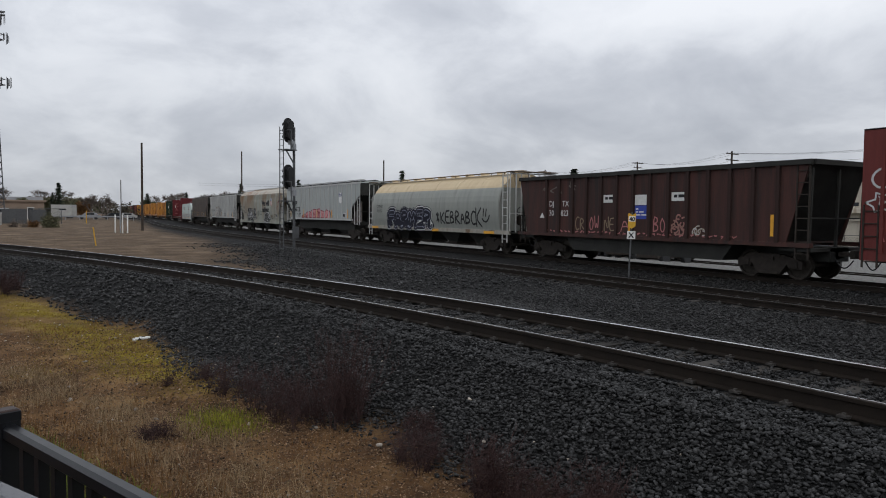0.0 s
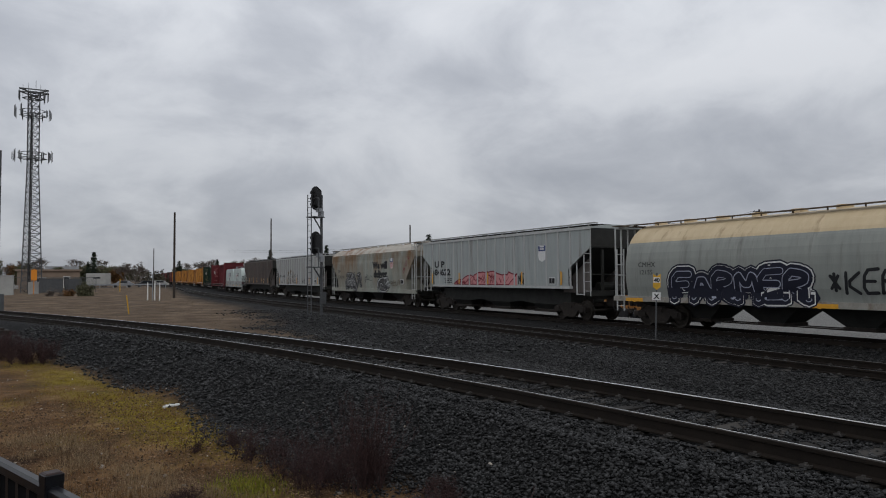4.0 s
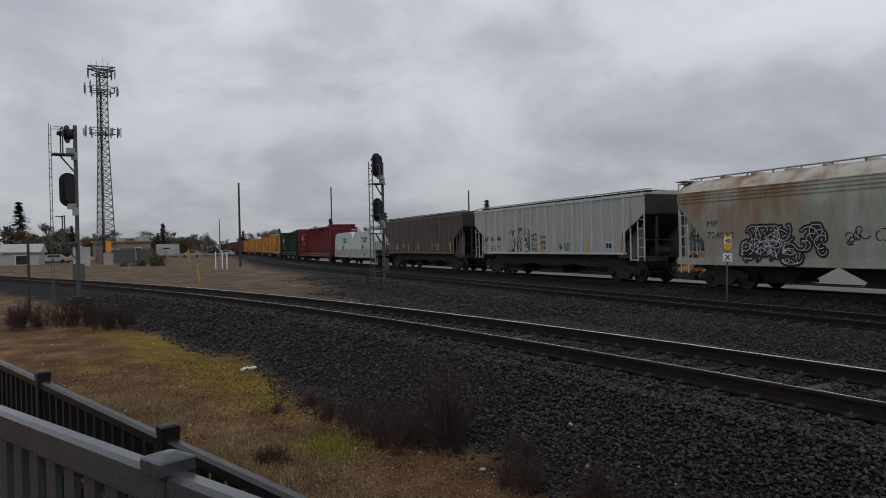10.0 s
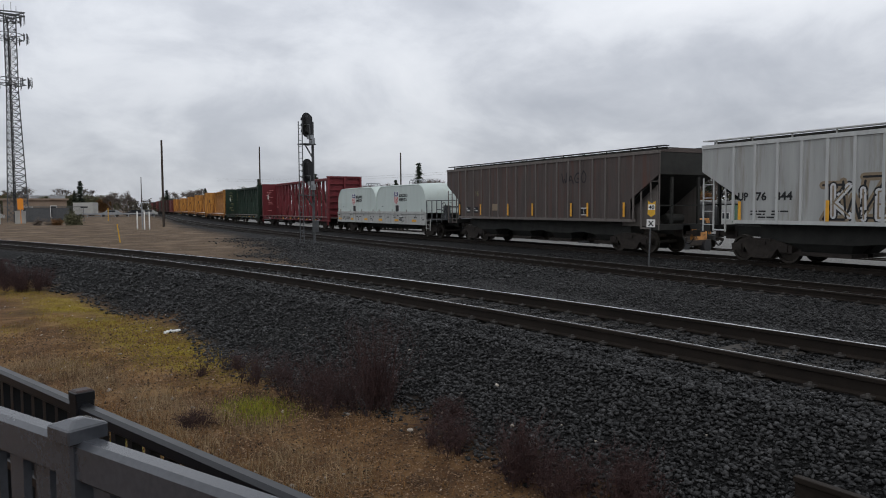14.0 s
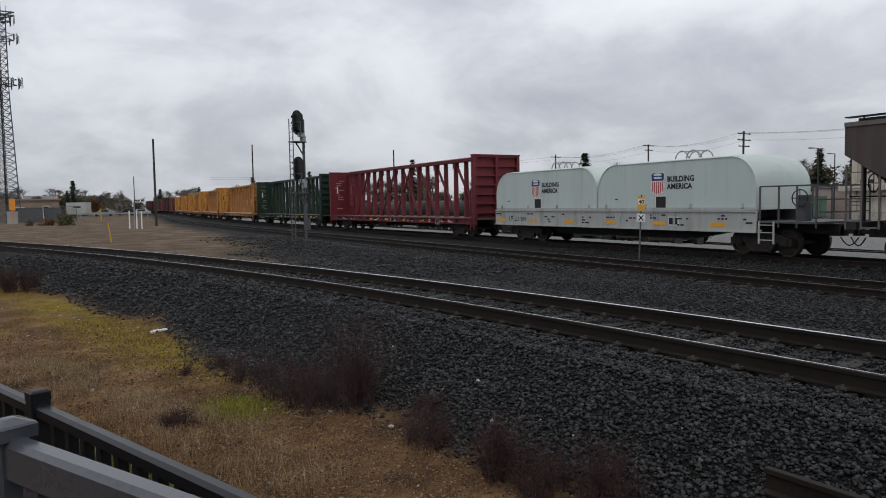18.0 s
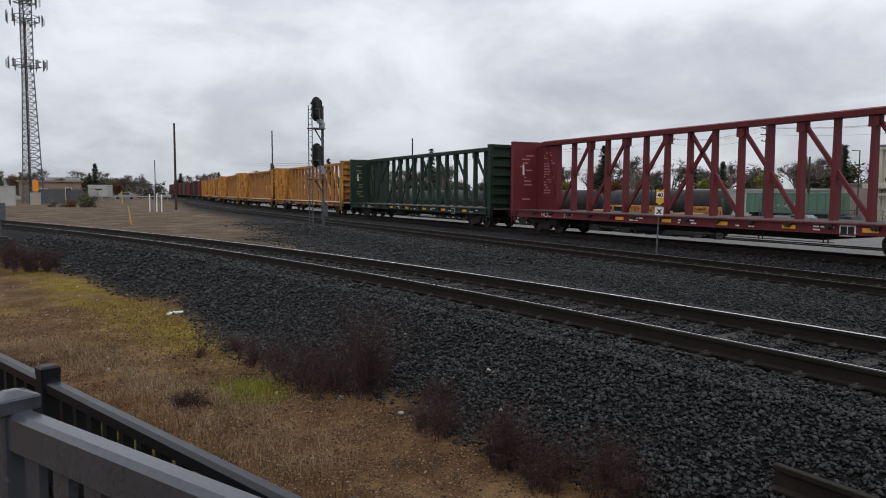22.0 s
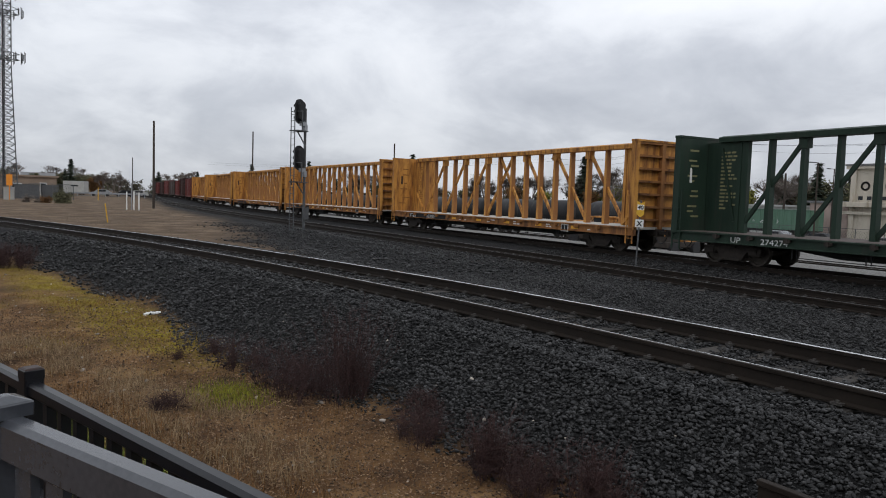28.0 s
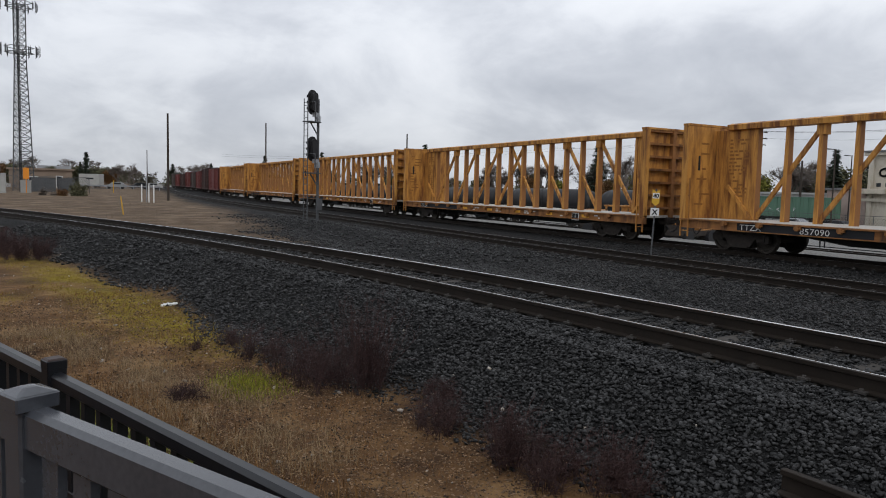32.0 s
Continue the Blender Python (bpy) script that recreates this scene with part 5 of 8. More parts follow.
# ---- open-top maroon hopper ----
def open_hopper():
    root, h = car("open_top_hopper", "faded maroon open-top hopper with dark ribs and graffiti", "hopper car", 13.5, 28.6)
    z0, z1, x = 1.22, 3.76, 1.5
    for s in (-1, 1):
        bm = bmesh.new()
        slab(bm, [(-h + 0.85, z0), (h - 0.6, z0), (h, z1), (-h + 0.1, z1)], s * x - 0.025, s * x + 0.025)
        bmesh.ops.recalc_face_normals(bm, faces=bm.faces[:])
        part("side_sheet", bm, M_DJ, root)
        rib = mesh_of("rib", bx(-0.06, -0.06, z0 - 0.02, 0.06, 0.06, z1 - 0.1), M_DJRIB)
        for k in range(14):
            o = new("rib", rib)
            o.parent, o.location = root, (s * (x + 0.06), h - 2.13 - k * 0.91, 0)
        part("top_chord", bx(s * x - 0.12, -h, z1 - 0.1, s * x + 0.12, h, z1 + 0.06), M_UNDER, root)
        part("side_sill", bx(s * x - 0.1, -h, z0 - 0.14, s * x + 0.1, h, z0), M_DJ, root)
    for s in (-1, 1):
        bm = bmesh.new()
        ya, yb = s * (h - 0.02), s * (h - 1.0)
        bm.faces.new([bm.verts.new(p) for p in ((-x, ya, z1), (x, ya, z1), (x, yb, z0), (-x, yb, z0))])
        bmesh.ops.solidify(bm, geom=bm.faces[:], thickness=0.04)
        # far end sheet in maroon, near one in the underframe's black
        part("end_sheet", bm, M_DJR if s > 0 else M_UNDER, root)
        bm = bmesh.new()
        for px in (-1.4, 0, 1.4):
            beam(bm, (px, s * (h - 0.15), 1.0), (px, s * (h - 0.1), z1 - 0.2), 0.08, 0.08)
        beam(bm, (-1.5, s * h, z1 - 0.02), (1.5, s * h, z1 - 0.02), 0.16, 0.16)
        beam(bm, (-1.5, s * (h - 0.1), 2.0), (1.5, s * (h - 0.1), 2.0), 0.05, 0.05)
        part("end_frame", bm, M_UNDER, root)
        part("end_platform", bx(-1.5, min(s * h, s * (h - 1.1)), 0.95, 1.5, max(s * h, s * (h - 1.1)), 1.06), M_UNDER, root)
        ladder(root, -1.54, s * (h - 0.08), s * (h - 0.5), 0.7, z1 - 0.1 if s < 0 else 2.0, 8 if s < 0 else 3, M_BOGIE)
    part("floor_sheet", bx(-x, -h + 0.9, z0 - 0.05, x, h - 0.9, z0 + 0.02), M_DJ, root)
    part("load", bx(-x + 0.05, -h + 1.0, z0 + 0.3, x - 0.05, h - 1.0, 2.4), M_BOGIE, root)
    bm = bmesh.new()
    slab(bm, [(-h + 2.9, 1.12), (h - 3.3, 1.12), (h - 3.8, 0.5), (-h + 3.4, 0.5)], -1.36, 1.36)
    bmesh.ops.recalc_face_normals(bm, faces=bm.faces[:])
    part("discharge_chute", bm, M_UNDER, root)
    part("centre_sill", bx(-0.5, -h, 0.62, 0.5, h, 1.08), M_UNDER, root)
    side = flat_side(x + 0.028)
    for txt, yy, zz in (("DJ", h - 2.28, 2.42), ("TX", h - 3.2, 2.42), ("30", h - 2.28, 2.0), ("823", h - 3.12, 2.0)):
        words(root, txt, yy, zz, 0.26, M_TEXTW, side)
    for yy, zz, w in ((h - 6.15, 2.72, 0.27), (h - 9.84, 2.75, 0.3)):
        patch(root, "white_panel", yy - w, zz - 0.16, yy + w, zz + 0.16, M_TEXTW, side)
        stencils(root, yy + w * 0.6, zz - 0.1, yy - w * 0.6, zz + 0.12, 1, M_TEXTK, side, 9)
    patch(root, "white_panel", h - 8.3, 2.45, h - 7.68, 2.85, M_TEXTW, side)
    patch(root, "blue_panel", h - 8.3, 1.9, h - 7.68, 2.43, M_BLUE, side)
    stencils(root, h - 7.75, 2.0, h - 8.2, 2.35, 3, M_TEXTW, side, 13)
    link("warning_triangle", [(-side(0) - 0.008, h - 1.95, 1.9), (-side(0) - 0.008, h - 1.6, 1.9), (-side(0) - 0.008, h - 1.775, 2.15)], [(0, 1, 2)], M_TEXTW, root)
    for k, text in ((2, "CR"), (3, "OW"), (4, "NE"), (5, "A"), (7, "BO")):
        stroke_word(root, text, h - 2.28 - 0.91 * k, 1.4, h - 2.92 - 0.91 * k, 1.95, [(M_STENR if k % 2 else M_OCHRE, 0.05)], side, 61 + k, "spray_tag")
    tags(root, h - 12.5, 1.26, h - 2.0, 1.36, 40, M_STENR, side, 66, 0.035)
    curls(root, h - 10.3, 1.35, h - 9.6, 2.15, 9, [(M_STENR, 0.06), (M_OCHRE, 0.025)], side, 62, "spray_tag", size=(0.12, 0.28))
    curls(root, h - 11.3, 1.35, h - 10.5, 1.7, 7, [(M_OCHRE, 0.06), (M_PALE, 0.02)], side, 63, "spray_tag", size=(0.1, 0.2))
    tags(root, h - 4.2, 3.0, h - 1.6, 3.5, 4, M_BRRIB, side, 64, 0.05)
    tape(root, [h - 7.45, -h + 1.3], 1.4, 2.1, side)
    trucks(root, h, 1.75)
    couplers(root, h)


open_hopper()


# ---- box cars ----
def boxcar(label, near, far_end, paint, z_top, door=True, marks=True, spin=True):
    root, h = car("boxcar", label, "boxcar", near, far_end)
    x, z0 = 1.48, 1.05
    for s in (-1, 1):
        part("side_panel", bx(s * x - 0.03, -h, z0, s * x + 0.03, h, z_top), paint, root)
        rib = mesh_of("rib", bx(-0.035, -0.05, z0, 0.035, 0.05, z_top - 0.05), paint)
        n = int(2 * h / 1.25)
        for k in range(n):
            yy = -h + 0.6 + k * (2 * h - 1.2) / (n - 1)
            if door and abs(yy) < 1.7:
                continue
            o = new("rib", rib)
            o.parent, o.location = root, (s * (x + 0.06), yy, 0)
        part("side_sill", bx(s * x - 0.05, -h, z0 - 0.25, s * x + 0.05, h, z0), paint, root)
        if door:
            d = part("sliding_door", bx(s * (x + 0.07) - 0.03, -1.55, z0 + 0.05, s * (x + 0.07) + 0.03, 1.55, z_top - 0.12), paint, root)
            for k in range(5):
                zz = z0 + 0.4 + k * 0.65
                part("door_corrugation", bx(s * (x + 0.11) - 0.02, -1.5, zz, s * (x + 0.11) + 0.02, 1.5, zz + 0.12), paint, d)
    bm = bmesh.new()
    prism(bm, [(-x - 0.03, z_top - 0.03), (x + 0.03, z_top - 0.03), (x + 0.03, z_top + 0.02), (0, z_top + 0.16), (-x - 0.03, z_top + 0.02)], -h, h)
    bmesh.ops.recalc_face_normals(bm, faces=bm.faces[:])
    part("roof", bm, M_GALVD, root)
    for s in (-1, 1):
        part("end_wall", bx(-x, min(s * h, s * (h - 0.06)), z0, x, max(s * h, s * (h - 0.06)), z_top), paint, root)
        for k in range(7):
            zz = z0 + 0.25 + k * 0.47
            part("end_corrugation", bx(-x + 0.15, min(s * h, s * (h + 0.07)), zz, x - 0.15, max(s * h, s * (h + 0.07)), zz + 0.2), paint, root, bevel=0.03)
        ladder(root, -x - 0.05, s * (h - 0.08), s * (h - 0.5), 0.6, 2.4 if s > 0 else z_top, 5, M_BOGIE)
    part("underframe", bx(-0.9, -h, 0.72, 0.9, h, z0 - 0.02), M_UNDER, root)
    trucks(root, h, 2.3, spin)
    couplers(root, h)
    return root, h, flat_side(x + 0.035)


root, h, side = boxcar("red-oxide boxcar sprayed with white graffiti", -4.0, 12.0, M_OXIDE, 4.55)
stroke_word(root, "CHSE", h - 0.2, 2.85, h - 2.9, 3.5, [(M_PALE, 0.06)], side, 71, "spray_tag")
scrawl(root, h - 2.4, 2.2, h - 0.3, 2.75, 3, None, M_PALE, None, side, 72, 0.05, spiky=True)
tags(root, h - 2.4, 1.3, h - 0.3, 1.8, 5, M_STENR, side, 73, 0.05)


# ---- coil car ----
def coil_car():
    root, h = car("coil_car", "grey coil car under two pale green-white hoods", "coil car", 122.9, 140.95)
    body0, body1 = -h + 2.15, h - 0.05      # the loading frame; a brake platform fills the near end
    side = flat_side(1.5)
    for s in (-1, 1):
        part("side_girder", bx(s * 1.45 - 0.05, body0, 0.86, s * 1.45 + 0.05, body1, 1.5), M_COIL, root)
        part("top_flange", bx(s * 1.45 - 0.1, body0, 1.5, s * 1.45 + 0.1, body1, 1.56), M_COIL, root)
        part("bottom_flange", bx(s * 1.45 - 0.09, body0, 0.80, s * 1.45 + 0.09, body1, 0.86), M_COIL, root)
        for k in range(6):
            y = body0 + 0.6 + k * (body1 - body0 - 1.2) / 5
            part("stiffener", bx(s * 1.5 - 0.03, y - 0.03, 0.86, s * 1.5 + 0.03, y + 0.03, 1.5), M_COIL, root)
    part("trough", bx(-1.38, body0, 0.9, 1.38, body1, 1.2), M_UNDER, root)
    bm = bmesh.new()
    slab(bm, [(body0 + 1.5, 0.85), (body1 - 1.5, 0.85), (body1 - 4.0, 0.42), (body0 + 4.0, 0.42)], -0.35, 0.35)
    bmesh.ops.recalc_face_normals(bm, faces=bm.faces[:])
    part("centre_sill", bm, M_UNDER, root)
    part("end_sill", bx(-0.3, -h, 0.78, 0.3, body0, 1.08), M_UNDER, root)
    length = (body1 - body0 - 0.2) / 2
    for k in range(2):
        a = body0 + 0.04 + k * (length + 0.1)
        b = a + length
        # hood: flat sides whose upper corners are rounded off, the end sheets wrapping over into the roof
        bm = bmesh.new()
        rc, top = 1.05, 3.42
        outline = [(a, 1.58), (a, top - rc)] + [(a + rc - rc * math.cos(j * math.pi / 20), top - rc + rc * math.sin(j * math.pi / 20)) for j in range(1, 11)]
        outline += [(b - rc + rc * math.sin(j * math.pi / 20), top - rc + rc * math.cos(j * math.pi / 20)) for j in range(0, 11)] + [(b, 1.58)]
        rows = [(-1.44, 0.0), (-1.41, 0.035), (-0.8, 0.10), (0.0, 0.13), (0.8, 0.10), (1.41, 0.035), (1.44, 0.0)]
        grid = [[bm.verts.new((px, y, z + (camber if z > top - rc + 0.3 else 0.3 * camber if z > 2.0 else 0))) for y, z in outline] for px, camber in rows]
        for r1, r2 in zip(grid, grid[1:]):
            for i in range(len(outline) - 1):
                bm.faces.new((r1[i], r1[i + 1], r2[i + 1], r2[i]))
        bm.faces.new(grid[0])
        bm.faces.new(grid[-1][::-1])
        bmesh.ops.recalc_face_normals(bm, faces=bm.faces[:])
        hood = part("hood", bm, M_HOOD, root, "pale green-white hood with flat sides and rounded ends", smooth_faces=False)
        for p in hood.data.polygons:
            p.use_smooth = abs(p.normal.x) < 0.6
        # corner trim along the arched edge, hold-down lugs at the foot
        for px in (-1.45, 1.45):
            bm = bmesh.new()
            tube(bm, [(px, y, z) for y, z in outline], 0.02, 5)
            part("edge_trim", bm, M_HOOD, hood)
            for k in range(4):
                yy = a + 0.5 + k * (b - a - 1.0) / 3
                part("hold_down", bx(px - 0.04, yy - 0.05, 1.60, px + 0.04, yy + 0.05, 1.80), M_COIL, hood)
        bm = bmesh.new()
        for s in (-1, 1):
            box(bm, s * 1.46 - 0.03, a + 0.05, 1.57, s * 1.46 + 0.03, b - 0.05, 1.66)
        part("hood_rail", bm, M_COIL, hood)
        # lifting bows on the crown
        for yy in (-0.55, 0.0):
            bm = bmesh.new()
            for px in (-0.38, 0.38):
                tube(bm, [(px, (a + b) / 2 + yy + 0.28 + 0.34 * math.cos(math.pi * j / 8), 3.46 + 0.40 * math.sin(math.pi * j / 8)) for j in range(9)], 0.026)
            rod(bm, (-0.38, (a + b) / 2 + yy + 0.28, 3.84), (0.38, (a + b) / 2 + yy + 0.28, 3.84), 0.024, 6)
            part("lifting_bow", bm, M_GALV, hood)
        mid = (a + b) / 2
        hs = flat_side(1.442)
        shield(root, mid + 0.50, 2.58, 0.86, hs)
        words(root, "BUILDING", mid + 0.02, 2.65, 0.21, M_TEXTK, hs, bold=0.01)
        words(root, "AMERICA", mid + 0.02, 2.37, 0.21, M_TEXTK, hs, bold=0.01)
        patch(root, "white_frame", mid + 0.05, 1.66, mid + 0.62, 2.12, M_WHITE, hs, 0.006)
        patch(root, "inspection_flap", mid + 0.08, 1.64, mid + 0.59, 2.09, M_BLACK, hs, 0.012)
        stencils(root, mid + 2.9, 1.95, mid + 2.65, 2.05, 1, M_TEXTK, hs, 81)
    words(root, "UP", body1 - 1.25, 1.02, 0.22, M_TEXTK, side)
    words(root, "211089", body1 - 1.85, 1.02, 0.22, M_TEXTK, side)
    for k in range(6):
        y = body1 - 0.55 - k * 2.75
        if y > body0 + 0.4:
            patch(root, "reflector", y - 0.32, 0.98, y + 0.32, 1.13, M_REFLEX, side, 0.01)
            stencils(root, y + 0.5, 1.2, y - 0.5, 1.42, 2, M_TEXTK, side, 90 + k, fill=0.5)
            stencils(root, y - 0.9, 0.95, y - 1.6, 1.3, 3, M_TEXTK, side, 190 + k, fill=0.5)
    placard(root, body0 + 3.6, 1.15, side)
    # brake platform with hand rails, steps and wheel
    part("platform", bx(-1.45, -h, 1.14, 1.45, body0, 1.2), M_GALVD, root)
    bm = bmesh.new()
    for px in (-1.42, 1.42):
        for yy in (-h + 0.05, -h + 0.7, -h + 1.35, body0 - 0.1):
            beam(bm, (px, yy, 1.0), (px, yy, 2.35), 0.045, 0.045)
        beam(bm, (px, -h + 0.05, 2.35), (px, body0 - 0.1, 2.35), 0.045, 0.045)
        beam(bm, (px, -h + 0.05, 1.8), (px, -h + 0.7, 1.8), 0.04, 0.04)
    for zz in (1.5, 1.9, 2.35):
        beam(bm, (-1.42, -h + 0.05, zz), (1.42, -h + 0.05, zz), 0.04, 0.04)
    part("hand_rail", bm, M_GALVD, root)
    ladder(root, -1.46, body0 - 0.1, body0 - 0.65, 0.45, 1.2, 3, M_COIL, name="step")
    bm = bmesh.new()
    for j in range(16):
        a0, a1 = j * math.tau / 16, (j + 1) * math.tau / 16
        rod(bm, (-0.7, -h + 1.1 + 0.28 * math.cos(a0), 1.95 + 0.28 * math.sin(a0)), (-0.7, -h + 1.1 + 0.28 * math.cos(a1), 1.95 + 0.28 * math.sin(a1)), 0.02, 5)
    for j in range(4):
        a0 = j * math.pi / 2
        rod(bm, (-0.7, -h + 1.1, 1.95), (-0.7, -h + 1.1 + 0.28 * math.cos(a0), 1.95 + 0.28 * math.sin(a0)), 0.015, 5)
    part("brake_wheel", bm, M_BLACK, root)
    part("brake_box", bx(-0.62, -h + 0.95, 1.2, -0.3, -h + 1.3, 2.05), M_GALVD, root)
    trucks(root, h, 2.3)
    couplers(root, h)


coil_car()


# ---- centre-beam flat cars ----
def centrebeam(label, near, far_end, paint, end_paint, stencil_paint, marks, panel, spin=True, emblem=None):
    root, h = car("centrebeam_car", label, "flat car", near, far_end)
    zt = 4.62
    # deck and sills
    part("deck", bx(-1.36, -h + 0.1, 1.0, 1.36, h - 0.1, 1.10), M_DECK if paint is M_YELLOW else M_DECKD, root)
    for s in (-1, 1):
        bm = bmesh.new()
        box(bm, s * 1.42 - 0.05, -h, 0.76, s * 1.42 + 0.05, h, 1.08)
        box(bm, s * 1.44 - 0.11, -h, 1.04, s * 1.44 + 0.11, h, 1.09)
        box(bm, s * 1.44 - 0.09, -h, 0.745, s * 1.44 + 0.09, h, 0.775)
        part("side_sill", bm, M_YELLOWD if paint is M_YELLOW else paint, root)
        wm = mesh_of("strap_winch", bx(-0.07, -0.11, 0.94, 0.07, 0.11, 1.03, -0.1, -0.05, 0.90, 0.02, 0.05, 1.07), M_BOGIE if paint is not M_YELLOW else M_YELLOWD)
        for k in range(14):
            o = new("strap_winch", wm)
            o.parent, o.location = root, (s * 1.53, -h + 2.1 + k * (2 * h - 4.2) / 13, 0)
    bm = bmesh.new()
    slab(bm, [(-h + 0.3, 1.0), (h - 0.3, 1.0), (h - 3.6, 0.72), (h - 6.0, 0.46), (-h + 6.0, 0.46), (-h + 3.6, 0.72)], -0.35, 0.35)
    bmesh.ops.recalc_face_normals(bm, faces=bm.faces[:])
    part("centre_sill", bm, M_UNDER, root)
    for k in range(8):
        y = -h + 4.2 + k * (2 * h - 8.4) / 7
        part("cross_bearer", bx(-1.38, y - 0.08, 0.72, 1.38, y + 0.08, 1.0), M_UNDER, root)
    # end bulkheads, ribbed outside
    for s in (-1, 1):
        ya, yb = s * (h - 0.28), s * (h - 0.20)
        b = part("bulkhead", bx(-1.545, min(ya, yb), 1.09, 1.545, max(ya, yb), zt - 0.064), paint, root)
        for px in (-1.45, 1.45, 0.0):
            part("bulkhead_post", bx(px - 0.09, min(yb + s * 0.004, s * h), 1.0, px + 0.09, max(yb + s * 0.004, s * h), zt - 0.064), paint if abs(px) > 1 else end_paint, b)
        for k in range(7):
            zz = 1.35 + k * 0.52
            part("bulkhead_rib", bx(-1.36, min(yb, s * (h - 0.03)), zz, 1.36, max(yb, s * (h - 0.03)), zz + 0.09), end_paint, b)
        part("bulkhead_cap", bx(-1.56, min(ya - s * 0.015, s * (h + 0.01)), zt - 0.06, 1.56, max(ya - s * 0.015, s * (h + 0.01)), zt + 0.02), paint, b)
        # solid panel of the centre partition beside the bulkhead
        y0, y1 = s * (h - 0.3), s * (h - 2.1)
        part("partition_panel", bx(-0.09, min(y0, y1), 1.08, 0.09, max(y0, y1), zt - 0.2), paint, root)
    # top chord and truss
    bm = bmesh.new()
    prism(bm, [(-0.24, zt - 0.20), (0.24, zt - 0.20), (0.26, zt - 0.02), (0.0, zt + 0.05), (-0.26, zt - 0.02)], -h + 0.9, h - 0.9)
    bmesh.ops.recalc_face_normals(bm, faces=bm.faces[:])
    part("top_chord", bm, paint, root)
    pm = bmesh.new()
    vs = box(pm, -0.145, -0.085, 1.08, 0.145, 0.085, zt - 0.18)
    for v in pm.verts:
        if v.co.z > 2:
            v.co.x *= 0.78
            v.co.y *= 0.85
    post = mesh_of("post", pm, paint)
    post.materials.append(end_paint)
    # -y faces take the darker end paint: brown stain and shaded side together
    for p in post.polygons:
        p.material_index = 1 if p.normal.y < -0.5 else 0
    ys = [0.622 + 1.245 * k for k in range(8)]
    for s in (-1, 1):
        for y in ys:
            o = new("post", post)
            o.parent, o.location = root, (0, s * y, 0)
        for k in (-1, 1, 3, 5):
            top = -ys[0] if k < 0 else ys[k]
            low = ys[1] if k < 0 else ys[k + 2]
            bm = bmesh.new()
            beam(bm, (0, s * low, 1.12), (0, s * top, zt - 0.22), 0.14, 0.10, up=(1, 0, 0))
            part("diagonal", bm, paint, root)
            if k > 0:
                part("gusset", bx(-0.14, s * top - 0.16, zt - 0.55, 0.14, s * top + 0.16, zt - 0.2), paint, root)
        bm = bmesh.new()
        if paint is M_YELLOW:
            beam(bm, (-0.15, s * ys[7], 1.12), (-0.15, s * (ys[7] + 1.15), 2.35), 0.12, 0.1, up=(1, 0, 0))
        else:
            beam(bm, (-0.15, s * (ys[7] + 0.1), 1.5), (-0.15, s * (ys[7] + 0.75), 4.2), 0.07, 0.07, up=(1, 0, 0))
        part("knee_brace", bm, paint, root)
    # stencilled partition panel, reporting marks
    pside = flat_side(0.092)
    stencils(root, h - 0.95, 1.9, h - 1.75, 4.1, 16, stencil_paint, pside, 301 + panel)
    bs = h - 0.285
    ver, fac = [], []
    rnd = random.Random(400 + panel)
    for k in range(14):
        x0 = -1.25 + rnd.uniform(0, 0.5)
        zz = 1.6 + k * 0.19
        if rnd.random() < 0.7:
            b = len(ver)
            w = rnd.uniform(0.15, 0.55)
            ver += [(x0, bs, zz), (x0 + w, bs, zz), (x0 + w, bs, zz + 0.07), (x0, bs, zz + 0.07)]
            fac.append((b, b + 1, b + 2, b + 3))
    tagged(link("stencil", ver, fac, stencil_paint, root), kind="stuff")
    ver, fac = [], []
    for x0, z0, x1, z1 in ((-1.0, 2.9, -0.9, 3.45),):
        b = len(ver)
        ver += [(x0, bs - 0.004, z0), (x0 + 0.12, bs - 0.004, z0), (x1, bs - 0.004, z1), (x1 - 0.1, bs - 0.004, z1)]
        fac.append((b, b + 1, b + 2, b + 3))
    link("stencil_mark", ver, fac, M_TEXTW if paint is not M_YELLOW else M_TEXTK, root)
    sill = flat_side(1.475)
    if paint is M_YELLOW:
        patch(root, "black_field", h - 7.4, 0.78, h - 2.6, 1.03, M_TEXTK, sill, 0.004)
    for text, y in marks:
        words(root, text, y, 0.80, 0.2, M_TEXTW, sill, squeeze=1.25, name="letter")
    placard(root, -h + 4.4, 0.86, sill)
    for k in range(5):
        y = h - 8.4 - k * 2.7
        patch(root, "reflector", y - 0.25, 0.84, y + 0.25, 0.97, M_REFLEX, sill, 0.012)
        stencils(root, y - 0.6, 0.80, y - 1.5, 1.0, 2, M_TEXTW, sill, 500 + k + panel, fill=0.45)
    # brake rigging hung below
    bm = bmesh.new()
    for k in range(6):
        y = -h + 5.2 + k * 2.4
        beam(bm, (-1.2, y, 0.76), (-1.2, y, 0.42), 0.03, 0.03)
        beam(bm, (-1.2, y + 0.16, 0.76), (-1.2, y + 0.16, 0.42), 0.03, 0.03)
    rod(bm, (-1.2, -h + 5.0, 0.45), (-1.2, h - 5.0, 0.45), 0.014, 5)
    part("brake_rigging", bm, M_BLACK, root)
    bm = bmesh.new()
    rod(bm, (-0.9, 1.2, 0.55), (-0.9, 2.6, 0.55), 0.19, 12)
    part("air_reservoir", bm, M_BLACK, root)
    for s in (-1, 1):
        ladder(root, -1.52, s * (h - 0.06), s * (h - 0.42), 0.42, 2.6, 5, paint)
    if emblem:
        bm = bmesh.new()
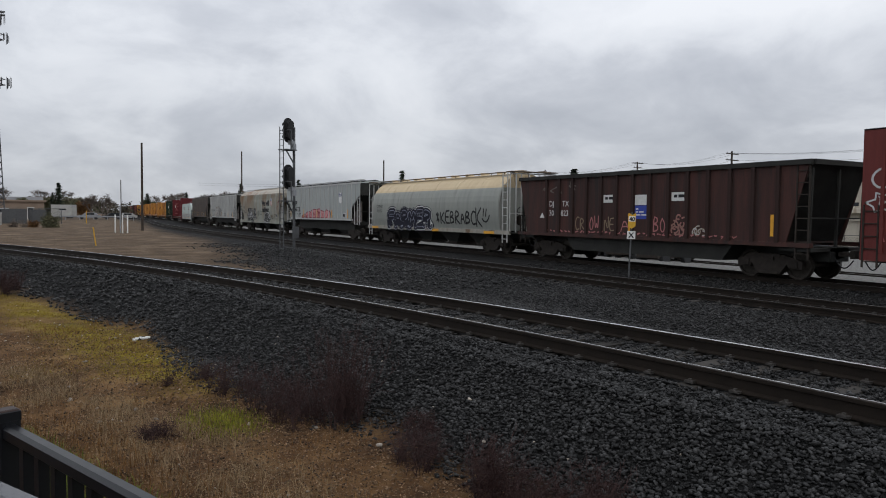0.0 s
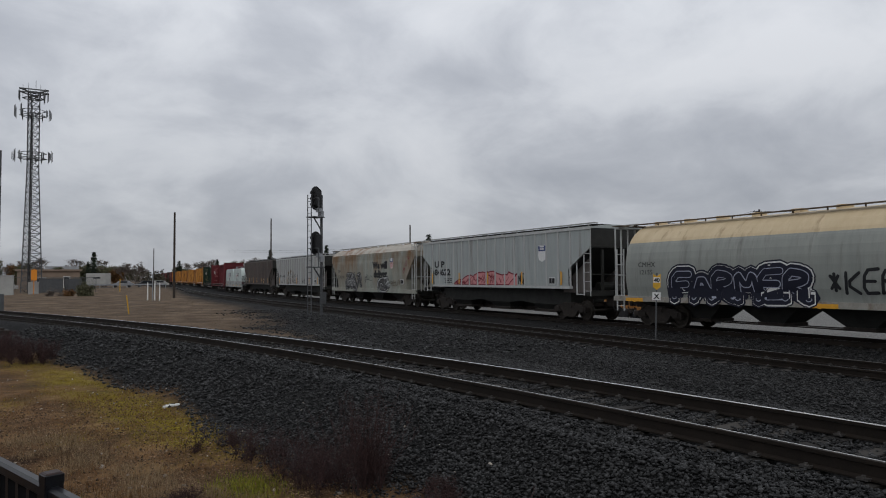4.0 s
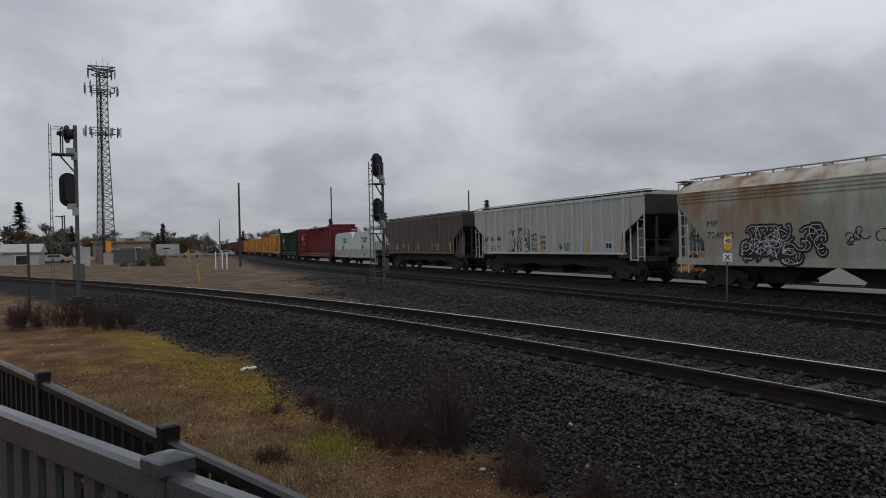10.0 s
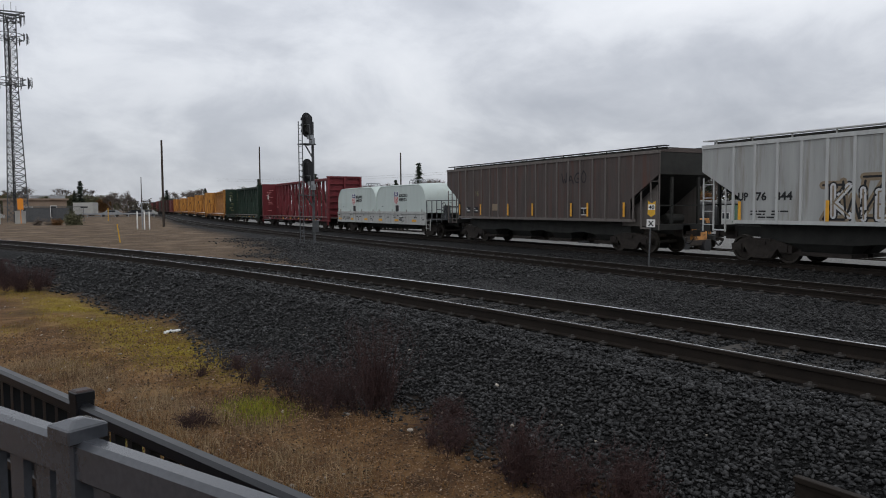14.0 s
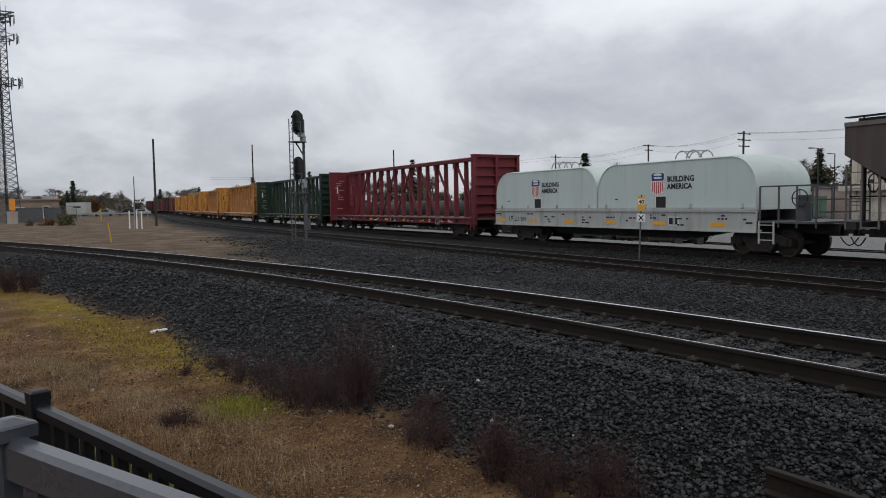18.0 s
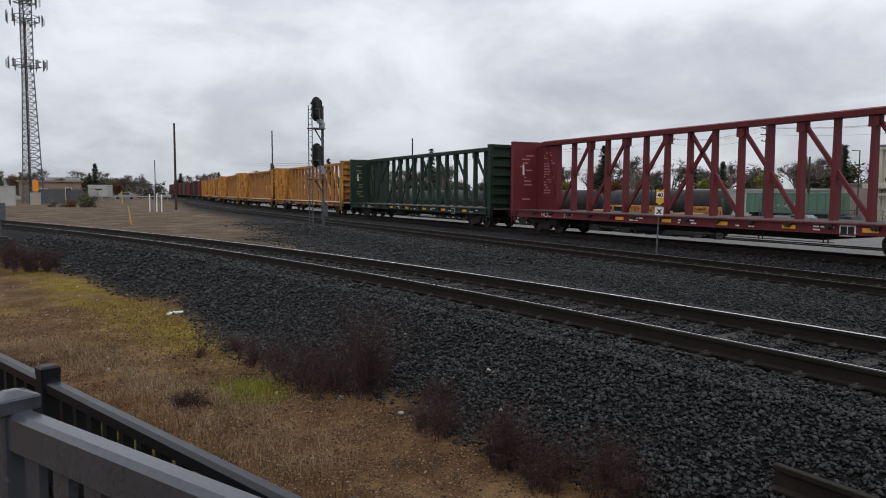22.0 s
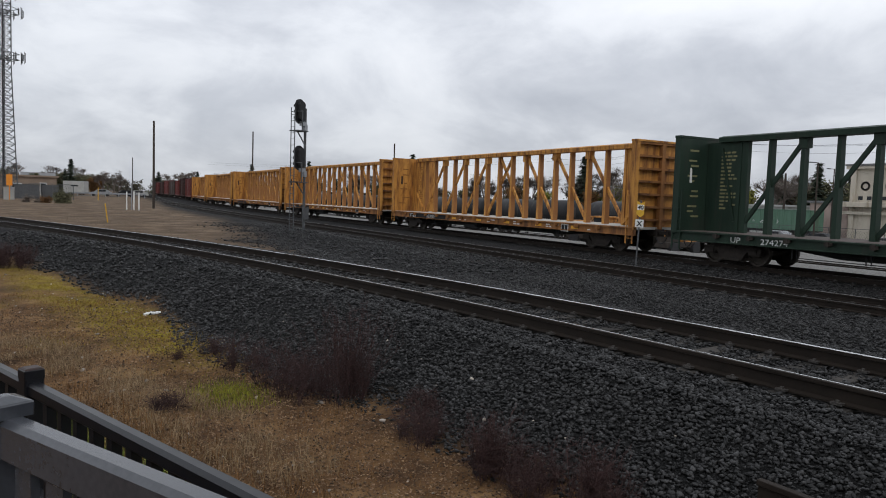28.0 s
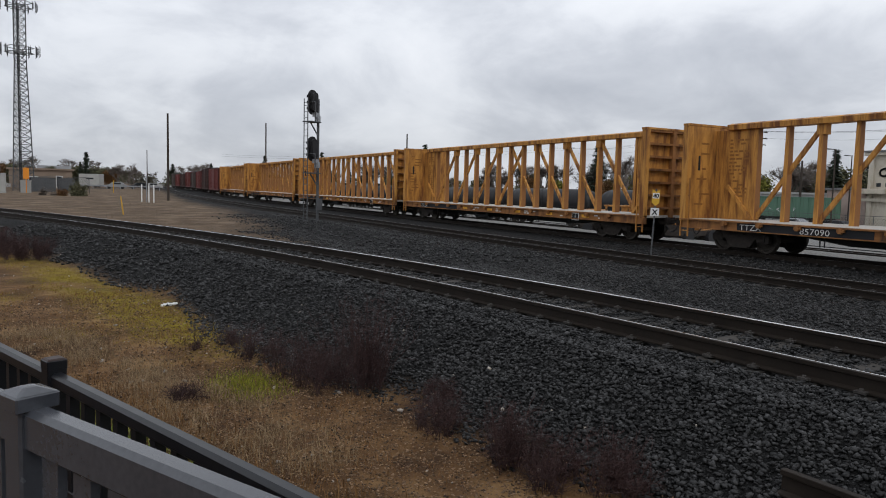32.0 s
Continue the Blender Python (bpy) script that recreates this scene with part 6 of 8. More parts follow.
        for zz in (1.9, 2.6):
            box(bm, -1.50, h - 0.6, zz, -1.47, h + 0.0, zz + 0.5)
        part("emblem", bm, M_SHIELDR, root)
    trucks(root, h, 2.4, spin)
    couplers(root, h)
    return root, h


H1 = 11.45
centrebeam("crimson empty centrebeam flat car with ribbed bulkheads", 143.0, 165.9, M_RED, M_RED, M_STENR, [("HLSC", H1 - 2.7), ("3117", H1 - 4.5)], 1)
centrebeam("dark green empty centrebeam flat car", 168.0, 190.2, M_GREEN, M_GREEN, M_STENG, [("UP", H1 - 3.0), ("274274", H1 - 4.2)], 2)
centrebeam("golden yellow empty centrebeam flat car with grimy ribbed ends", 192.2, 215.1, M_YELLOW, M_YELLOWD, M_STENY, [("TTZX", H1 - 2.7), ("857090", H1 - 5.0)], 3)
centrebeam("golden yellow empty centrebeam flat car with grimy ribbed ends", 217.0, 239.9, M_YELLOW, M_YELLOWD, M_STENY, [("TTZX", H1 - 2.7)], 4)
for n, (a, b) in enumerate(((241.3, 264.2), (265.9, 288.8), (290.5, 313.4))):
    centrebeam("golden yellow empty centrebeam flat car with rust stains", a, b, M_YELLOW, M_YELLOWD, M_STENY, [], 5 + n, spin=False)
for n, (a, b, m) in enumerate(((315.2, 331.4, M_OXIDE), (333.2, 349.4, M_DJ), (351.2, 367.4, M_OXIDE), (369.2, 385.4, M_BR), (387.2, 403.4, M_OXIDE), (405.2, 421.4, M_DJ), (423.2, 439.4, M_OXIDE), (441.2, 457.4, M_BR))):
    boxcar("dark oxide boxcar near the tail of the train", a, b, m, 4.75 if n % 3 == 1 else 4.45, spin=False)

# ---- fences in front of the camera ----
def fence(name, label, start, end, z_top, posts, post_w, post_paint, rail_w, rail_h, pitch, bal_w, low_rails, cap, bal_d=0.02, category="fence"):
    """Posts at distances along the line from start, a top rail, lower rails and upright balusters."""
    a, b = Vector((*start, 0)), Vector((*end, 0))
    d = (b - a).normalized()
    ang = math.atan2(d.y, d.x)
    root = tagged(new(name), label, category)
    root.matrix_world = Matrix.Translation(a) @ Matrix.Rotation(ang, 4, "Z")
    length = (b - a).length

    def floor(u):
        p = a + d * u
        return ground_z(p.x, p.y) - 0.06
    z = z_top
    rail_ob = part("top_rail", bx(0, -rail_w / 2, z - rail_h, length, rail_w / 2, z), post_paint, root, bevel=0.012)
    for zr, hr in low_rails:
        part("lower_rail", bx(0, -rail_w * 0.4, zr - hr, length, rail_w * 0.4, zr), post_paint, root, bevel=0.006)
    bottom = min(floor(0), floor(length), floor(length / 2)) + 0.16
    bal = mesh_of("baluster", bx(-bal_w / 2, -bal_d / 2, bottom, bal_w / 2, bal_d / 2, z - rail_h + 0.01), post_paint)
    u = pitch / 2
    while u < length:
        if all(abs(u - q) > post_w * 0.7 for q in posts):
            o = new("baluster", bal)
            o.parent, o.location = root, (u, 0, 0)
        u += pitch
    for q in posts:
        w = post_w / 2
        f = floor(q)
        p = part("post", bx(q - w, -w, f, q + w, w, z + cap[0] - 0.03), post_paint, root, bevel=0.006)
        c = cap[1] / 2
        bm = bmesh.new()
        box(bm, q - c, -c, z + cap[0] - 0.05, q + c, c, z + cap[0] - 0.012)
        if cap[2] < 0:
            part("post_sleeve", bm, post_paint, p, bevel=0.003)
            bm = bmesh.new()
        lid = [bm.verts.new((q + i * c * 0.94, j * c * 0.94, z + cap[0] - 0.012)) for i, j in ((-1, -1), (1, -1), (1, 1), (-1, 1))]
        rise = [bm.verts.new((q + i * c * cap[3], j * c * cap[3], z + cap[0] + cap[2])) for i, j in ((-1, -1), (1, -1), (1, 1), (-1, 1))]
        for k in range(4):
            bm.faces.new((lid[k], lid[(k + 1) % 4], rise[(k + 1) % 4], rise[k]))
        bm.faces.new(rise)
        part("post_cap", bm, cap[4], p, bevel=0.004)
    return root


M_CAPR = material("rust_stained_black_cap", (0.014, 0.012, 0.012), (0.05, 0.022, 0.016), 18, 0.5, 0.1)
FD = Vector((0.338, -0.941))
B0 = Vector((-0.012, 3.13))
fence("black_fence", "black metal picket fence with square posts and wet top rail", tuple(B0 - FD * 7.6), tuple(B0 + FD * 3.4), 1.222, (0.06, 1.945, 3.83, 5.715, 7.6, 9.485), 0.072, M_FENCE, 0.052, 0.056, 0.133, 0.036, ((0.80, 0.05), (0.26, 0.05)), (0.060, 0.074, -0.006, 0.80, M_CAPR), 0.036)
GD = Vector((0.445, -0.8955))
G0 = Vector((-0.056, 1.87))
fence("grey_fence", "grey vinyl picket fence with flat-topped pyramid post caps", tuple(G0 - GD * 3.6), tuple(G0 + GD * 2.1), 1.450, (0.06, 1.8, 3.6), 0.078, M_VINYL, 0.058, 0.10, 0.135, 0.07, ((0.40, 0.08),), (0.043, 0.098, 0.001, 0.25, M_VINYL))


# ---- colour-light signals ----
def oval(bm, x, y, z, w, h, y0, y1, n=28):
    """An upright racetrack plate between y0 and y1."""
    pts = []
    r = w / 2
    for k in range(n):
        a = k * math.tau / n
        cz = (h / 2 - r) * (1 if math.sin(a) > 0 else -1)
        pts.append((x + r * math.cos(a), z + cz + r * math.sin(a)))
    prism(bm, pts, y + y0, y + y1)


def signal(label, x, y, base, top, heads, plats, ladder_x, turn, box_z=None):
    root = tagged(new("railway_signal"), label, "railway signal", group="colour-light signals")
    root.matrix_world = pose(x, y, base, 0, 0, turn)
    H = top - base
    bm = bmesh.new()
    rod(bm, (0, 0, -0.25), (0, 0, H), 0.07, 14)
    part("mast", bm, M_GALVD, root, smooth_faces=False)
    part("mast_base", bx(-0.38, -0.38, -0.35, 0.38, 0.38, -0.02, -0.22, -0.22, -0.02, 0.22, 0.22, 0.06), M_BOGIE, root)
    if box_z:
        part("junction_box", bx(-0.2, -0.16, box_z - 0.3, 0.2, -0.08, box_z + 0.3), M_GALVD, root, bevel=0.01)
    for hz, tilt, lamps in heads:
        holder = part("head_bracket", bx(-0.30, -0.10, hz - 0.72, -0.02, 0.10, hz - 0.52, -0.13, -0.12, hz - 0.95, 0.05, 0.12, hz - 0.66), M_GALV, root)
        bm = bmesh.new()
        oval(bm, 0, 0, 0, 0.62, 1.24 if lamps == 3 else 0.66, -0.02, 0.02)
        plate = part("background_plate", bm, M_BLACK, root, "matt black oval background plate")
        plate.matrix_local = pose(-0.24, 0.16, hz, 0, 0, tilt)
        bm = bmesh.new()
        oval(bm, 0, 0, 0.0, 0.36, 0.95 if lamps == 3 else 0.38, -0.24, -0.02, 20)
        part("lamp_housing", bm, M_BLACK, plate)
        for dz in (-0.3, 0.0, 0.3) if lamps == 3 else (0.0,):
            bm = bmesh.new()
            n = 14
            inner, outer = [], []
            for yy, r in ((0.02, 0.125), (0.32, 0.115)):
                inner.append([bm.verts.new((r * math.cos(k * math.pi / (n - 1) * 1.3 - 0.47), yy, dz + r * math.sin(k * math.pi / (n - 1) * 1.3 - 0.47))) for k in range(n)])
            for k in range(n - 1):
                bm.faces.new((inner[0][k], inner[0][k + 1], inner[1][k + 1], inner[1][k]))
            bmesh.ops.solidify(bm, geom=bm.faces[:], thickness=0.006)
            part("visor", bm, M_BLACK, plate)
    for pz in plats:
        bm = bmesh.new()
        box(bm, ladder_x - 0.05, -0.3, pz - 0.05, -0.06, 0.3, pz)
        part("platform", bm, M_GALVD, root)
        bm = bmesh.new()
        beam(bm, (-0.06, 0, pz - 0.62), (ladder_x * 0.72, 0, pz - 0.05), 0.05, 0.05)
        part("brace", bm, M_GALVD, root)
        bm = bmesh.new()
        for yy in (-0.28, 0.28):
            rod(bm, (ladder_x * 0.62, yy, pz), (ladder_x * 0.62, yy, pz + 0.95), 0.025, 8)
            rod(bm, (ladder_x * 0.62, yy, pz + 0.93), (ladder_x, yy, pz + 0.93), 0.012, 6)
        rod(bm, (ladder_x * 0.62, -0.28, pz + 0.95), (ladder_x * 0.62, 0.28, pz + 0.95), 0.02, 8)
        part("guard_rail", bm, M_GALVD, root)
    lx = ladder_x - 0.1
    lb = bmesh.new()
    for yy in (-0.2, 0.2):
        beam(lb, (lx + yy * 0.3, yy, -0.1), (lx + yy * 0.3, yy, H - 0.02), 0.05, 0.02)
    for k in range(20):
        rod(lb, (lx - 0.06, -0.2, 0.2 + k * 0.3), (lx + 0.06, 0.2, 0.2 + k * 0.3), 0.012, 6)
    part("ladder", lb, M_GALVD, root)
    return root


signal("two-headed signal mast with black oval plates and a ladder", 11.7, 35.3, 0.02, 6.30, ((6.12, 0, 3), (3.80, 0, 3)), (5.15, 2.6), -0.72, 25, 1.0)
signal("two-headed signal mast seen from behind, with ladder and platforms", -2.06, 29.4, 0.30, 6.62, ((6.0, 62, 1), (3.97, 8, 3)), (5.25, 2.05), -0.72, 12, 0.95)
bm = bmesh.new()
rod(bm, (0, 0, -0.2), (0, 0, 2.3), 0.045, 10)
post = part("marker_post", bm, M_POLE)
post.location = (-3.6, 29.0, 0.15)
tagged(post, "thin grey steel post beside the spur", "post")


# ---- lattice radio mast ----
def radio_mast(x, y, base, top):
    root = tagged(new("radio_mast"), "tall grey three-legged lattice mast with antenna rings", "radio mast")
    root.location = (x, y, base)
    H = top - base

    def corner(k, z):
        w = 1.55 - 0.7 * min(1.0, z / (H * 0.62))
        a = math.radians(90 + 120 * k + 14)
        return Vector((w * math.cos(a), w * math.sin(a), z))
    legs, levels = 3, [H * k / 30 for k in range(31)]
    for k in range(legs):
        bm = bmesh.new()
        tube(bm, [corner(k, za) for za in levels], 0.075)
        part("leg", bm, M_GALVD, root)
        for za, zb in zip(levels, levels[1:]):
            for p, q in ((corner(k, za), corner((k + 1) % 3, zb)), (corner((k + 1) % 3, za), corner(k, zb)), (corner(k, zb), corner((k + 1) % 3, zb))):
                bm = bmesh.new()
                beam(bm, p, q, 0.055, 0.055)
                part("brace", bm, M_GALVD, root)
    bm = bmesh.new()
    for px in (-0.12, 0.0, 0.12):
        rod(bm, (px - 0.2, 0.1, 0), (px - 0.1, 0.1, H - 3), 0.05, 6)
    part("cable_run", bm, M_BLACK, root)
    rnd = random.Random(5)
    for z, reach, count in ((H - 9.4, 2.5, 12), (H - 3.3, 2.3, 11), (H - 0.8, 1.9, 7)):
        ring = bmesh.new()
        pts = [Vector((reach * 0.72 * math.cos(a), reach * 0.72 * math.sin(a), z)) for a in [j * math.tau / 6 for j in range(6)]]
        for j in range(6):
            for dz in (0.0, 0.75):
                up = Vector((0, 0, dz))
                rod(ring, pts[j] + up, pts[(j + 1) % 6] + up, 0.05, 6)
            rod(ring, pts[j], Vector((0, 0, z)), 0.05, 6)
        part("antenna_frame", ring, M_GALVD, root)
        for j in range(count):
            a = j * math.tau / count + rnd.uniform(-0.15, 0.15)
            px, py = reach * math.cos(a), reach * math.sin(a)
            hgt = rnd.uniform(0.8, 1.5)
            bm = bmesh.new()
            box(bm, -0.06, -0.04, z - 0.25, 0.06, 0.04, z - 0.25 + hgt)
            rod(bm, (0, -0.12, z - 0.45), (0, -0.12, z - 0.1 + hgt), 0.035, 6)
            o = part("antenna_panel", bm, M_GALVD, root)
            o.matrix_local = pose(px, py, 0, 0, 0, math.degrees(a) - 90)
    bm = bmesh.new()
    for px, hz in ((-1.3, 1.7), (-0.6, 2.0), (0.9, 1.9), (1.5, 1.3), (0.3, 2.4)):
        rod(bm, (px, 0, H - 0.6), (px, 0, H + hz - 0.6), 0.03, 6)
    part("whip_antenna", bm, M_GALVD, root)
    bm = bmesh.new()
    for zz in (H - 0.1, H + 0.35):
        for pa, pb in (((-1.7, -0.8), (1.9, -0.8)), ((-1.7, -0.8), (0.1, 1.8)), ((0.1, 1.8), (1.9, -0.8))):
            beam(bm, (*pa, zz), (*pb, zz), 0.12, 0.16)
    part("top_platform", bm, M_GALVD, root)


radio_mast(-4.2, 116.5, 0.0, 28.6)


# ---- poles and wires ----
def pole(x, y, top, r, label, arms=(), lean=0.0, category="utility pole"):
    base = ground_z(x, y) - 0.3
    root = tagged(new("utility_pole"), label, category, group="poles along the line")
    root.matrix_world = pose(x, y, base, 0, lean, 0)
    bm = bmesh.new()
    rod(bm, (0, 0, 0), (0, 0, top - base), r, 10, r * 0.72)
    part("shaft", bm, M_POLE, root)
    for dz, w in arms:
        z = top - base - dz
        part("crossarm", bx(-w / 2, -0.14, z - 0.06, w / 2, -0.02, z + 0.06), M_POLE, root)
        for k in range(4):
            bm = bmesh.new()
            px = -w * 0.42 + k * w * 0.28
            rod(bm, (px, -0.08, z + 0.05), (px, -0.08, z + 0.2), 0.035, 6)
            part("insulator", bm, M_BLACK, root)


pole(9.45, 73.5, 8.5, 0.125, "tall bare dark wooden pole beside the tracks")
pole(28.3, 110.4, 11.3, 0.13, "bare dark wooden pole behind the train")
pole(37.5, 79.4, 8.5, 0.11, "bare dark wooden pole behind the train")
pole(13.4, 130.0, 7.2, 0.09, "thin far-off pole by the level crossing")
pole(90.0, 115.0, 11.2, 0.17, "wooden utility pole with one crossarm", ((0.5, 2.6),))
pole(92.2, 92.0, 11.5, 0.18, "wooden utility pole with one crossarm", ((0.25, 2.6), (1.0, 1.8)))
pole(88.4, 69.8, 11.6, 0.19, "wooden utility pole with three crossarms", ((0.4, 2.7), (1.3, 2.7), (2.2, 2.3)), lean=1.2)
pole(100.0, 71.0, 7.6, 0.2, "short stump of a cut-off pole")
pole(84.0, 30.0, 11.0, 0.19, "wooden utility pole with crossarms", ((0.4, 2.6), (1.3, 2.4)))


def wire(a, b, sag, r=0.011):
    bm = bmesh.new()
    a, b = Vector(a), Vector(b)
    tube(bm, [a.lerp(b, k / 12) - Vector((0, 0, sag * k / 3 * (1 - k / 12))) for k in range(13)], r, 5)
    return tagged(part("overhead_wire", bm, M_BLACK), "thin sagging black wire between utility poles", "wire", group="overhead wires")


spans = ((90.0, 115.0, 10.7), (92.2, 92.0, 11.3), (88.4, 69.8, 11.2), (84.0, 30.0, 10.6), (80.0, -20.0, 10.6))
for (xa, ya, za), (xb, yb, zb) in zip(spans, spans[1:]):
    for off, dz in ((-1.1, 0.1), (-0.4, 0.1), (1.0, 0.1), (0.6, -0.85)):
        wire((xa + off, ya, za + dz), (xb + off, yb, zb + dz), 0.9)
for dz in (0.0, -0.5):
    wire((90.0, 115.0, 10.8 + dz), (37.5, 190.0, 9.4 + dz), 1.2)


# ---- small signs and markers ----
def mile_sign(x, y):
    root = tagged(new("speed_sign"), "thin post with a yellow speed plate over a white cross plate", "railway sign")
    root.matrix_world = pose(x, y, ground_z(x, y), 0, 2.0, -38)
    bm = bmesh.new()
    box(bm, -0.025, -0.02, -0.2, 0.025, 0.02, 2.36)
    part("post", bm, M_GALVD, root)
    bm = bmesh.new()
    prism(bm, [(-0.13, 1.86), (0.0, 1.76), (0.13, 1.86), (0.13, 2.34), (0.0, 2.25), (-0.13, 2.34)], -0.035, -0.022)
    bmesh.ops.recalc_face_normals(bm, faces=bm.faces[:])
    plate = part("speed_plate", bm, M_YELLOWP, root, "yellow notched speed plate")
    part("number_field", bx(-0.115, -0.041, 2.02, 0.115, -0.036, 2.21), M_WHITE, plate)
    part("cross_plate", bx(-0.145, -0.035, 1.40, 0.145, -0.022, 1.68), M_WHITE, root, "white square plate with a black cross")
    for text, z, hgt, wid in (("40", 2.045, 0.14, 0.24), ("X", 1.45, 0.18, 0.24)):
        cu = bpy.data.curves.new("txt", "FONT")
        cu.body, cu.size, cu.align_x, cu.offset = text, hgt * 1.38, "CENTER", 0.008
        ob = new("txt", cu)
        me = bpy.data.meshes.new_from_object(ob.evaluated_get(bpy.context.evaluated_depsgraph_get()))
        bpy.data.objects.remove(ob)
        for v in me.vertices:
            v.co = (v.co.x, -0.044, z + v.co.y)
        me.materials.clear()
        me.materials.append(M_TEXTK)
        o = new("sign_lettering", me)
        o.parent = root


mile_sign(18.62, 18.9)


def marker(x, y, hgt, r, mat, label, lean=0.0, square=False):
    bm = bmesh.new()
    if square:
        box(bm, -r, -r, -0.2, r, r, hgt)
    else:
        rod(bm, (0, 0, -0.2), (0, 0, hgt), r, 10)
        rod(bm, (0, 0, hgt), (0, 0, hgt + r * 0.6), r, 10, r * 0.4)
    o = tagged(part("marker_post", bm, mat), label, "marker post", group="marker posts")
    o.matrix_world = pose(x, y, ground_z(x, y), 0, lean, 0)


for x, y in ((6.46, 67.0), (6.95, 66.2), (7.32, 66.0)):
    marker(x, y, 1.5, 0.055, M_WHITE, "white plastic marker post on bare earth")
marker(6.85, 66.9, 2.3, 0.05, M_GALV, "thin white marker post on bare earth")
marker(3.08, 41.3, 0.98, 0.03, M_YELLOWP, "leaning yellow marker stake beside the spur", lean=-7)
marker(7.4, 117.0, 1.8, 0.06, M_YELLOWP, "pale yellow marker stake, far off")

# loose dark rail on the ballast
bm = bmesh.new()
prism(bm, [(px * 0.9, pz + 0.1) for px, pz in RAIL], 0, 3.2)
bmesh.ops.recalc_face_normals(bm, faces=bm.faces[:])
o = tagged(part("loose_rail", bm, M_RAIL), "short dark length of rail lying on the ballast", "loose rail")
o.matrix_world = pose(4.46, -0.2, 0.07, 0, 2, 4)
# white scrap on the edge of the ballast
bm = bmesh.new()
for k in range(5):
    rod(bm, (-0.2 + k * 0.075, 0.03 * (k % 2), 0.02 + 0.015 * (k % 3)), (-0.11 + k * 0.075, -0.02, 0.03), 0.042 - 0.004 * (k % 3), 6, 0.028)
o = tagged(part("white_scrap", bm, M_WHITE), "crumpled white scrap at the edge of the ballast", "litter")
o.matrix_world = pose(1.76, 13.6, ground_z(1.76, 13.6), 0, 0, 25)
o.scale = (0.8, 0.8, 0.8)

# ---- ballast stones, litter and growth ----
def scatter_mesh(name, base_v, base_f, places, sizes, mat, seed, squash=0.7):
    """Many small solids as one mesh: each a turned and stretched copy of a base shape."""
    rs = np.random.RandomState(seed)
    n, k = len(places), len(base_v)
    bv = np.array(base_v, float)
    scale = sizes[:, None] * (0.7 + 0.6 * rs.rand(n, 3)) * np.array([1, 1, squash])
    ang = rs.rand(n) * math.tau
    tip = rs.normal(0, 0.45, (n, 2))
    v = bv[None] * scale[:, None, :]
    v = v * (0.8 + 0.4 * rs.rand(n, k, 1))
    y, z = v[..., 1].copy(), v[..., 2].copy()
    c, s = np.cos(tip[:, :1]), np.sin(tip[:, :1])
    v[..., 1], v[..., 2] = y * c - z * s, y * s + z * c
    x, y = v[..., 0].copy(), v[..., 1].copy()
    c, s = np.cos(ang)[:, None], np.sin(ang)[:, None]
    v[..., 0], v[..., 1] = x * c - y * s, x * s + y * c
    v = (v + places[:, None, :]).reshape(-1, 3)
    f = (np.array(base_f)[None] + (np.arange(n) * k)[:, None, None]).reshape(-1, len(base_f[0]))
    me = bpy.data.meshes.new(name)
    me.vertices.add(len(v))
    me.vertices.foreach_set("co", v.ravel())
    m = f.shape[1]
    me.loops.add(f.size)
    me.loops.foreach_set("vertex_index", f.ravel().astype(np.int32))
    me.polygons.add(len(f))
    me.polygons.foreach_set("loop_start", np.arange(0, f.size, m, dtype=np.int32))
    me.update(calc_edges=True)
    me.materials.append(mat)
    return new(name, me)


CHIP_V = [(1, 0.1, -0.2), (0.2, 1, -0.3), (-1, 0.2, 0.1), (-0.1, -1, 0.0), (0.25, -0.1, 0.9), (0, 0.1, -0.9), (0.7, 0.6, 0.5), (-0.6, -0.5, 0.55)]
CHIP_F = [(0, 6, 4), (6, 1, 4), (1, 2, 4), (2, 7, 4), (7, 3, 4), (3, 0, 4), (0, 1, 6), (2, 3, 7), (1, 0, 5), (2, 1, 5), (3, 2, 5), (0, 3, 5)]


def stones(name, box_, per_m2, size, keep, mat, seed, label, lift=0.0, squash=0.7, light=False):
    x0, y0, x1, y1 = box_
    rs = np.random.RandomState(seed)
    n = int((x1 - x0) * (y1 - y0) * per_m2)
    xs, ys = x0 + (x1 - x0) * rs.rand(n), y0 + (y1 - y0) * rs.rand(n)
    places, sizes = [], []
    for x, y, r, q in zip(xs, ys, rs.rand(n), rs.rand(n)):
        if keep(x, y) > q:
            s = size * (0.55 + 0.9 * r * r)
            places.append((x, y, ground_z(x, y) + lift + s * 0.4))
            sizes.append(s)
    return tagged(scatter_mesh(name, OCT_V if light else CHIP_V, OCT_F if light else CHIP_F, np.array(places), np.array(sizes), mat, seed, squash), label, "ballast", kind="stuff")


def stone_share(x, y):
    return cover_at(x, y)[0]


def off_rails(x, y):
    """Ballast is kept clear of the rails and lies low between the ties."""
    d = siding_off(x, y)
    return 0.0 if abs(abs(d) - GAUGE / 2) < 0.12 else stone_share(x, y)


OCT_V = [(1, 0.1, -0.1), (0.1, 1, 0.1), (-1, -0.1, 0.0), (-0.1, -1, -0.1), (0.3, 0.2, 0.9), (-0.2, 0.1, -0.9)]
OCT_F = [(0, 1, 4), (1, 2, 4), (2, 3, 4), (3, 0, 4), (1, 0, 5), (2, 1, 5), (3, 2, 5), (0, 3, 5)]
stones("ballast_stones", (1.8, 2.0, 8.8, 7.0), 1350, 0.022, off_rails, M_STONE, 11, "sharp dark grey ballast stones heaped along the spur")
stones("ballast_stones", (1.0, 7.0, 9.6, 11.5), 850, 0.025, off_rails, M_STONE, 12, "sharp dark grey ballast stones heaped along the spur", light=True)
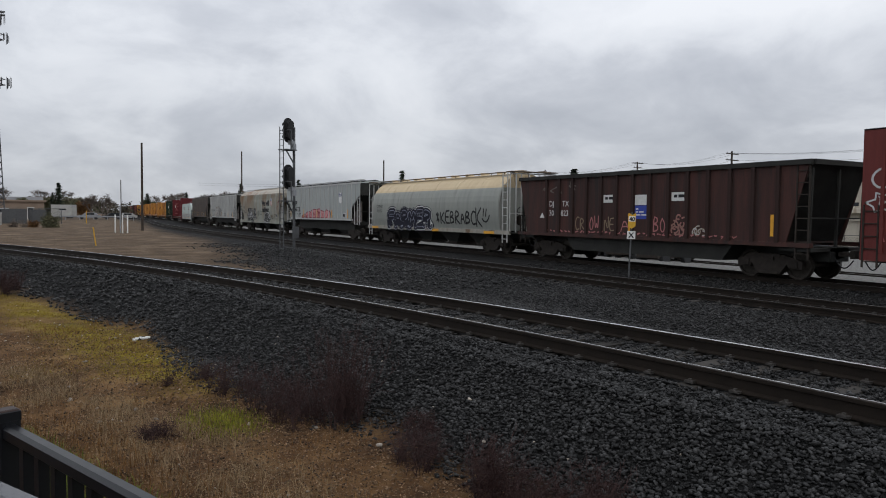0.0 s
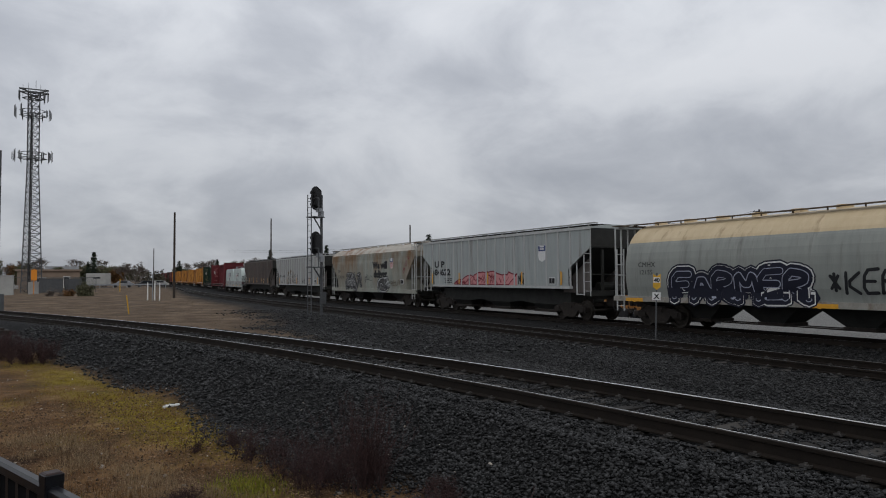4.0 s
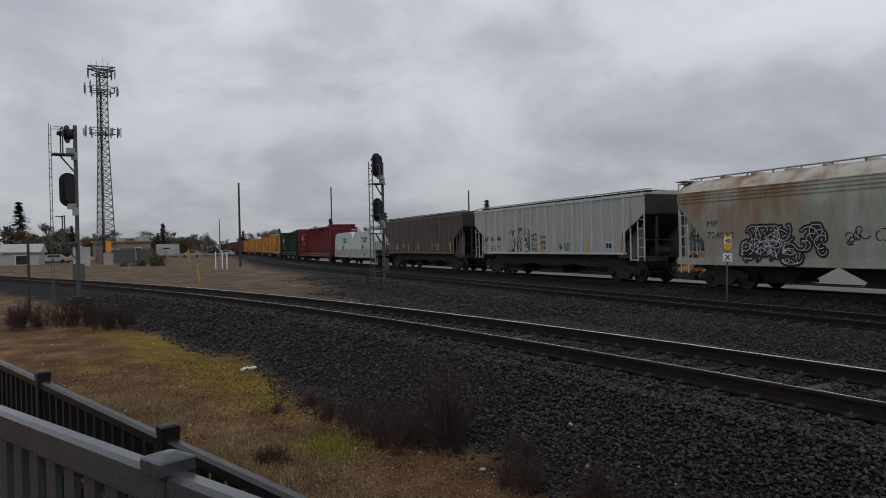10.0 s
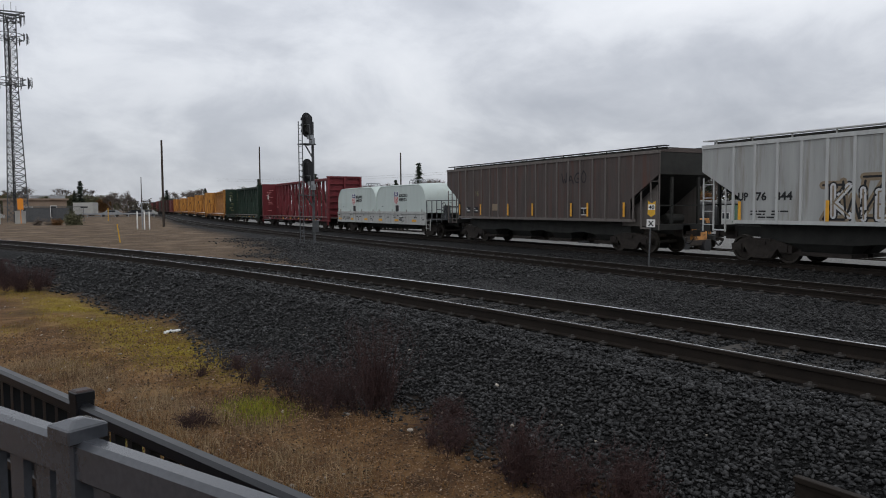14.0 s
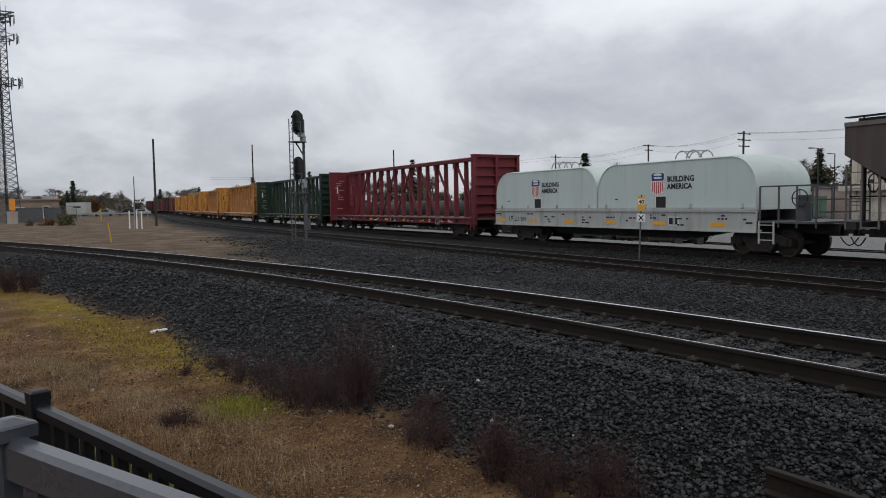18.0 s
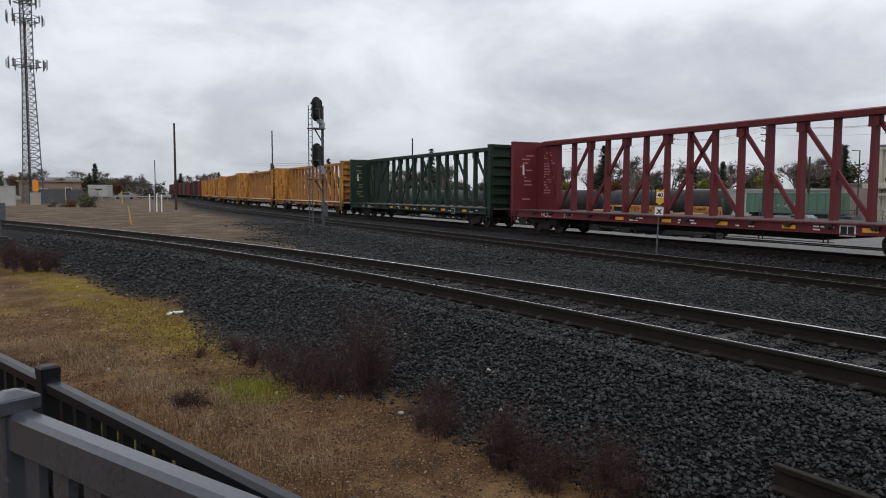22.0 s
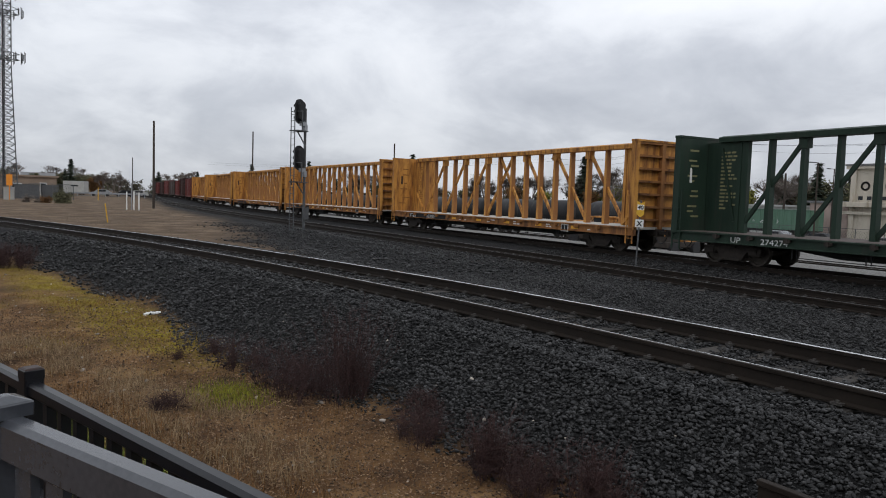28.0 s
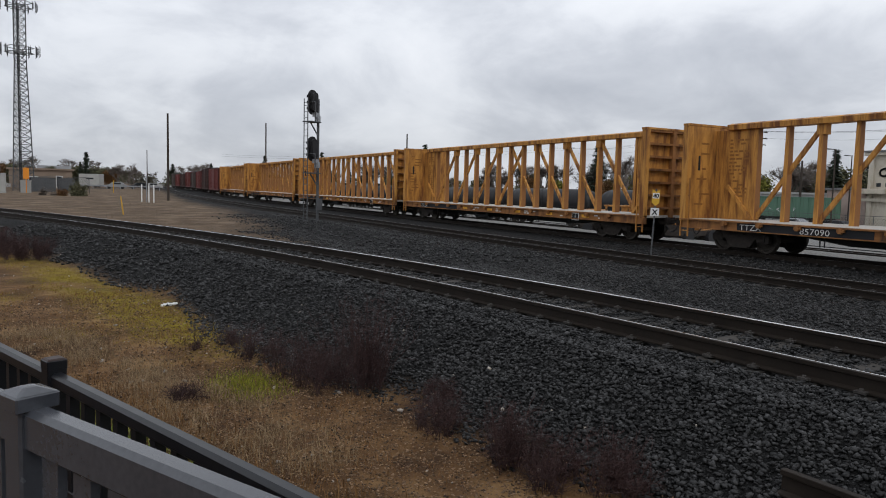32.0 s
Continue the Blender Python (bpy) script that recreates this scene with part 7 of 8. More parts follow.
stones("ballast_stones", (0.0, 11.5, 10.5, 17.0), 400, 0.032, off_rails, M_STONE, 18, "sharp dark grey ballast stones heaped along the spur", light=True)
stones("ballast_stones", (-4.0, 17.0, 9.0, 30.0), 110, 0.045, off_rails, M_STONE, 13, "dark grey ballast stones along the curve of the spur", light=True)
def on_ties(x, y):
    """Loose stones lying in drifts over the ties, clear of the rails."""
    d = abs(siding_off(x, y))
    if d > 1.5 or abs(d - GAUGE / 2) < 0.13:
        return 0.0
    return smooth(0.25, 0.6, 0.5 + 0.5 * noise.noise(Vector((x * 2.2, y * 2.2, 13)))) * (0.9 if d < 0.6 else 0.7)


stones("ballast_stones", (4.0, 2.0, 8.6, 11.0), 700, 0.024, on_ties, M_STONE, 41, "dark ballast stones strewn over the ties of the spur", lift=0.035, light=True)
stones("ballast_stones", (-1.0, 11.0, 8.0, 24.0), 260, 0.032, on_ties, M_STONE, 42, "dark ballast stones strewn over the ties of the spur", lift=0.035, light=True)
# a darker stone mix for the ballast beyond x = 8.8
M_DARKSTONE = material("darker_ballast_stone", (0.0022, 0.0021, 0.0021), (0.028, 0.0275, 0.0272), 11, 0.5, 0.25, island=0.97, gloss=0.2)
stones("ballast_stones", (8.8, 1.5, 15.0, 17.0), 300, 0.033, lambda x, y: stone_share(x, y), M_DARKSTONE, 14, "dark grey ballast stones between the tracks", light=True)
stones("ballast_stones", (15.0, 3.0, 24.5, 26.0), 60, 0.045, lambda x, y: 0.0 if min(abs(abs(x - NEAR_MAIN_X) - 0.755), abs(abs(x - MAIN_X) - 0.755)) < 0.13 else 1.0, M_DARKSTONE, 15, "dark grey ballast stones of the main line", light=True)

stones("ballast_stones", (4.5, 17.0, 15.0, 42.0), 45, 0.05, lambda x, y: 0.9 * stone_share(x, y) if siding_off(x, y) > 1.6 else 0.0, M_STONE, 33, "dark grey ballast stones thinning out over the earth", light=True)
M_CHIPS = material("tan_gravel_chip", (0.062, 0.036, 0.022), (0.25, 0.165, 0.10), 9, 0.9, 0.2, island=0.8)
stones("earth_chips", (-0.6, 1.6, 5.6, 9.0), 1500, 0.011, lambda x, y: 1 - stone_share(x, y) if siding_off(x, y) < 0 else 0.0, M_CHIPS, 16, "brown and tan gravel chips strewn on the bare earth", squash=0.5, light=True)
stones("earth_chips", (-3.0, 9.0, 3.6, 15.0), 420, 0.015, lambda x, y: 1 - stone_share(x, y) if siding_off(x, y) < 0 else 0.0, M_CHIPS, 19, "brown and tan gravel chips strewn on the bare earth", squash=0.5, light=True)
M_PALESTONE = material("pale_stone", (0.22, 0.19, 0.16), (0.40, 0.36, 0.31), 9, 0.9, 0.2, island=0.4)
stones("pale_pebbles", (-2.5, 3.5, 5.0, 24.0), 2.4, 0.022, lambda x, y: 1.0 if siding_off(x, y) < -2.2 else 0.0, M_PALESTONE, 17, "scattered pale pebbles on earth and ballast")


def blades(name, places, height, width, mat, seed, label, spread=0.35, category="grass"):
    """Thin tapering blades in tufts, one mesh."""
    rs = np.random.RandomState(seed)
    n = len(places)
    p = np.array(places)
    h = height * (0.45 + 0.75 * rs.rand(n))
    a = rs.rand(n) * math.tau
    lean = rs.normal(0, spread, n)
    dx, dy = np.cos(a), np.sin(a)
    w = width * (0.6 + 0.8 * rs.rand(n))
    v = np.zeros((n, 5, 3))
    for j, (f, wd) in enumerate(((0, 1.0), (0, -1.0), (0.55, 0.75), (0.55, -0.75), (1.0, 0.0))):
        v[:, j, 0] = p[:, 0] - dy * w * wd / 2 + dx * lean * h * f * f
        v[:, j, 1] = p[:, 1] + dx * w * wd / 2 + dy * lean * h * f * f
        v[:, j, 2] = p[:, 2] + h * f * (1 - 0.25 * abs(lean) * f)
    faces = []
    verts = v.reshape(-1, 3)
    base = np.arange(n) * 5
    quads = np.stack([base, base + 1, base + 3, base + 2], 1)
    tris = np.stack([base + 2, base + 3, base + 4], 1)
    me = bpy.data.meshes.new(name)
    me.from_pydata(verts.tolist(), [], quads.tolist() + tris.tolist())
    me.materials.append(mat)
    return tagged(new(name, me), label, category, kind="stuff")


def strewn(n, box_, share, seed):
    rs = np.random.RandomState(seed)
    x0, y0, x1, y1 = box_
    out = []
    while len(out) < n:
        x, y = x0 + (x1 - x0) * rs.rand(), y0 + (y1 - y0) * rs.rand()
        if rs.rand() < share(x, y):
            out.append((x, y, ground_z(x, y) - 0.005))
    return out


M_DRY = material("dry_grass", (0.10, 0.047, 0.016), (0.23, 0.125, 0.048), 30, 0.9, 0, island=0.35)
M_MOSS = material("yellow_moss_grass", (0.15, 0.105, 0.014), (0.30, 0.225, 0.028), 20, 0.9, 0, island=0.3)
M_GRASS = material("fresh_grass", (0.085, 0.115, 0.018), (0.19, 0.225, 0.04), 20, 0.85, 0, island=0.35)
M_TUFT = material("yellow_green_tuft", (0.14, 0.15, 0.016), (0.26, 0.25, 0.03), 20, 0.85, 0, island=0.35)
M_STALK = material("red_brown_twig", (0.027, 0.015, 0.015), (0.068, 0.037, 0.034), 20, 0.9, 0, island=0.4)


def bare(x, y):
    d = siding_off(x, y)
    clump = 0.5 + 0.5 * noise.noise(Vector((x * 1.1, y * 1.1, 9)))
    return 0.0 if d > -3.0 else (1 - cover_at(x, y)[0]) * smooth(0.35, 0.75, clump)


blades("dry_grass", strewn(17000, (-4.5, 3.0, 4.0, 17.0), bare, 21), 0.07, 0.006, M_DRY, 21, "thin dry brown grass over the bare earth", 1.2)
blades("dry_grass", strewn(1500, (-0.6, 3.4, 2.4, 9.0), lambda x, y: smooth(0.6, 0.2, abs(x + 0.36 * (y - 3.1) - 2.1)), 22), 0.15, 0.006, M_DRY, 22, "taller dry grass beside the black fence", 0.6)
M_STRAW = material("bleached_straw", (0.16, 0.105, 0.055), (0.32, 0.235, 0.14), 30, 0.9, 0, island=0.4)
blades("straw_grass", strewn(6000, (-2.6, 5.2, 2.2, 12.5), lambda x, y: smooth(0.75, 0.25, abs(x + 0.36 * (y - 3.1) - 2.75)) * smooth(0.3, 0.6, 0.5 + 0.5 * noise.noise(Vector((x * 1.6, y * 1.6, 5)))), 26), 0.14, 0.004, M_STRAW, 26, "fluffy bleached straw standing in patches", 0.9)
blades("moss_grass", strewn(9000, (-4.5, 8.0, 2.5, 24.0), lambda x, y: cover_at(x, y)[3], 23), 0.035, 0.012, M_MOSS, 23, "low yellow-green moss and grass", 0.8)
blades("fresh_grass", strewn(1800, (1.2, 7.1, 2.5, 8.8), lambda x, y: math.exp(-((x - 1.85) ** 2 / 0.07 + (y - 7.9) ** 2 / 0.16)), 24), 0.065, 0.006, M_TUFT, 24, "small tuft of fresh green grass", 0.4)
blades("fresh_grass", strewn(22000, (-3.0, 2.0, 2.4, 10.0), lambda x, y: smooth(0.85, 0.45, abs(x + 0.36 * (y - 3.1) - 1.2)), 25), 0.12, 0.008, M_GRASS, 25, "green grass along the foot of the fence", 0.6)


def shrub(x, y, height, width, stems, seed, label, thick=1.0):
    """A leafless, many-stemmed weed: fine forking twigs from one root."""
    rnd = random.Random(seed)
    root = tagged(new("dead_weed"), label, "shrub", group="leafless weeds on the ballast edge")
    root.location = (x, y, ground_z(x, y) - 0.02)
    stem_bm = bmesh.new()
    twig_v, twig_f = [], []

    def twig(a, b, w):
        d = (b - a)
        w = w * thick
        s = d.cross(Vector((0.3, 0.7, 0.2))).normalized() * w
        u = d.cross(s).normalized() * w
        k = len(twig_v)
        for q, f in ((a, 1.0), (b, 0.5)):
            twig_v.extend([tuple(q + s * f), tuple(q - s * 0.5 * f + u * 0.87 * f), tuple(q - s * 0.5 * f - u * 0.87 * f)])
        for i in range(3):
            twig_f.append((k + i, k + (i + 1) % 3, k + 3 + (i + 1) % 3, k + 3 + i))

    roots = [Vector((rnd.gauss(0, 0.5) * width, rnd.gauss(0, 0.4) * width, 0)) for _ in range(max(4, stems // 7))]
    for _ in range(stems):
        a = rnd.choice(roots) + Vector((rnd.gauss(0, 0.03), rnd.gauss(0, 0.03), 0))
        far = min(1.0, a.length / width)
        tall = height * rnd.uniform(0.25, 1.0) * (1 - 0.4 * far)
        top = a + Vector((rnd.gauss(0, 0.24) * tall, rnd.gauss(0, 0.24) * tall, tall))
        rod(stem_bm, a, a.lerp(top, 0.6), 0.003, 4, 0.0022)
        twig(a.lerp(top, 0.58), top, 0.0028)
        for _ in range(8):
            p = a.lerp(top, rnd.uniform(0.2, 0.98))
            q = p + Vector((rnd.gauss(0, 0.075), rnd.gauss(0, 0.075), rnd.uniform(-0.02, 0.16) * height))
            twig(p, q, 0.0018)
            for _ in range(2):
                r = p.lerp(q, rnd.uniform(0.3, 0.95))
                twig(r, r + Vector((rnd.gauss(0, 0.03), rnd.gauss(0, 0.03), rnd.uniform(-0.02, 0.06))), 0.0016)
    tagged(part("stem", stem_bm, M_STALK, root), kind="stuff")
    tagged(link("crown", twig_v, twig_f, M_STALK, root), kind="stuff")


for x, y, hgt, wid, n, sd in ((2.95, 7.2, 1.3, 0.36, 130, 1), (2.45, 8.1, 0.72, 0.42, 80, 2), (2.15, 9.0, 0.55, 0.42, 60, 3), (3.22, 4.75, 0.66, 0.24, 100, 4), (3.55, 3.95, 0.55, 0.3, 90, 5), (3.3, 4.25, 0.5, 0.22, 60, 12), (2.6, 7.5, 0.7, 0.4, 70, 13), (3.1, 5.7, 0.5, 0.25, 60, 14), (-1.6, 22.6, 1.0, 0.8, 200, 6), (-0.6, 21.4, 0.8, 0.7, 160, 7), (3.35, 6.2, 0.35, 0.3, 40, 8), (1.85, 9.9, 0.4, 0.4, 40, 9), (-2.9, 22.8, 0.9, 0.8, 160, 10), (1.15, 7.6, 0.24, 0.16, 40, 11)):
    shrub(x, y, hgt, wid, n, sd, "leafless red-brown weed at the edge of the ballast", 2.2 if y > 20 else 1.0)


# ---- trees ----
M_BARK = material("grey_brown_bark", (0.045, 0.036, 0.028), (0.10, 0.082, 0.066), 8, 0.9, 0.4)
M_TWIGS = material("winter_twigs", (0.105, 0.086, 0.074), (0.19, 0.16, 0.14), 8, 0.9, 0, island=0.3)
# needle and olive leaf colours are lightened to stand for distance haze
M_FIR = material("dark_conifer_needles", (0.022, 0.032, 0.022), (0.058, 0.075, 0.046), 8, 0.9, 0, island=0.45)
M_LEAF = material("olive_leaves", (0.055, 0.058, 0.032), (0.135, 0.130, 0.072), 8, 0.85, 0, island=0.5)
M_SPRING = material("yellow_green_leaves", (0.10, 0.105, 0.018), (0.20, 0.19, 0.04), 8, 0.85, 0, island=0.4)
M_RUSSET = material("russet_leaves", (0.10, 0.05, 0.022), (0.19, 0.10, 0.04), 8, 0.85, 0, island=0.4)


def leaf_cloud(centres, radii, count, size, seed):
    """Small tilted leaf blades round many centres."""
    rs = np.random.RandomState(seed)
    c = np.array(centres)[rs.randint(0, len(centres), count)]
    r = np.array(radii)[rs.randint(0, len(radii), count)]
    d = rs.normal(0, 1, (count, 3))
    d /= np.linalg.norm(d, axis=1)[:, None]
    p = c + d * (r * rs.rand(count) ** 0.45)[:, None] * np.array([1, 1, 0.8])
    u = rs.normal(0, 1, (count, 3))
    u /= np.linalg.norm(u, axis=1)[:, None]
    w = np.cross(u, rs.normal(0, 1, (count, 3)))
    w /= np.linalg.norm(w, axis=1)[:, None]
    s = (size * (0.5 + rs.rand(count)))[:, None]
    v = np.stack([p - u * s, p + w * s * 0.55, p + u * s, p - w * s * 0.55], 1).reshape(-1, 3)
    b = np.arange(count) * 4
    return v.tolist(), np.stack([b, b + 1, b + 2, b + 3], 1).tolist()


def limbs(bm, rnd, a, way, length, r, depth, ends, spread=0.6):
    b = a + way * length
    rod(bm, a, b, r, 5 if depth < 2 else 4, r * 0.62)
    ends.append((b, depth))
    if depth == 0:
        return
    for _ in range(rnd.randint(2, 4)):
        w = (way + Vector((rnd.gauss(0, spread), rnd.gauss(0, spread), rnd.uniform(-0.1, 0.35)))).normalized()
        limbs(bm, rnd, a.lerp(b, rnd.uniform(0.55, 1.0)), w, length * rnd.uniform(0.5, 0.78), r * 0.55, depth - 1, ends, spread)


def make_tree(kind, height, seed):
    rnd = random.Random(seed)
    label = {"conifer": "dark evergreen conifer with drooping branches", "bare": "leafless grey-brown winter tree", "leafy": "dark olive evergreen broadleaf tree", "spring": "small tree with fresh yellow-green leaves", "russet": "small tree with russet leaves"}[kind]
    root = tagged(new("tree"), label, "tree", group="trees behind the yard")
    trunk = bmesh.new()
    if kind == "conifer":
        rod(trunk, (0, 0, -0.3), (0, 0, height * 0.97), 0.022 * height, 7, 0.02)
        part("trunk", trunk, M_BARK, root)
        v, f = [], []
        levels = 26
        for k in range(levels):
            z = height * (0.10 + 0.88 * k / levels)
            reach = height * 0.29 * (1 - (k / levels) ** 1.15) * rnd.uniform(0.75, 1.15) + 0.15
            for j in range(11):
                a = rnd.uniform(0, math.tau)
                rr, lift = reach * rnd.uniform(0.45, 1.2), rnd.uniform(-0.022, 0.022)
                dx, dy = math.cos(a), math.sin(a)
                steps = 5
                for i in range(steps):
                    u = (i + 0.7) / steps
                    px, py, pz = dx * rr * u, dy * rr * u, z + lift * height - rr * 0.22 * u * u + rnd.uniform(-0.1, 0.1)
                    for _ in range(3):
                        s = 0.042 * height * (1.15 - 0.6 * u) * rnd.uniform(0.6, 1.2)
                        b = len(v)
                        tx, ty = rnd.gauss(0, 1), rnd.gauss(0, 1)
                        v += [(px - dy * s * 0.6, py + dx * s * 0.6, pz), (px + dx * s + tx * 0.1, py + dy * s + ty * 0.1, pz - s * 0.35), (px + dy * s * 0.6, py - dx * s * 0.6, pz + rnd.uniform(-0.2, 0.1) * s)]
                        f.append((b, b + 1, b + 2))
        link("crown", v, f, M_FIR, root)
        return root
    ends = []
    t = 0.28 if kind == "bare" else 0.22
    limbs(trunk, rnd, Vector((0, 0, -0.3)), Vector((rnd.gauss(0, 0.05), rnd.gauss(0, 0.05), 1)).normalized(), height * t, 0.022 * height, 4 if kind == "bare" else 3, ends, 0.5)
    part("trunk", trunk, M_BARK if kind != "bare" else M_TWIGS, root)
    grow = height / max(e.z for e, d in ends) * (0.97 if kind == "bare" else 0.9)
    trunk = root.children[0].data
    for v in trunk.vertices:
        v.co = (v.co.x * grow ** 0.6, v.co.y * grow ** 0.6, v.co.z * grow)
    tips = [Vector((e.x * grow ** 0.6, e.y * grow ** 0.6, e.z * grow)) for e, d in ends if d <= (1 if kind == "bare" else 3)]
    if kind != "bare":
        tips += [Vector((e.x * f, e.y * f, e.z * rnd.uniform(0.35, 0.85))) for e in tips for f in (0.55, 0.95)]
    if kind == "bare":
        v, f = [], []
        for e in tips:
            for _ in range(16):
                q = e + Vector((rnd.gauss(0, 0.07), rnd.gauss(0, 0.07), rnd.uniform(-0.02, 0.10))) * height
                w = Vector((rnd.gauss(0, 1), rnd.gauss(0, 1), 0)).normalized() * 0.004 * height
                b = len(v)
                v += [tuple(e - w), tuple(e + w), tuple(q)]
                f.append((b, b + 1, b + 2))
        link("crown", v, f, M_TWIGS, root)
    else:
        v, f = leaf_cloud([tuple(e) for e in tips], [0.12 * height, 0.18 * height, 0.08 * height], 4200, 0.026 * height, seed)
        link("crown", v, f, {"leafy": M_LEAF, "spring": M_SPRING, "russet": M_RUSSET}[kind], root)
    return root


KINDS = {}
for kind, count in (("conifer", 3), ("bare", 4), ("leafy", 3), ("spring", 2), ("russet", 1)):
    KINDS[kind] = [make_tree(kind, 10.0, 700 + 10 * k + len(kind)) for k in range(count)]
USED = {}


def plant(kind, x, y, top, seed=0, spread=1.0):
    """Set out a copy of a model tree so that its top comes to the given height."""
    rnd = random.Random(seed * 31 + int(x * 7 + y))
    models = KINDS[kind]
    k = rnd.randrange(len(models))
    if y > 60 and -7 < x - bend(y) - NEAR_MAIN_X < 13:
        x += 21
    base = ground_z(x, y) - 0.1
    s = (top - base) / 10.0
    m = pose(x, y, base, 0, 0, rnd.uniform(0, 360))
    if not USED.get((kind, k)):
        USED[(kind, k)] = True
        o = models[k]
        o.matrix_world = m
    else:
        o = copy_thing(models[k], m)
    spread = 0.62 + 0.38 * spread
    o.scale = (s * spread, s * spread, s)
    return o


for kind, x, y, top, w in (
    ("conifer", 112, 132, 13.6, 1.5), ("conifer", 118, 103, 8.8, 0.9), ("conifer", 120, 112, 8.2, 0.9), ("conifer", 128, 84, 11.4, 1.1), ("conifer", 132, 80, 10.2, 1.1),
    ("conifer", 73, 145, 12.2, 0.7), ("conifer", 64, 190, 11.5, 0.8), ("conifer", 60, 235, 11.8, 0.8),
    ("bare", 106, 116, 9.4, 1.2), ("bare", 112, 122, 8.6, 1.2), ("bare", 118, 95, 7.5, 1.3), ("bare", 125, 108, 8.0, 1.2), ("bare", 110, 150, 8.8, 1.2), ("bare", 104, 165, 9.0, 1.3), ("bare", 96, 180, 9.0, 1.2), ("bare", 118, 86, 7.2, 1.3), ("bare", 130, 95, 8.2, 1.3),
    ("spring", 114, 90, 5.9, 1.3), ("spring", 118, 108, 5.2, 1.4), ("spring", 112, 128, 5.0, 1.4), ("spring", 108, 140, 5.0, 1.3), ("russet", 108, 124, 5.2, 1.2), ("russet", 116, 100, 4.8, 1.2),
    ("leafy", 132, 88, 8.4, 1.5), ("leafy", 138, 82, 7.8, 1.6), ("leafy", 128, 76, 7.5, 1.5), ("leafy", 140, 110, 6.5, 1.7), ("leafy", 135, 120, 6.0, 1.7), ("leafy", 130, 135, 6.0, 1.8), ("leafy", 125, 150, 6.2, 1.7), ("leafy", 118, 165, 6.2, 1.7), ("leafy", 110, 182, 6.4, 1.7), ("leafy", 104, 198, 6.4, 1.7), ("leafy", 98, 215, 6.6, 1.7), ("leafy", 140, 66, 6.5, 1.7), ("leafy", 142, 52, 6.5, 1.7),
    ("bare", 122, 128, 7.5, 1.4), ("bare", 116, 142, 7.6, 1.4), ("bare", 100, 205, 8.4, 1.3), ("bare", 92, 225, 9.0, 1.3), ("bare", 84, 250, 9.5, 1.3),
    # beyond the level crossing and to its left
    ("conifer", -21.4, 166, 12.6, 1.45), ("leafy", -30, 165, 10.6, 1.3), ("leafy", -33, 170, 8.0, 1.6), ("russet", -22, 178, 6.4, 1.6), ("bare", -17, 172, 8.0, 1.4), ("leafy", -14, 170, 7.2, 1.5), ("conifer", -12, 165, 7.6, 1.0), ("leafy", -8, 172, 6.0, 1.6), ("bare", -5, 180, 6.8, 1.3),
    ("leafy", -2, 236, 5.6, 1.8), ("leafy", 3, 250, 5.2, 1.8), ("conifer", 7, 212, 9.6, 1.4), ("conifer", 5.6, 214, 7.0, 0.9), ("leafy", 9, 216, 5.4, 1.6), ("russet", 12, 214, 4.8, 1.6), ("bare", 14.5, 210, 6.4, 1.2), ("bare", 17, 208, 6.6, 1.2), ("leafy", 20, 205, 6.4, 0.9), ("leafy", 22.5, 215, 5.0, 1.4), ("conifer", 23.5, 220, 5.6, 0.8), ("bare", 26, 225, 5.4, 1.3), ("leafy", 30, 300, 6.0, 1.7), ("leafy", 38, 330, 6.4, 1.8), ("leafy", 46, 350, 6.6, 1.8), ("bare", 45, 300, 8.2, 1.5), ("bare", 52, 310, 8.8, 1.5), ("russet", 16, 262, 5.0, 1.8), ("leafy", -40, 180, 7.5, 1.8), ("leafy", -48, 185, 7.5, 1.8),
    ("leafy", -36, 190, 10.0, 1.6), ("leafy", -29, 150, 8.2, 1.6), ("leafy", -24, 152, 6.8, 1.8), ("russet", -20, 155, 6.6, 1.8), ("leafy", -16, 160, 6.4, 1.8), ("conifer", -30, 158, 9.8, 1.6), ("russet", -9, 190, 5.6, 2.0), ("leafy", -1, 200, 5.2, 2.0), ("leafy", 5, 225, 6.2, 2.0), ("leafy", 11, 240, 6.6, 2.0), ("bare", 8, 225, 7.4, 1.8),
):
    plant(kind, x, y, top, 3, w)
rnd = random.Random(77)
for k in range(70):
    # a ragged belt of trees behind the yard, then on round to the far crossing
    u = k / 69
    x, y = 150 - 95 * u + rnd.uniform(-9, 9), 40 + 290 * u + rnd.uniform(-9, 9)
    kind = rnd.choice(("bare", "bare", "bare", "russet", "leafy", "spring", "conifer", "bare"))
    plant(kind, x, y, {"bare": 9.0, "leafy": 7.0, "conifer": 9.5, "russet": 6.0, "spring": 5.8}[kind] * rnd.uniform(0.8, 1.15), k, 1.0 if kind == "conifer" else 1.5)
for k in range(26):
    x, y = -75 + 3.9 * k + rnd.uniform(-2, 2), 262 + rnd.uniform(-12, 12) - (60 if k < 12 else 0)
    kind = rnd.choice(("bare", "leafy", "leafy", "bare", "russet"))
    plant(kind, x, y, {"bare": 7.2, "leafy": 5.6, "russet": 5.0}[kind] * rnd.uniform(0.8, 1.15), k, 1.6)
for k in range(44):
    # far woods closing the horizon where the line swings away
    x, y = -60 + 7.0 * k + rnd.uniform(-3, 3), 440 + rnd.uniform(-14, 14)
    kind = rnd.choice(("bare", "leafy", "leafy", "bare", "russet", "conifer"))
    plant(kind, x, y, {"bare": 10.5, "leafy": 9.0, "russet": 8.0, "conifer": 11.5}[kind] * rnd.uniform(0.8, 1.15), k, 1.9)
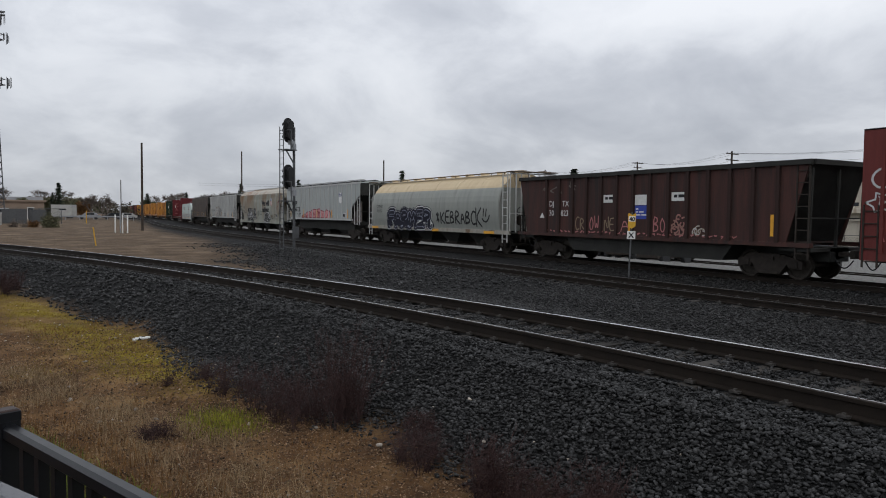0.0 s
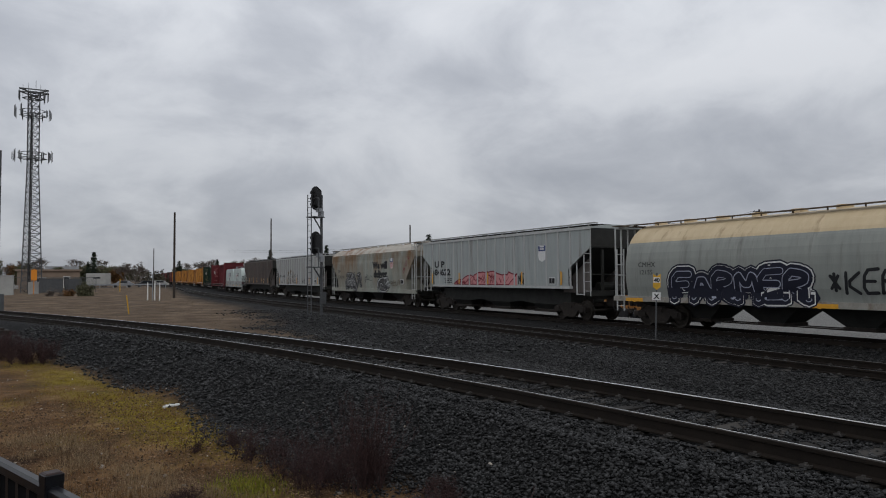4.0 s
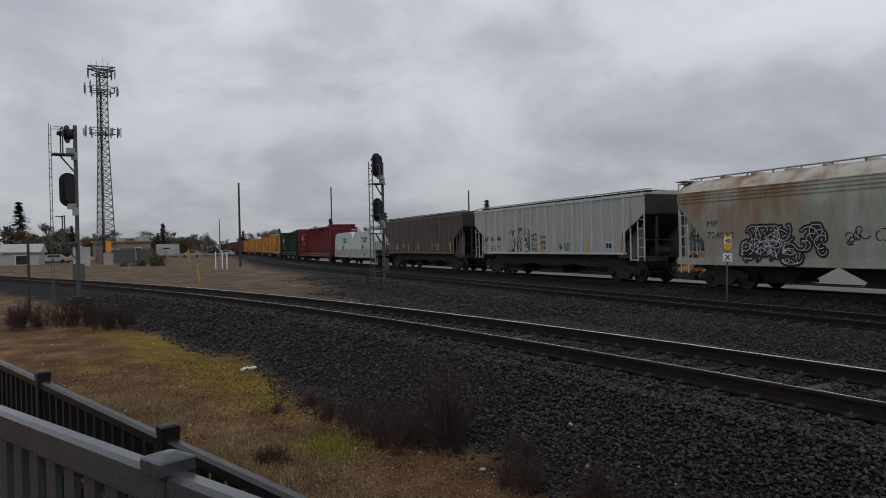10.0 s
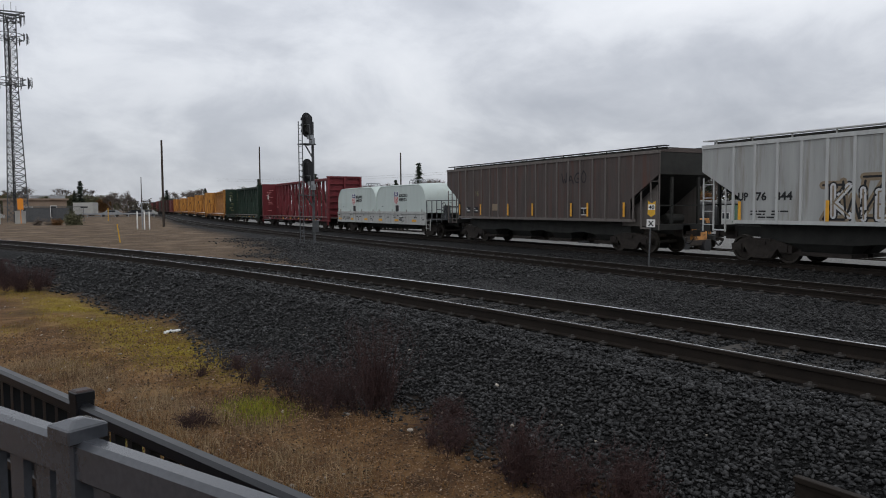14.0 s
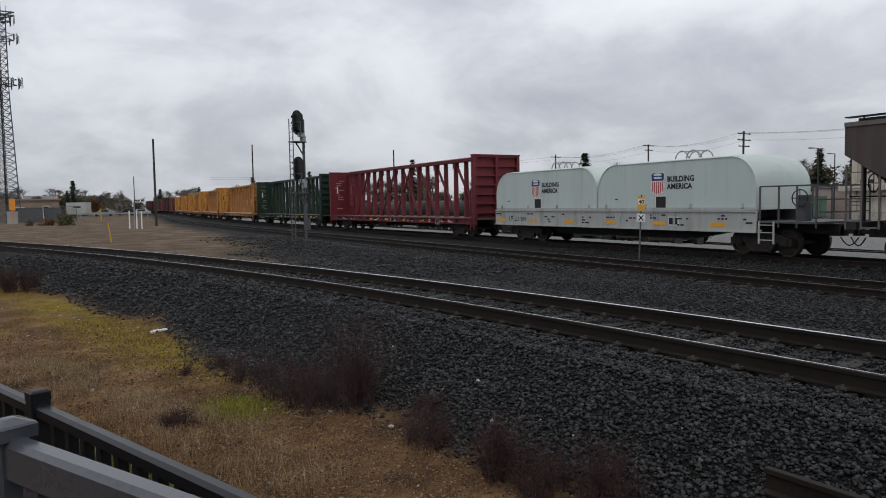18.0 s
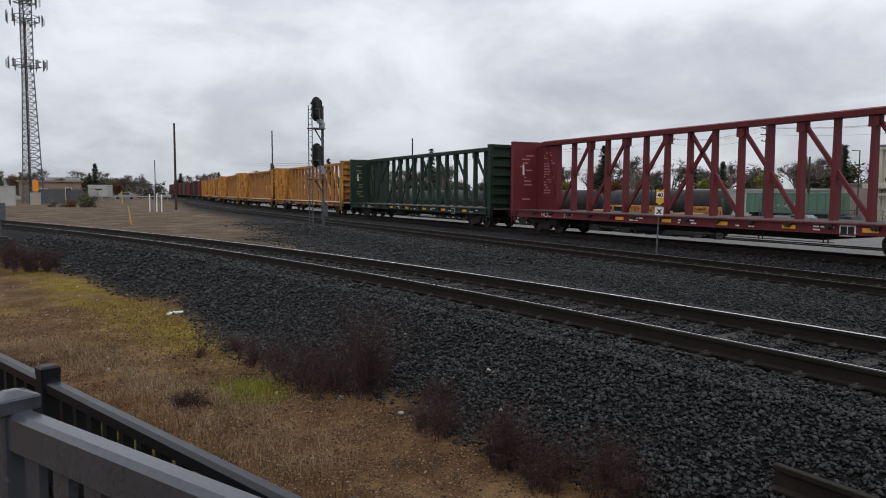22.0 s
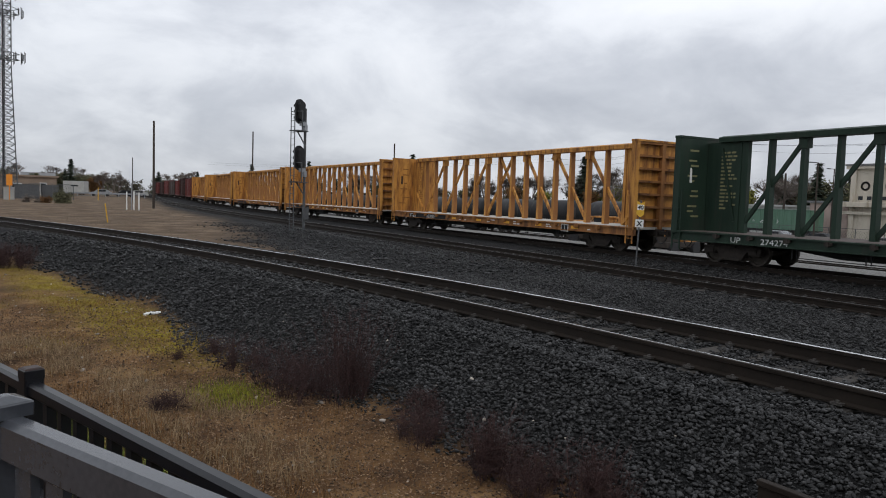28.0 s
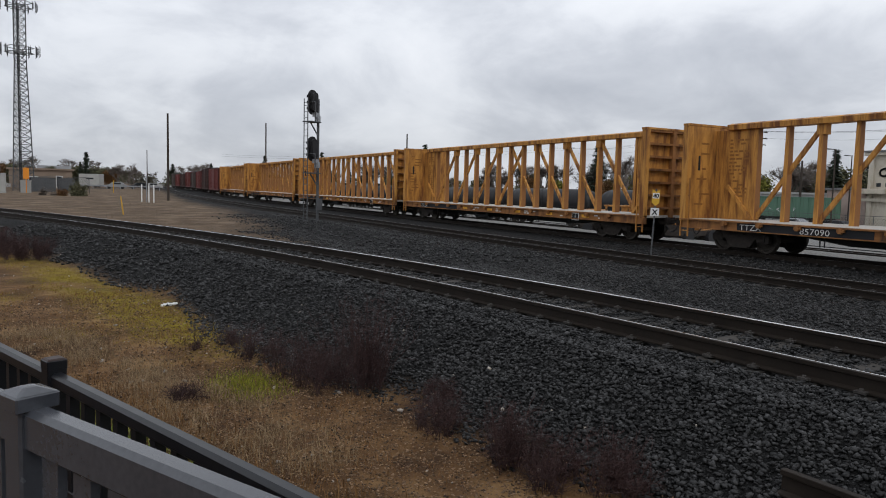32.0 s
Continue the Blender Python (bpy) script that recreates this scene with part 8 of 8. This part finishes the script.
for kind, x, y, top, w in (("leafy", 2.3, 88, 2.0, 2.6), ("russet", 0.6, 89, 1.0, 3.0), ("bare", -0.9, 90, 1.1, 3.0)):
    # low bushes by the cabinets, branching from the ground
    o = plant(kind, x, y, top + 1.2, 3, w * 0.62)
    o.location.z -= 1.2
    tagged(o, {"leafy": "dense low olive-green bush on bare earth", "russet": "low russet bush on bare earth", "bare": "low leafless grey-brown bush"}[kind], "bush")
stones("wedge_stones", (-6.0, 18.0, 14.0, 62.0), 5, 0.026, lambda x, y: (1 - stone_share(x, y)) if siding_off(x, y) > 2 else 0.0, material("grey_brown_stone", (0.09, 0.068, 0.048), (0.22, 0.17, 0.125), 9, 0.9, 0.2, island=0.4), 29, "small grey-brown stones strewn on trodden earth", squash=0.5, light=True)
for k in range(16):
    # low trees beyond the crossing
    x, y = -14 + 2.2 * k + rnd.uniform(-1, 1), 285 + rnd.uniform(-18, 18)
    kind = rnd.choice(("bare", "leafy", "russet", "bare"))
    plant(kind, x, y, {"bare": 8.0, "leafy": 6.4, "russet": 6.0}[kind] * rnd.uniform(0.8, 1.15), k, 1.9)

M_WOODS = material("mixed_winter_woods", (0.050, 0.044, 0.032), (0.125, 0.108, 0.080), 0.05, 0.9, 0, island=0.55, stain=(0.085, 0.10, 0.045), stain_amount=0.5, stain_scale=0.06)


def woods(p, q, tall, depth, count, seed, label):
    """A ragged belt of distant trees: crowns of many leaf clumps over thin trunks."""
    rnd = random.Random(seed)
    a, b = Vector((*p, 0)), Vector((*q, 0))
    n = int((b - a).length / 3.2)
    centres, trunk = [], bmesh.new()
    for k in range(n):
        c = a.lerp(b, (k + rnd.random()) / n) + Vector((rnd.uniform(-depth, depth), rnd.uniform(-depth, depth), 0))
        g = ground_z(c.x, c.y)
        top = tall * rnd.uniform(0.45, 1.05)
        rod(trunk, (c.x, c.y, g - 0.2), (c.x, c.y, g + top * 0.8), 0.14, 5, 0.04)
        for _ in range(9):
            centres.append((c.x + rnd.gauss(0, 1.5), c.y + rnd.gauss(0, 1.5), g + top * rnd.uniform(0.18, 0.95)))
    root = tagged(new("far_woods"), label, "trees", kind="stuff")
    tagged(part("trunk", trunk, M_BARK, root), kind="stuff")
    v, f = leaf_cloud(centres, [0.7, 1.1, 1.5], count, 0.30, seed)
    tagged(link("crown", v, f, M_WOODS, root), kind="stuff")


woods((-58, 138), (-9, 146), 6.6, 3, 16000, 801, "olive and brown winter woods behind the sheds")
woods((-8, 250), (44, 330), 6.0, 8, 9000, 802, "grey-brown tree line beyond the level crossing")
woods((150, 45), (60, 300), 6.2, 7, 16000, 803, "brown and olive winter woods behind the yard")

# ---- beyond the train: yard, parked cars, buildings ----
YARD_X, YARD_Z = 52.0, -1.95
M_TANK = material("grimy_black_tank", (0.006, 0.006, 0.007), (0.020, 0.019, 0.019), 1.5, 0.58, 0.06, stretch=STREAK, stain=(0.07, 0.066, 0.06), stain_amount=0.2)
M_GONDOLA = material("faded_green_gondola", (0.075, 0.150, 0.105), (0.125, 0.215, 0.155), 1.4, 0.7, 0.1, stretch=STREAK, stain=(0.07, 0.085, 0.06), stain_amount=0.35)
M_CREAM = material("cream_concrete", (0.42, 0.38, 0.31), (0.55, 0.50, 0.42), 0.8, 0.85, 0.1, stretch=(1, 1, 0.25), stain=(0.30, 0.255, 0.19), stain_amount=0.4)
M_SHED = material("white_sheet_wall", (0.31, 0.31, 0.295), (0.43, 0.43, 0.41), 0.7, 0.7, 0.05, stain=(0.40, 0.39, 0.36), stain_amount=0.3)
M_PINKW = material("faded_pink_stucco", (0.33, 0.25, 0.22), (0.43, 0.34, 0.30), 0.7, 0.85, 0.1)
M_TANW = material("tan_stucco", (0.20, 0.15, 0.115), (0.28, 0.215, 0.165), 0.7, 0.85, 0.1)
M_ROOFG = material("grey_roof", (0.12, 0.12, 0.12), (0.22, 0.22, 0.22), 1.5, 0.85, 0.1)
M_GLASS = material("dark_window_glass", (0.02, 0.022, 0.025), (0.04, 0.044, 0.05), 2, 0.12, 0)
M_MACHINE = material("yellow_machine_paint", (0.36, 0.15, 0.04), (0.50, 0.24, 0.07), 3, 0.6, 0.1, stain=(0.03, 0.025, 0.02), stain_amount=0.6, stain_scale=2.5)


def tank_car(y):
    root = tagged(new("tank_car"), "grimy black tank car parked in the yard", "tank car", group="parked tank cars")
    root.location = (YARD_X, y, YARD_Z)
    h, r, zc = 7.6, 1.48, 2.78
    bm = bmesh.new()
    n = 24
    rings = []
    for yy, rr in ((-h, 0.0), (-h + 0.06, 0.6), (-h + 0.25, 1.05), (-h + 0.6, 1.38), (-h + 1.0, r), (h - 1.0, r), (h - 0.6, 1.38), (h - 0.25, 1.05), (h - 0.06, 0.6), (h, 0.0)):
        rings.append([bm.verts.new((max(rr, 0.02) * math.cos(k * math.tau / n), yy, zc + max(rr, 0.02) * math.sin(k * math.tau / n))) for k in range(n)])
    for a, b in zip(rings, rings[1:]):
        for k in range(n):
            bm.faces.new((a[k], a[(k + 1) % n], b[(k + 1) % n], b[k]))
    bmesh.ops.recalc_face_normals(bm, faces=bm.faces[:])
    part("tank", bm, M_TANK, root, smooth_faces=True)
    bm = bmesh.new()
    rod(bm, (0, 0, zc + r - 0.1), (0, 0, zc + r + 0.35), 0.45, 14)
    part("dome", bm, M_TANK, root)
    part("running_board", bx(-1.5, -h + 0.3, 1.18, -1.1, h - 0.3, 1.26, 1.1, -h + 0.3, 1.18, 1.5, h - 0.3, 1.26), M_UNDER, root)
    bm = bmesh.new()
    for k in range(9):
        yy = -h + 0.5 + k * (2 * h - 1) / 8
        rod(bm, (-1.45, yy, 1.2), (-1.45, yy, 2.3), 0.02, 5)
    rod(bm, (-1.45, -h + 0.5, 2.3), (-1.45, h - 0.5, 2.3), 0.02, 5)
    part("hand_rail", bm, M_UNDER, root)
    part("underframe", bx(-0.5, -h - 0.3, 0.8, 0.5, h + 0.3, 1.2), M_UNDER, root)
    ladder(root, -1.5, -0.25, 0.25, 1.2, zc + r, 7, M_UNDER)
    trucks(root, h, 1.9, False)
    couplers(root, h + 0.3)


def gondola(y0, y1, x=YARD_X):
    root = tagged(new("gondola_car"), "faded green high-sided gondola parked in the yard", "gondola", group="parked gondolas")
    root.location = (x, (y0 + y1) / 2, YARD_Z)
    h = (y1 - y0) / 2
    for s in (-1, 1):
        part("side_sheet", bx(s * 1.5 - 0.03, -h, 1.15, s * 1.5 + 0.03, h, 3.95), M_GONDOLA, root)
        part("top_chord", bx(s * 1.5 - 0.1, -h, 3.9, s * 1.5 + 0.1, h, 4.02), M_GONDOLA, root)
        rib = mesh_of("rib", bx(-0.06, -0.07, 1.1, 0.06, 0.07, 3.92), M_GONDOLA)
        for k in range(12):
            o = new("rib", rib)
            o.parent, o.location = root, (s * 1.58, -h + 0.3 + k * (2 * h - 0.6) / 11, 0)
        part("end_sheet", bx(-1.5, min(s * h, s * (h - 0.06)), 1.15, 1.5, max(s * h, s * (h - 0.06)), 3.95), M_GONDOLA, root)
    part("floor_sheet", bx(-1.48, -h, 1.05, 1.48, h, 1.15), M_UNDER, root)
    tags(root, -3.0, 1.6, 3.5, 2.6, 5, M_PALE, flat_side(1.54), 91, 0.06)
    part("underframe", bx(-0.5, -h, 0.75, 0.5, h, 1.05), M_UNDER, root)
    trucks(root, h, 1.8, False)
    couplers(root, h)


track("gondola_track", lambda y: 94.0, 61, 120, YARD_Z + 0.0, "second yard track under the parked gondola", (0, 1), 2.0)
track("yard_track", lambda y: YARD_X, 5, 200, YARD_Z + 0.0, "yard track under the parked cars", (0, 1), 2.0)
for k in range(7):
    tank_car(52.2 + k * 17.4)
gondola(61.5, 76.0, 94.0)


def track_machine(x, y, turn):
    root = tagged(new("track_machine"), "yellow track maintenance machine with cab and wheels", "machine", group="track machines in the yard")
    root.matrix_world = pose(x, y, ground_z(x, y), 0, 0, turn) @ Matrix.Scale(1.15, 4)
    part("chassis", bx(-0.9, -2.2, 0.55, 0.9, 2.2, 0.95), M_BOGIE, root, bevel=0.03)
    part("engine_base", bx(-0.75, 0.35, 0.95, 0.75, 2.05, 1.35), M_BOGIE, root)
    part("engine_cover", bx(-0.8, 0.3, 1.35, 0.8, 2.1, 2.1), M_MACHINE, root, bevel=0.05)
    cab = part("cab", bx(-0.85, -1.7, 0.95, 0.85, -1.5, 2.4, -0.85, -0.3, 0.95, 0.85, -0.1, 2.4, -0.95, -1.8, 2.4, 0.95, 0.0, 2.52, -0.85, -1.5, 0.95, -0.75, -0.3, 1.5), M_MACHINE, root)
    part("window", bx(-0.82, -1.5, 1.5, -0.80, -0.3, 2.4), M_GLASS, cab)
    for px in (-0.95, 0.95):
        for py in (-1.4, 1.4):
            bm = bmesh.new()
            rod(bm, (px - 0.16, py, 0.48), (px + 0.16, py, 0.48), 0.48, 16)
            part("wheel", bm, M_BLACK, root)
    bm = bmesh.new()
    beam(bm, (0, -1.7, 1.9), (0, -3.2, 2.3), 0.2, 0.2)
    beam(bm, (0, -3.2, 2.3), (0, -3.5, 1.3), 0.16, 0.16)
    part("boom", bm, M_MACHINE, root)


for x, y, turn in ((47.0, 53.5, 20), (47.4, 48.6, -60), (46.6, 43.2, 100)):
    track_machine(x, y, turn)


def block(name, label, x0, y0, x1, y1, z0, z1, wall, roof, windows=(), gable=False, category="building"):
    """A building: walls, roof with a small overhang, and real window recesses on the side that faces the tracks."""
    root = tagged(new(name), label, category)
    t = 0.3
    part("wall", bx(x0, y0, z0, x1, y0 + t, z1, x0, y1 - t, z0, x1, y1, z1, x0, y0 + t, z0, x0 + t, y1 - t, z1, x1 - t, y0 + t, z0, x1, y1 - t, z1), wall, root)
    bm = bmesh.new()
    o = 0.35
    if gable:
        m = (y0 + y1) / 2
        slab(bm, [(y0 - o, z1 - 0.05), (y0 - o, z1 + 0.1), (m, z1 + (y1 - y0) * 0.16), (y1 + o, z1 + 0.1), (y1 + o, z1 - 0.05)], x0 - o, x1 + o)
        bmesh.ops.recalc_face_normals(bm, faces=bm.faces[:])
    else:
        box(bm, x0 - o, y0 - o, z1, x1 + o, y1 + o, z1 + 0.3)
    part("roof", bm, roof, root)
    for side_, u, z, w, hh in windows:
        if side_ == "x":
            win = part("window", bx(x0 - 0.06, y0 + u, z, x0 + 0.02, y0 + u + w, z + hh), M_WHITE, root)
            part("pane", bx(x0 - 0.08, y0 + u + 0.1, z + 0.1, x0 - 0.05, y0 + u + w - 0.1, z + hh - 0.1), M_GLASS, win)
        else:
            win = part("window", bx(x0 + u, y0 - 0.06, z, x0 + u + w, y0 + 0.02, z + hh), M_WHITE, root)
            part("pane", bx(x0 + u + 0.1, y0 - 0.08, z + 0.1, x0 + u + w - 0.1, y0 - 0.05, z + hh - 0.1), M_GLASS, win)
    return root


# tall cream works with roundels and a ledge
def works():
    root = tagged(new("grain_works"), "tall cream concrete works with round vents and ledges", "building")
    x0, x1, y0, y1, z0, z1 = 98.0, 122.0, 32.0, 59.5, -2.2, 7.9
    part("wall", bx(x0, y0, z0, x1, y1, z1), M_CREAM, root)
    part("cornice", bx(x0 - 0.5, y0 - 0.5, z1, x1 + 0.5, y1 + 0.5, z1 + 0.45), M_CREAM, root, bevel=0.05)
    part("roof_edge", bx(x0 - 0.6, y0 - 0.6, z1 + 0.45, x1 + 0.6, y1 + 0.6, z1 + 0.7), M_ROOFG, root)
    part("ledge", bx(x0 - 1.2, y0 - 1.2, 2.7, x1 + 1.2, y1 + 1.2, 3.4), M_CREAM, root, bevel=0.05)
    part("lower_ledge", bx(x0 - 0.6, y0 - 0.6, 1.7, x1 + 0.6, y1 + 0.6, 2.1), M_CREAM, root)
    for k in range(9):
        y = y1 - 0.5 - k * 3.25
        part("pilaster", bx(x0 - 0.3, y - 0.35, z0, x0 + 0.05, y + 0.35, z1), M_CREAM, root)
        if k < 8:
            bm = bmesh.new()
            nn = 18
            for ro, ri in ((0.62, 0.38),):
                a = [bm.verts.new((x0 - 0.08, y - 1.6 + ro * math.cos(j * math.tau / nn), 5.6 + ro * math.sin(j * math.tau / nn))) for j in range(nn)]
                b = [bm.verts.new((x0 - 0.08, y - 1.6 + ri * math.cos(j * math.tau / nn), 5.6 + ri * math.sin(j * math.tau / nn))) for j in range(nn)]
                for j in range(nn):
                    bm.faces.new((a[j], a[(j + 1) % nn], b[(j + 1) % nn], b[j]))
            bmesh.ops.solidify(bm, geom=bm.faces[:], thickness=0.1)
            part("round_vent", bm, M_GALV, root)
            for q in range(2):
                part("slot_window", bx(x0 - 0.05, y - 2.5 + q * 1.2, 3.7, x0 + 0.02, y - 1.9 + q * 1.2, 4.2), M_GLASS, root)


works()
block("office", "low white flat-roofed office behind the yard", 104, 67, 112, 97, -2.1, 2.5, M_SHED, M_SHED, [("x", 2 + 3.4 * k, -0.6, 1.6, 1.2) for k in range(8)])
block("pink_house", "faded pink stuccoed shed beside the works", 99, 60.2, 109, 66, -2.1, 3.2, M_PINKW, M_ROOFG)
block("far_shed", "long pale grey shed far behind the trees", 70, 120, 90, 160, -2.0, 1.9, M_SHED, M_ROOFG, [("x", 3 + 6 * k, -0.8, 2.4, 1.6) for k in range(6)])
block("long_shed", "long white shed behind the parked tank cars", 62, 175, 74, 240, -2.0, 2.6, M_SHED, M_ROOFG, [("x", 4 + 8 * k, -0.6, 3.0, 1.6) for k in range(7)])


def street_lamp(x, y, top):
    root = tagged(new("street_lamp"), "tall dark lamp post with a flat arm", "street lamp", group="lamp posts")
    base = ground_z(x, y)
    root.location = (x, y, base)
    bm = bmesh.new()
    rod(bm, (0, 0, -0.2), (0, 0, top - base), 0.1, 8, 0.07)
    part("post", bm, M_POLE, root)
    part("arm", bx(-1.2, -0.04, top - base - 0.06, 0.1, 0.04, top - base + 0.02), M_POLE, root)
    part("lamp_head", bx(-1.6, -0.14, top - base - 0.08, -0.95, 0.14, top - base + 0.04), M_GALVD, root, bevel=0.02)


street_lamp(98.0, 62.0, 8.0)
street_lamp(76.0, 50.0, 7.4)


def chain_fence(p, q, hgt, label, posts_every=3.0):
    root = tagged(new("chain_link_fence"), label, "fence", group="chain-link fences")
    a, b = Vector((*p, 0)), Vector((*q, 0))
    n = max(2, int((b - a).length / posts_every))
    for k in range(n + 1):
        c = a.lerp(b, k / n)
        bm = bmesh.new()
        z = ground_z(c.x, c.y)
        rod(bm, (c.x, c.y, z - 0.2), (c.x, c.y, z + hgt), 0.04, 6)
        part("post", bm, M_GALVD, root)
    bm = bmesh.new()
    z0, z1 = ground_z(a.x, a.y), ground_z(b.x, b.y)
    rod(bm, (a.x, a.y, z0 + hgt), (b.x, b.y, z1 + hgt), 0.03, 6)
    m = int((b - a).length / 0.28)
    for k in range(m):
        c, d = a.lerp(b, k / m), a.lerp(b, (k + 1) / m)
        zc = z0 + (z1 - z0) * k / m
        for j in range(int(hgt / 0.4)):
            beam(bm, (c.x, c.y, zc + j * 0.4), (d.x, d.y, zc + (j + 1) * 0.4), 0.012, 0.012)
            beam(bm, (d.x, d.y, zc + j * 0.4), (c.x, c.y, zc + (j + 1) * 0.4), 0.012, 0.012)
    part("mesh", bm, M_GALVD, root)


chain_fence((78, 34), (78, 62), 2.2, "grey chain-link fence before the works")

# ---- far left: the level crossing end ----
block("tan_building", "long low tan stuccoed building beyond the fence", -7.5, 150, 2.6, 162, 0.0, 3.6, M_TANW, M_TANW, [("y", 7.4, 0.4, 1.1, 2.2), ("y", 3.0, 1.4, 1.6, 1.0)])
block("white_shed", "white sheet-metal shed with a low gable and a side door", -19.8, 120, -13.2, 128, 0.0, 2.05, M_SHED, M_SHED, [("y", 3.6, 0.2, 1.6, 1.5)], gable=True)
block("white_shed", "long low white sheet-metal shed", -33.0, 111, -17.6, 116, 0.0, 1.75, M_SHED, M_SHED, gable=True)
block("brick_house", "small russet-roofed house far beyond the crossing", -4.0, 205, 3.0, 212, 0.0, 4.3, M_PINKW, M_ROOFG, gable=True)


def cabinet(x, y, w, d, h, mat, label, sign=False):
    root = tagged(new("equipment_cabinet"), label, "cabinet", group="line-side cabinets")
    z = ground_z(x, y)
    root.location = (x, y, z)
    body = part("body", bx(-w / 2, -d / 2, -0.1, w / 2, d / 2, h), mat, root, bevel=0.02)
    part("door", bx(-w * 0.42, -d / 2 - 0.03, 0.2, w * 0.42, -d / 2 + 0.01, h - 0.15), mat, body)
    part("lid", bx(-w / 2 - 0.06, -d / 2 - 0.06, h, w / 2 + 0.06, d / 2 + 0.06, h + 0.08), mat, body)


cabinet(-6.3, 100.3, 1.9, 1.4, 2.3, M_SHED, "white equipment cabinet at the foot of the radio mast")
cabinet(-3.4, 104, 1.15, 0.9, 1.5, M_SHED, "pale cabinet under an orange warning board")
bm = bmesh.new()
rod(bm, (0, 0, -0.2), (0, 0, 3.2), 0.05, 8)
box(bm, -0.32, -0.06, 1.75, 0.32, 0.0, 3.1)
M_ORANGE = plain("orange_board", (0.75, 0.27, 0.03), 0.6)
o = tagged(part("warning_board", bm, M_ORANGE), "upright orange warning board beside the cabinet", "sign")
o.location = (-3.3, 102.6, ground_z(-3.3, 102.6))
chain_fence((-9.0, 101), (4.0, 112), 2.1, "grey chain-link fence round the radio mast")
for k, (x0, w) in enumerate(((-1.6, 3.0), (1.2, 2.2))):
    cabinet(x0, 116 + k, w, 1.4, 1.9, M_GALVD, "grey equipment hut inside the fence")


def vehicle(x, y, turn, length, mat, label, tall):
    root = tagged(new("parked_vehicle"), label, "vehicle", group="vehicles by the crossing")
    root.matrix_world = pose(x, y, ground_z(x, y), 0, 0, turn)
    h = length / 2
    bm = bmesh.new()
    if tall:
        slab(bm, [(-h, 0.6), (h, 0.6), (h, 3.3), (-h, 3.3)], -1.2, 1.2)
    else:
        slab(bm, [(-h, 0.35), (h, 0.35), (h, 0.8), (h * 0.55, 0.95), (h * 0.3, 1.45), (-h * 0.55, 1.45), (-h * 0.85, 0.95), (-h, 0.9)], -0.85, 0.85)
    bmesh.ops.recalc_face_normals(bm, faces=bm.faces[:])
    body = part("body", bm, mat, root, bevel=0.04)
    z = 1.0 if not tall else 2.0
    part("window", bx(-0.87 if not tall else -1.21, -h * 0.45, z, -0.84 if not tall else -1.19, h * 0.25, z + 0.35), M_GLASS, body)
    part("window", bx(0.84 if not tall else 1.19, -h * 0.45, z, 0.87 if not tall else 1.21, h * 0.25, z + 0.35), M_GLASS, body)
    for px in (-0.75, 0.75):
        for py in (-h * 0.6, h * 0.6):
            bm = bmesh.new()
            rod(bm, (px - 0.11, py, 0.33), (px + 0.11, py, 0.33), 0.33, 14)
            part("wheel", bm, M_BLACK, root)


for x, y, turn, ln, m, lab, tall in (
    (7.5, 196, 60, 5, M_SHED, "white box trailer by the crossing", True), (11.2, 170, 85, 4.5, M_GALV, "silver car at the crossing", False),
    (16.5, 176, 90, 4.4, M_BLACK, "dark car at the crossing", False), (19.4, 178, 90, 4.5, M_SHED, "white car at the crossing", False), (20.2, 190, 88, 4.5, M_GALV, "silver car at the crossing", False),
    (-12.6, 132, 95, 5.0, M_SHED, "white car beside the sheds", False), (-9.0, 134, 95, 5.0, M_SHED, "white van beside the sheds", False),
    (79.5, 44, 10, 4.6, M_SHED, "white pickup parked before the works", False), (79.8, 52, 0, 4.6, M_BLACK, "dark car parked before the works", False), (80.2, 58, 5, 4.6, M_GALV, "silver car parked before the works", False)):
    vehicle(x, y, turn, ln, m, lab, tall)
# low white barrier rail at the crossing
bm = bmesh.new()
beam(bm, (4.0, 166, 0.85), (20.0, 170, 0.85), 0.12, 0.3)
for k in range(7):
    u = k / 6
    beam(bm, (4.0 + 16 * u, 166 + 4 * u, -0.3), (4.0 + 16 * u, 166 + 4 * u, 0.9), 0.14, 0.14)
tagged(part("guard_rail", bm, M_GALV), "low pale guard rail along the crossing road", "guard rail")
bm = bmesh.new()
box(bm, -30, -3, 0.0, 20.5, 3, 0.05)
o = tagged(part("road", bm, material("crossing_asphalt", (0.06, 0.06, 0.06), (0.10, 0.10, 0.10), 2, 0.9, 0.2)), "grey asphalt road at the level crossing", "road", kind="structure")
o.location = (0, 175, 0.22)


motions()
